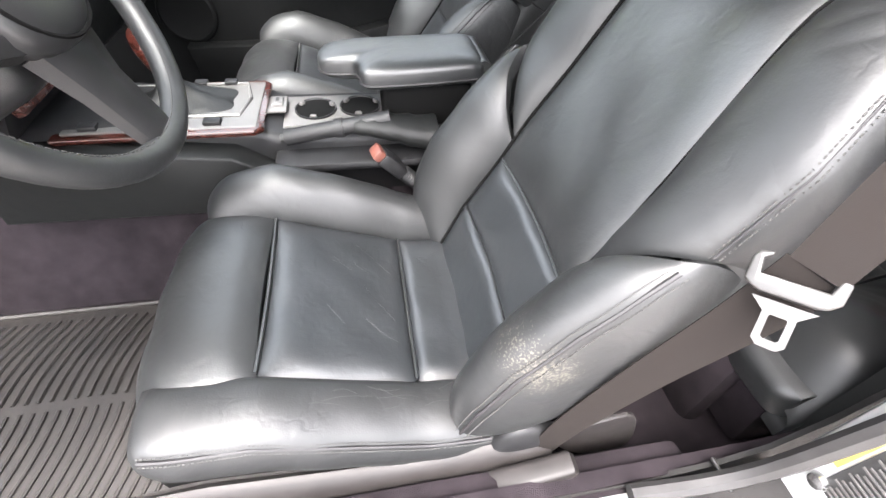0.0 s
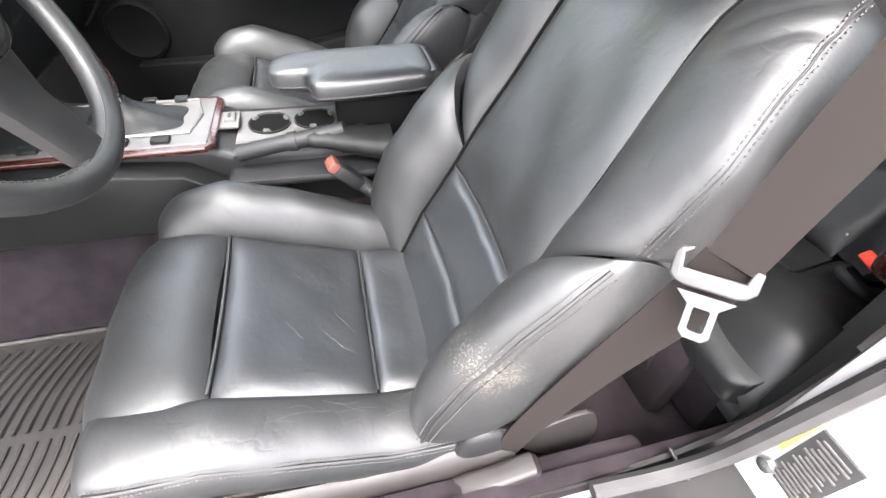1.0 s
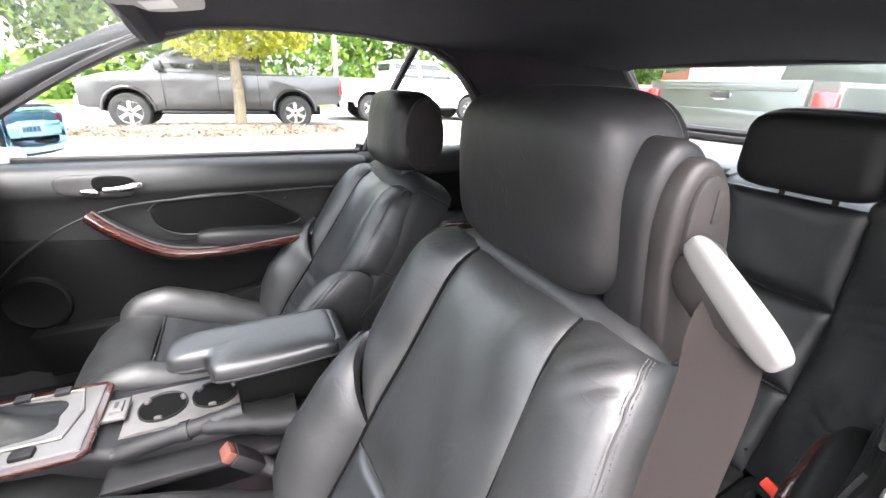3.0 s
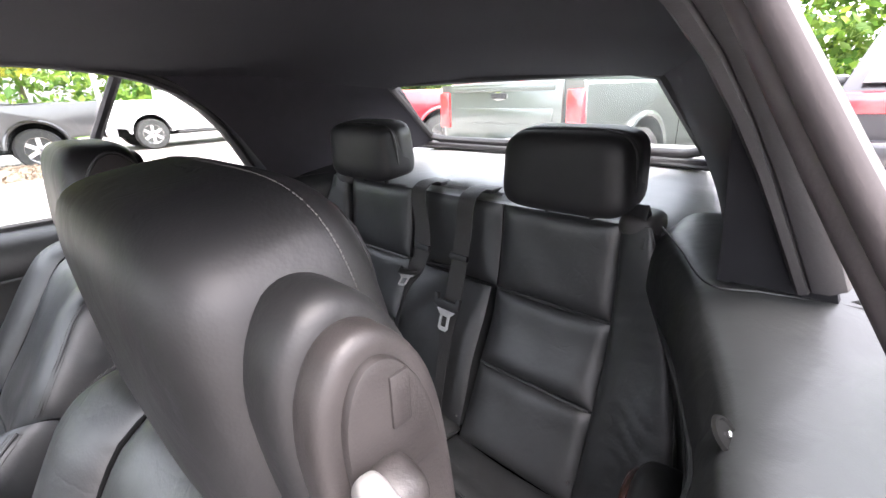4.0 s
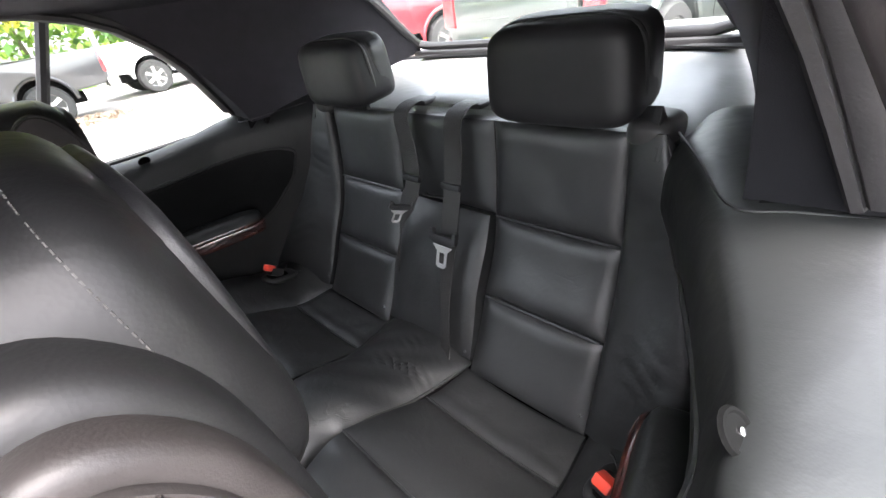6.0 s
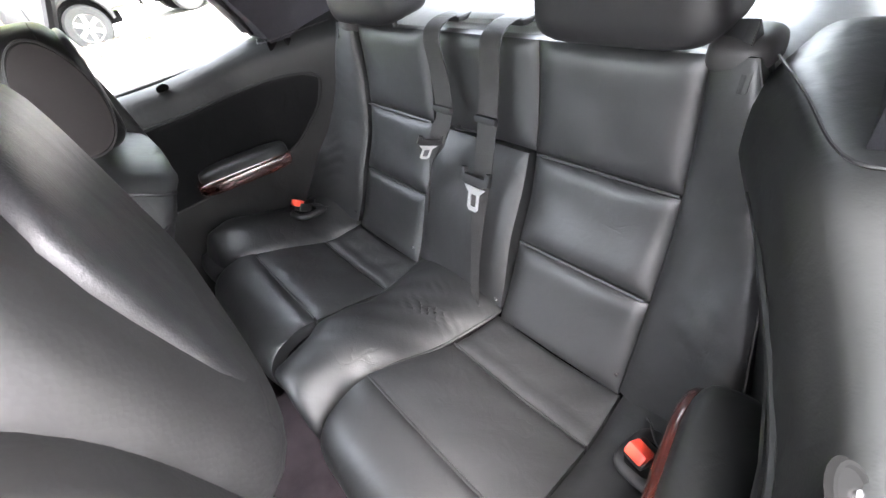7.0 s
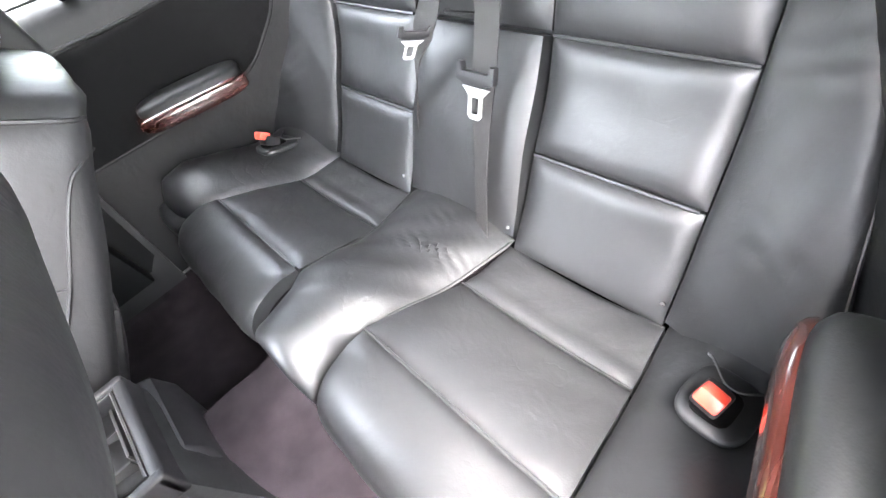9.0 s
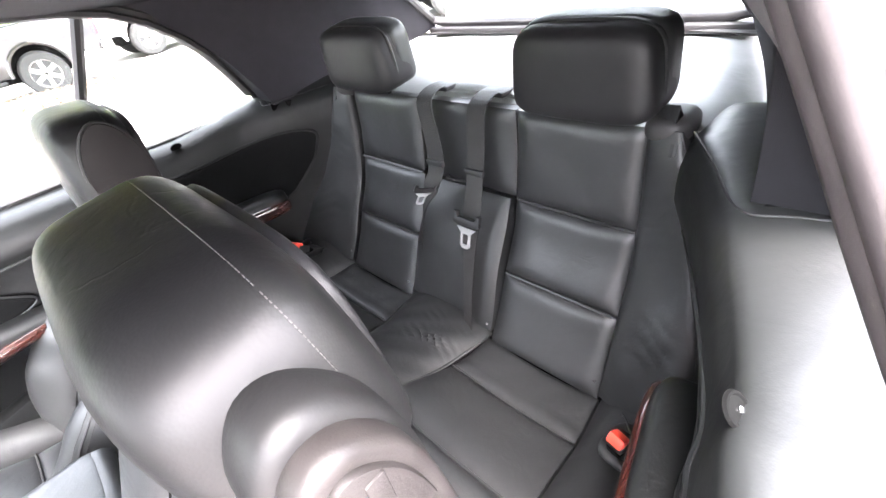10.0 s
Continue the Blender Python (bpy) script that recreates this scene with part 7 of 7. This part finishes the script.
    part("hazard_mark", block((0.006, 0.016, 0.002), (-0.283, 0.035, 0.6125), 0), PRINT, root)
    # hand brake in its trough
    part("brake_trough", block((0.30, 0.075, 0.02), (-0.14, -0.085, 0.545), 0.008, 2), PLASTIC, root)
    brake = part("hand_brake", tube(smooth_path([(-0.262, -0.078, 0.590), (-0.20, -0.082, 0.603), (-0.12, -0.088, 0.618), (-0.06, -0.090, 0.630)], 14), 0.0155, 12), PLASTIC, root)
    part("brake_button", tube([(-0.272, -0.077, 0.588), (-0.258, -0.078, 0.591)], 0.008, 10), PLASTIC_GREY, brake)
    part("brake_collar", tube([(-0.165, -0.085, 0.610), (-0.150, -0.086, 0.612)], 0.0185, 12), PLASTIC, brake)
    part("brake_gaiter", loft([[(x, y + 0.042 * w * math.cos(t), z + 0.030 * w * math.sin(t)) for t in (2 * math.pi * k / 14 for k in range(14))] for x, y, z, w in ((-0.13, -0.088, 0.616, 0.45), (-0.115, -0.089, 0.616, 0.58), (-0.105, -0.089, 0.615, 0.56), (-0.09, -0.089, 0.614, 0.70), (-0.08, -0.09, 0.612, 0.67), (-0.06, -0.09, 0.610, 0.84), (-0.048, -0.09, 0.607, 0.80), (-0.025, -0.09, 0.602, 0.98), (-0.01, -0.09, 0.598, 0.95), (0.03, -0.09, 0.59, 1.2))]), TRIM_DARK_SHADED, root)

    # armrest lid: its nose reaches forwards beside a notch for the hand brake
    plan = [(0.120, -0.055), (0.02, -0.060), (-0.085, -0.058), (-0.108, -0.045), (-0.112, -0.018), (-0.122, 0.0), (-0.150, 0.004), (-0.178, 0.012), (-0.190, 0.036), (-0.188, 0.070), (-0.170, 0.094), (-0.12, 0.100), (0.02, 0.100), (0.120, 0.095), (0.132, 0.075), (0.134, 0.020), (0.132, -0.035), (0.120, -0.055)]
    plan = [tuple(q) for q in curve_at(plan, np.linspace(0, 1, 97))[:-1]]
    lift = Matrix.Translation((0, 0, 0.69)) @ Matrix.Rotation(radians(-2), 4, "Y")
    mid, rings = Vector((0.0, 0.042, 0)), []
    for a in np.linspace(-math.pi / 2 + 0.02, math.pi / 2 - 0.02, 33):
        k, h = abs(math.cos(a)) ** (2 / 3.8), math.copysign(abs(math.sin(a)) ** (2 / 3.8), a)
        rings.append([lift @ (mid + (Vector((x, y, 0)) - mid) * k + Vector((0, 0, h * 0.029))) for x, y in plan])
    arm = part("armrest_lid", loft(rings), LEATHER, root, angle=70)
    part("armrest_seam", tube([lift @ (mid + (Vector((x, y, 0)) - mid) * 0.997 + Vector((0, 0, -0.010))) for x, y in plan], 0.0024, 5, closed=True), RUBBER, arm)
    part("armrest_box", block((0.18, 0.12, 0.09), (0.02, 0.02, 0.622), 0.014, 3), BLACK, root)
    part("armrest_hinge", tube([(0.125, -0.045, 0.690), (0.125, 0.085, 0.690)], 0.024, 12), LEATHER, root)
    # rear tray behind the armrest
    tray = part("rear_tray", block((0.116, 0.016, 0.060), (0.203, -0.113, 0.582), 0.006, 3), PLASTIC, root)
    for size, spot in (((0.116, 0.016, 0.060), (0.203, 0.086, 0.582)), ((0.018, 0.215, 0.060), (0.252, -0.0135, 0.580)), ((0.016, 0.215, 0.060), (0.150, -0.0135, 0.584))):
        part("tray_wall", block(size, spot, 0.006, 3), PLASTIC, tray)
    part("tray_lip", tube([(0.161, -0.100, 0.608), (0.240, -0.100, 0.606), (0.240, 0.073, 0.606), (0.161, 0.073, 0.608)], 0.003, 6, closed=True), PLASTIC_GREY, tray)
    part("tray_well", block((0.100, 0.190, 0.010), (0.202, -0.0135, 0.556), 0.002), BLACK, tray)
    for size, spot in (((0.005, 0.100, 0.030), (0.222, 0.015, 0.575)), ((0.045, 0.005, 0.026), (0.198, 0.025, 0.573)), ((0.005, 0.060, 0.026), (0.178, 0.045, 0.573)), ((0.045, 0.005, 0.030), (0.200, -0.045, 0.575))):
        part("tray_divider", block(size, spot, 0.0015), PLASTIC_GREY, tray)
    part("tray_screw", lathe([(0.0, 0.003), (0.004, 0.003), (0.005, 0.0)], 12, pose(0.180, 0.060, 0.562)), BLACK, tray)
    part("rear_face", sheet(lambda u, v: (mix3(0.258, 0.285, u), mix3(-0.118, 0.092, v), mix3(0.575, 0.36, u)), 10, 10, puff=0.008, thick=0.02, inside=(0, 0.02, 0.45)), TRIM, root)


centre_console()
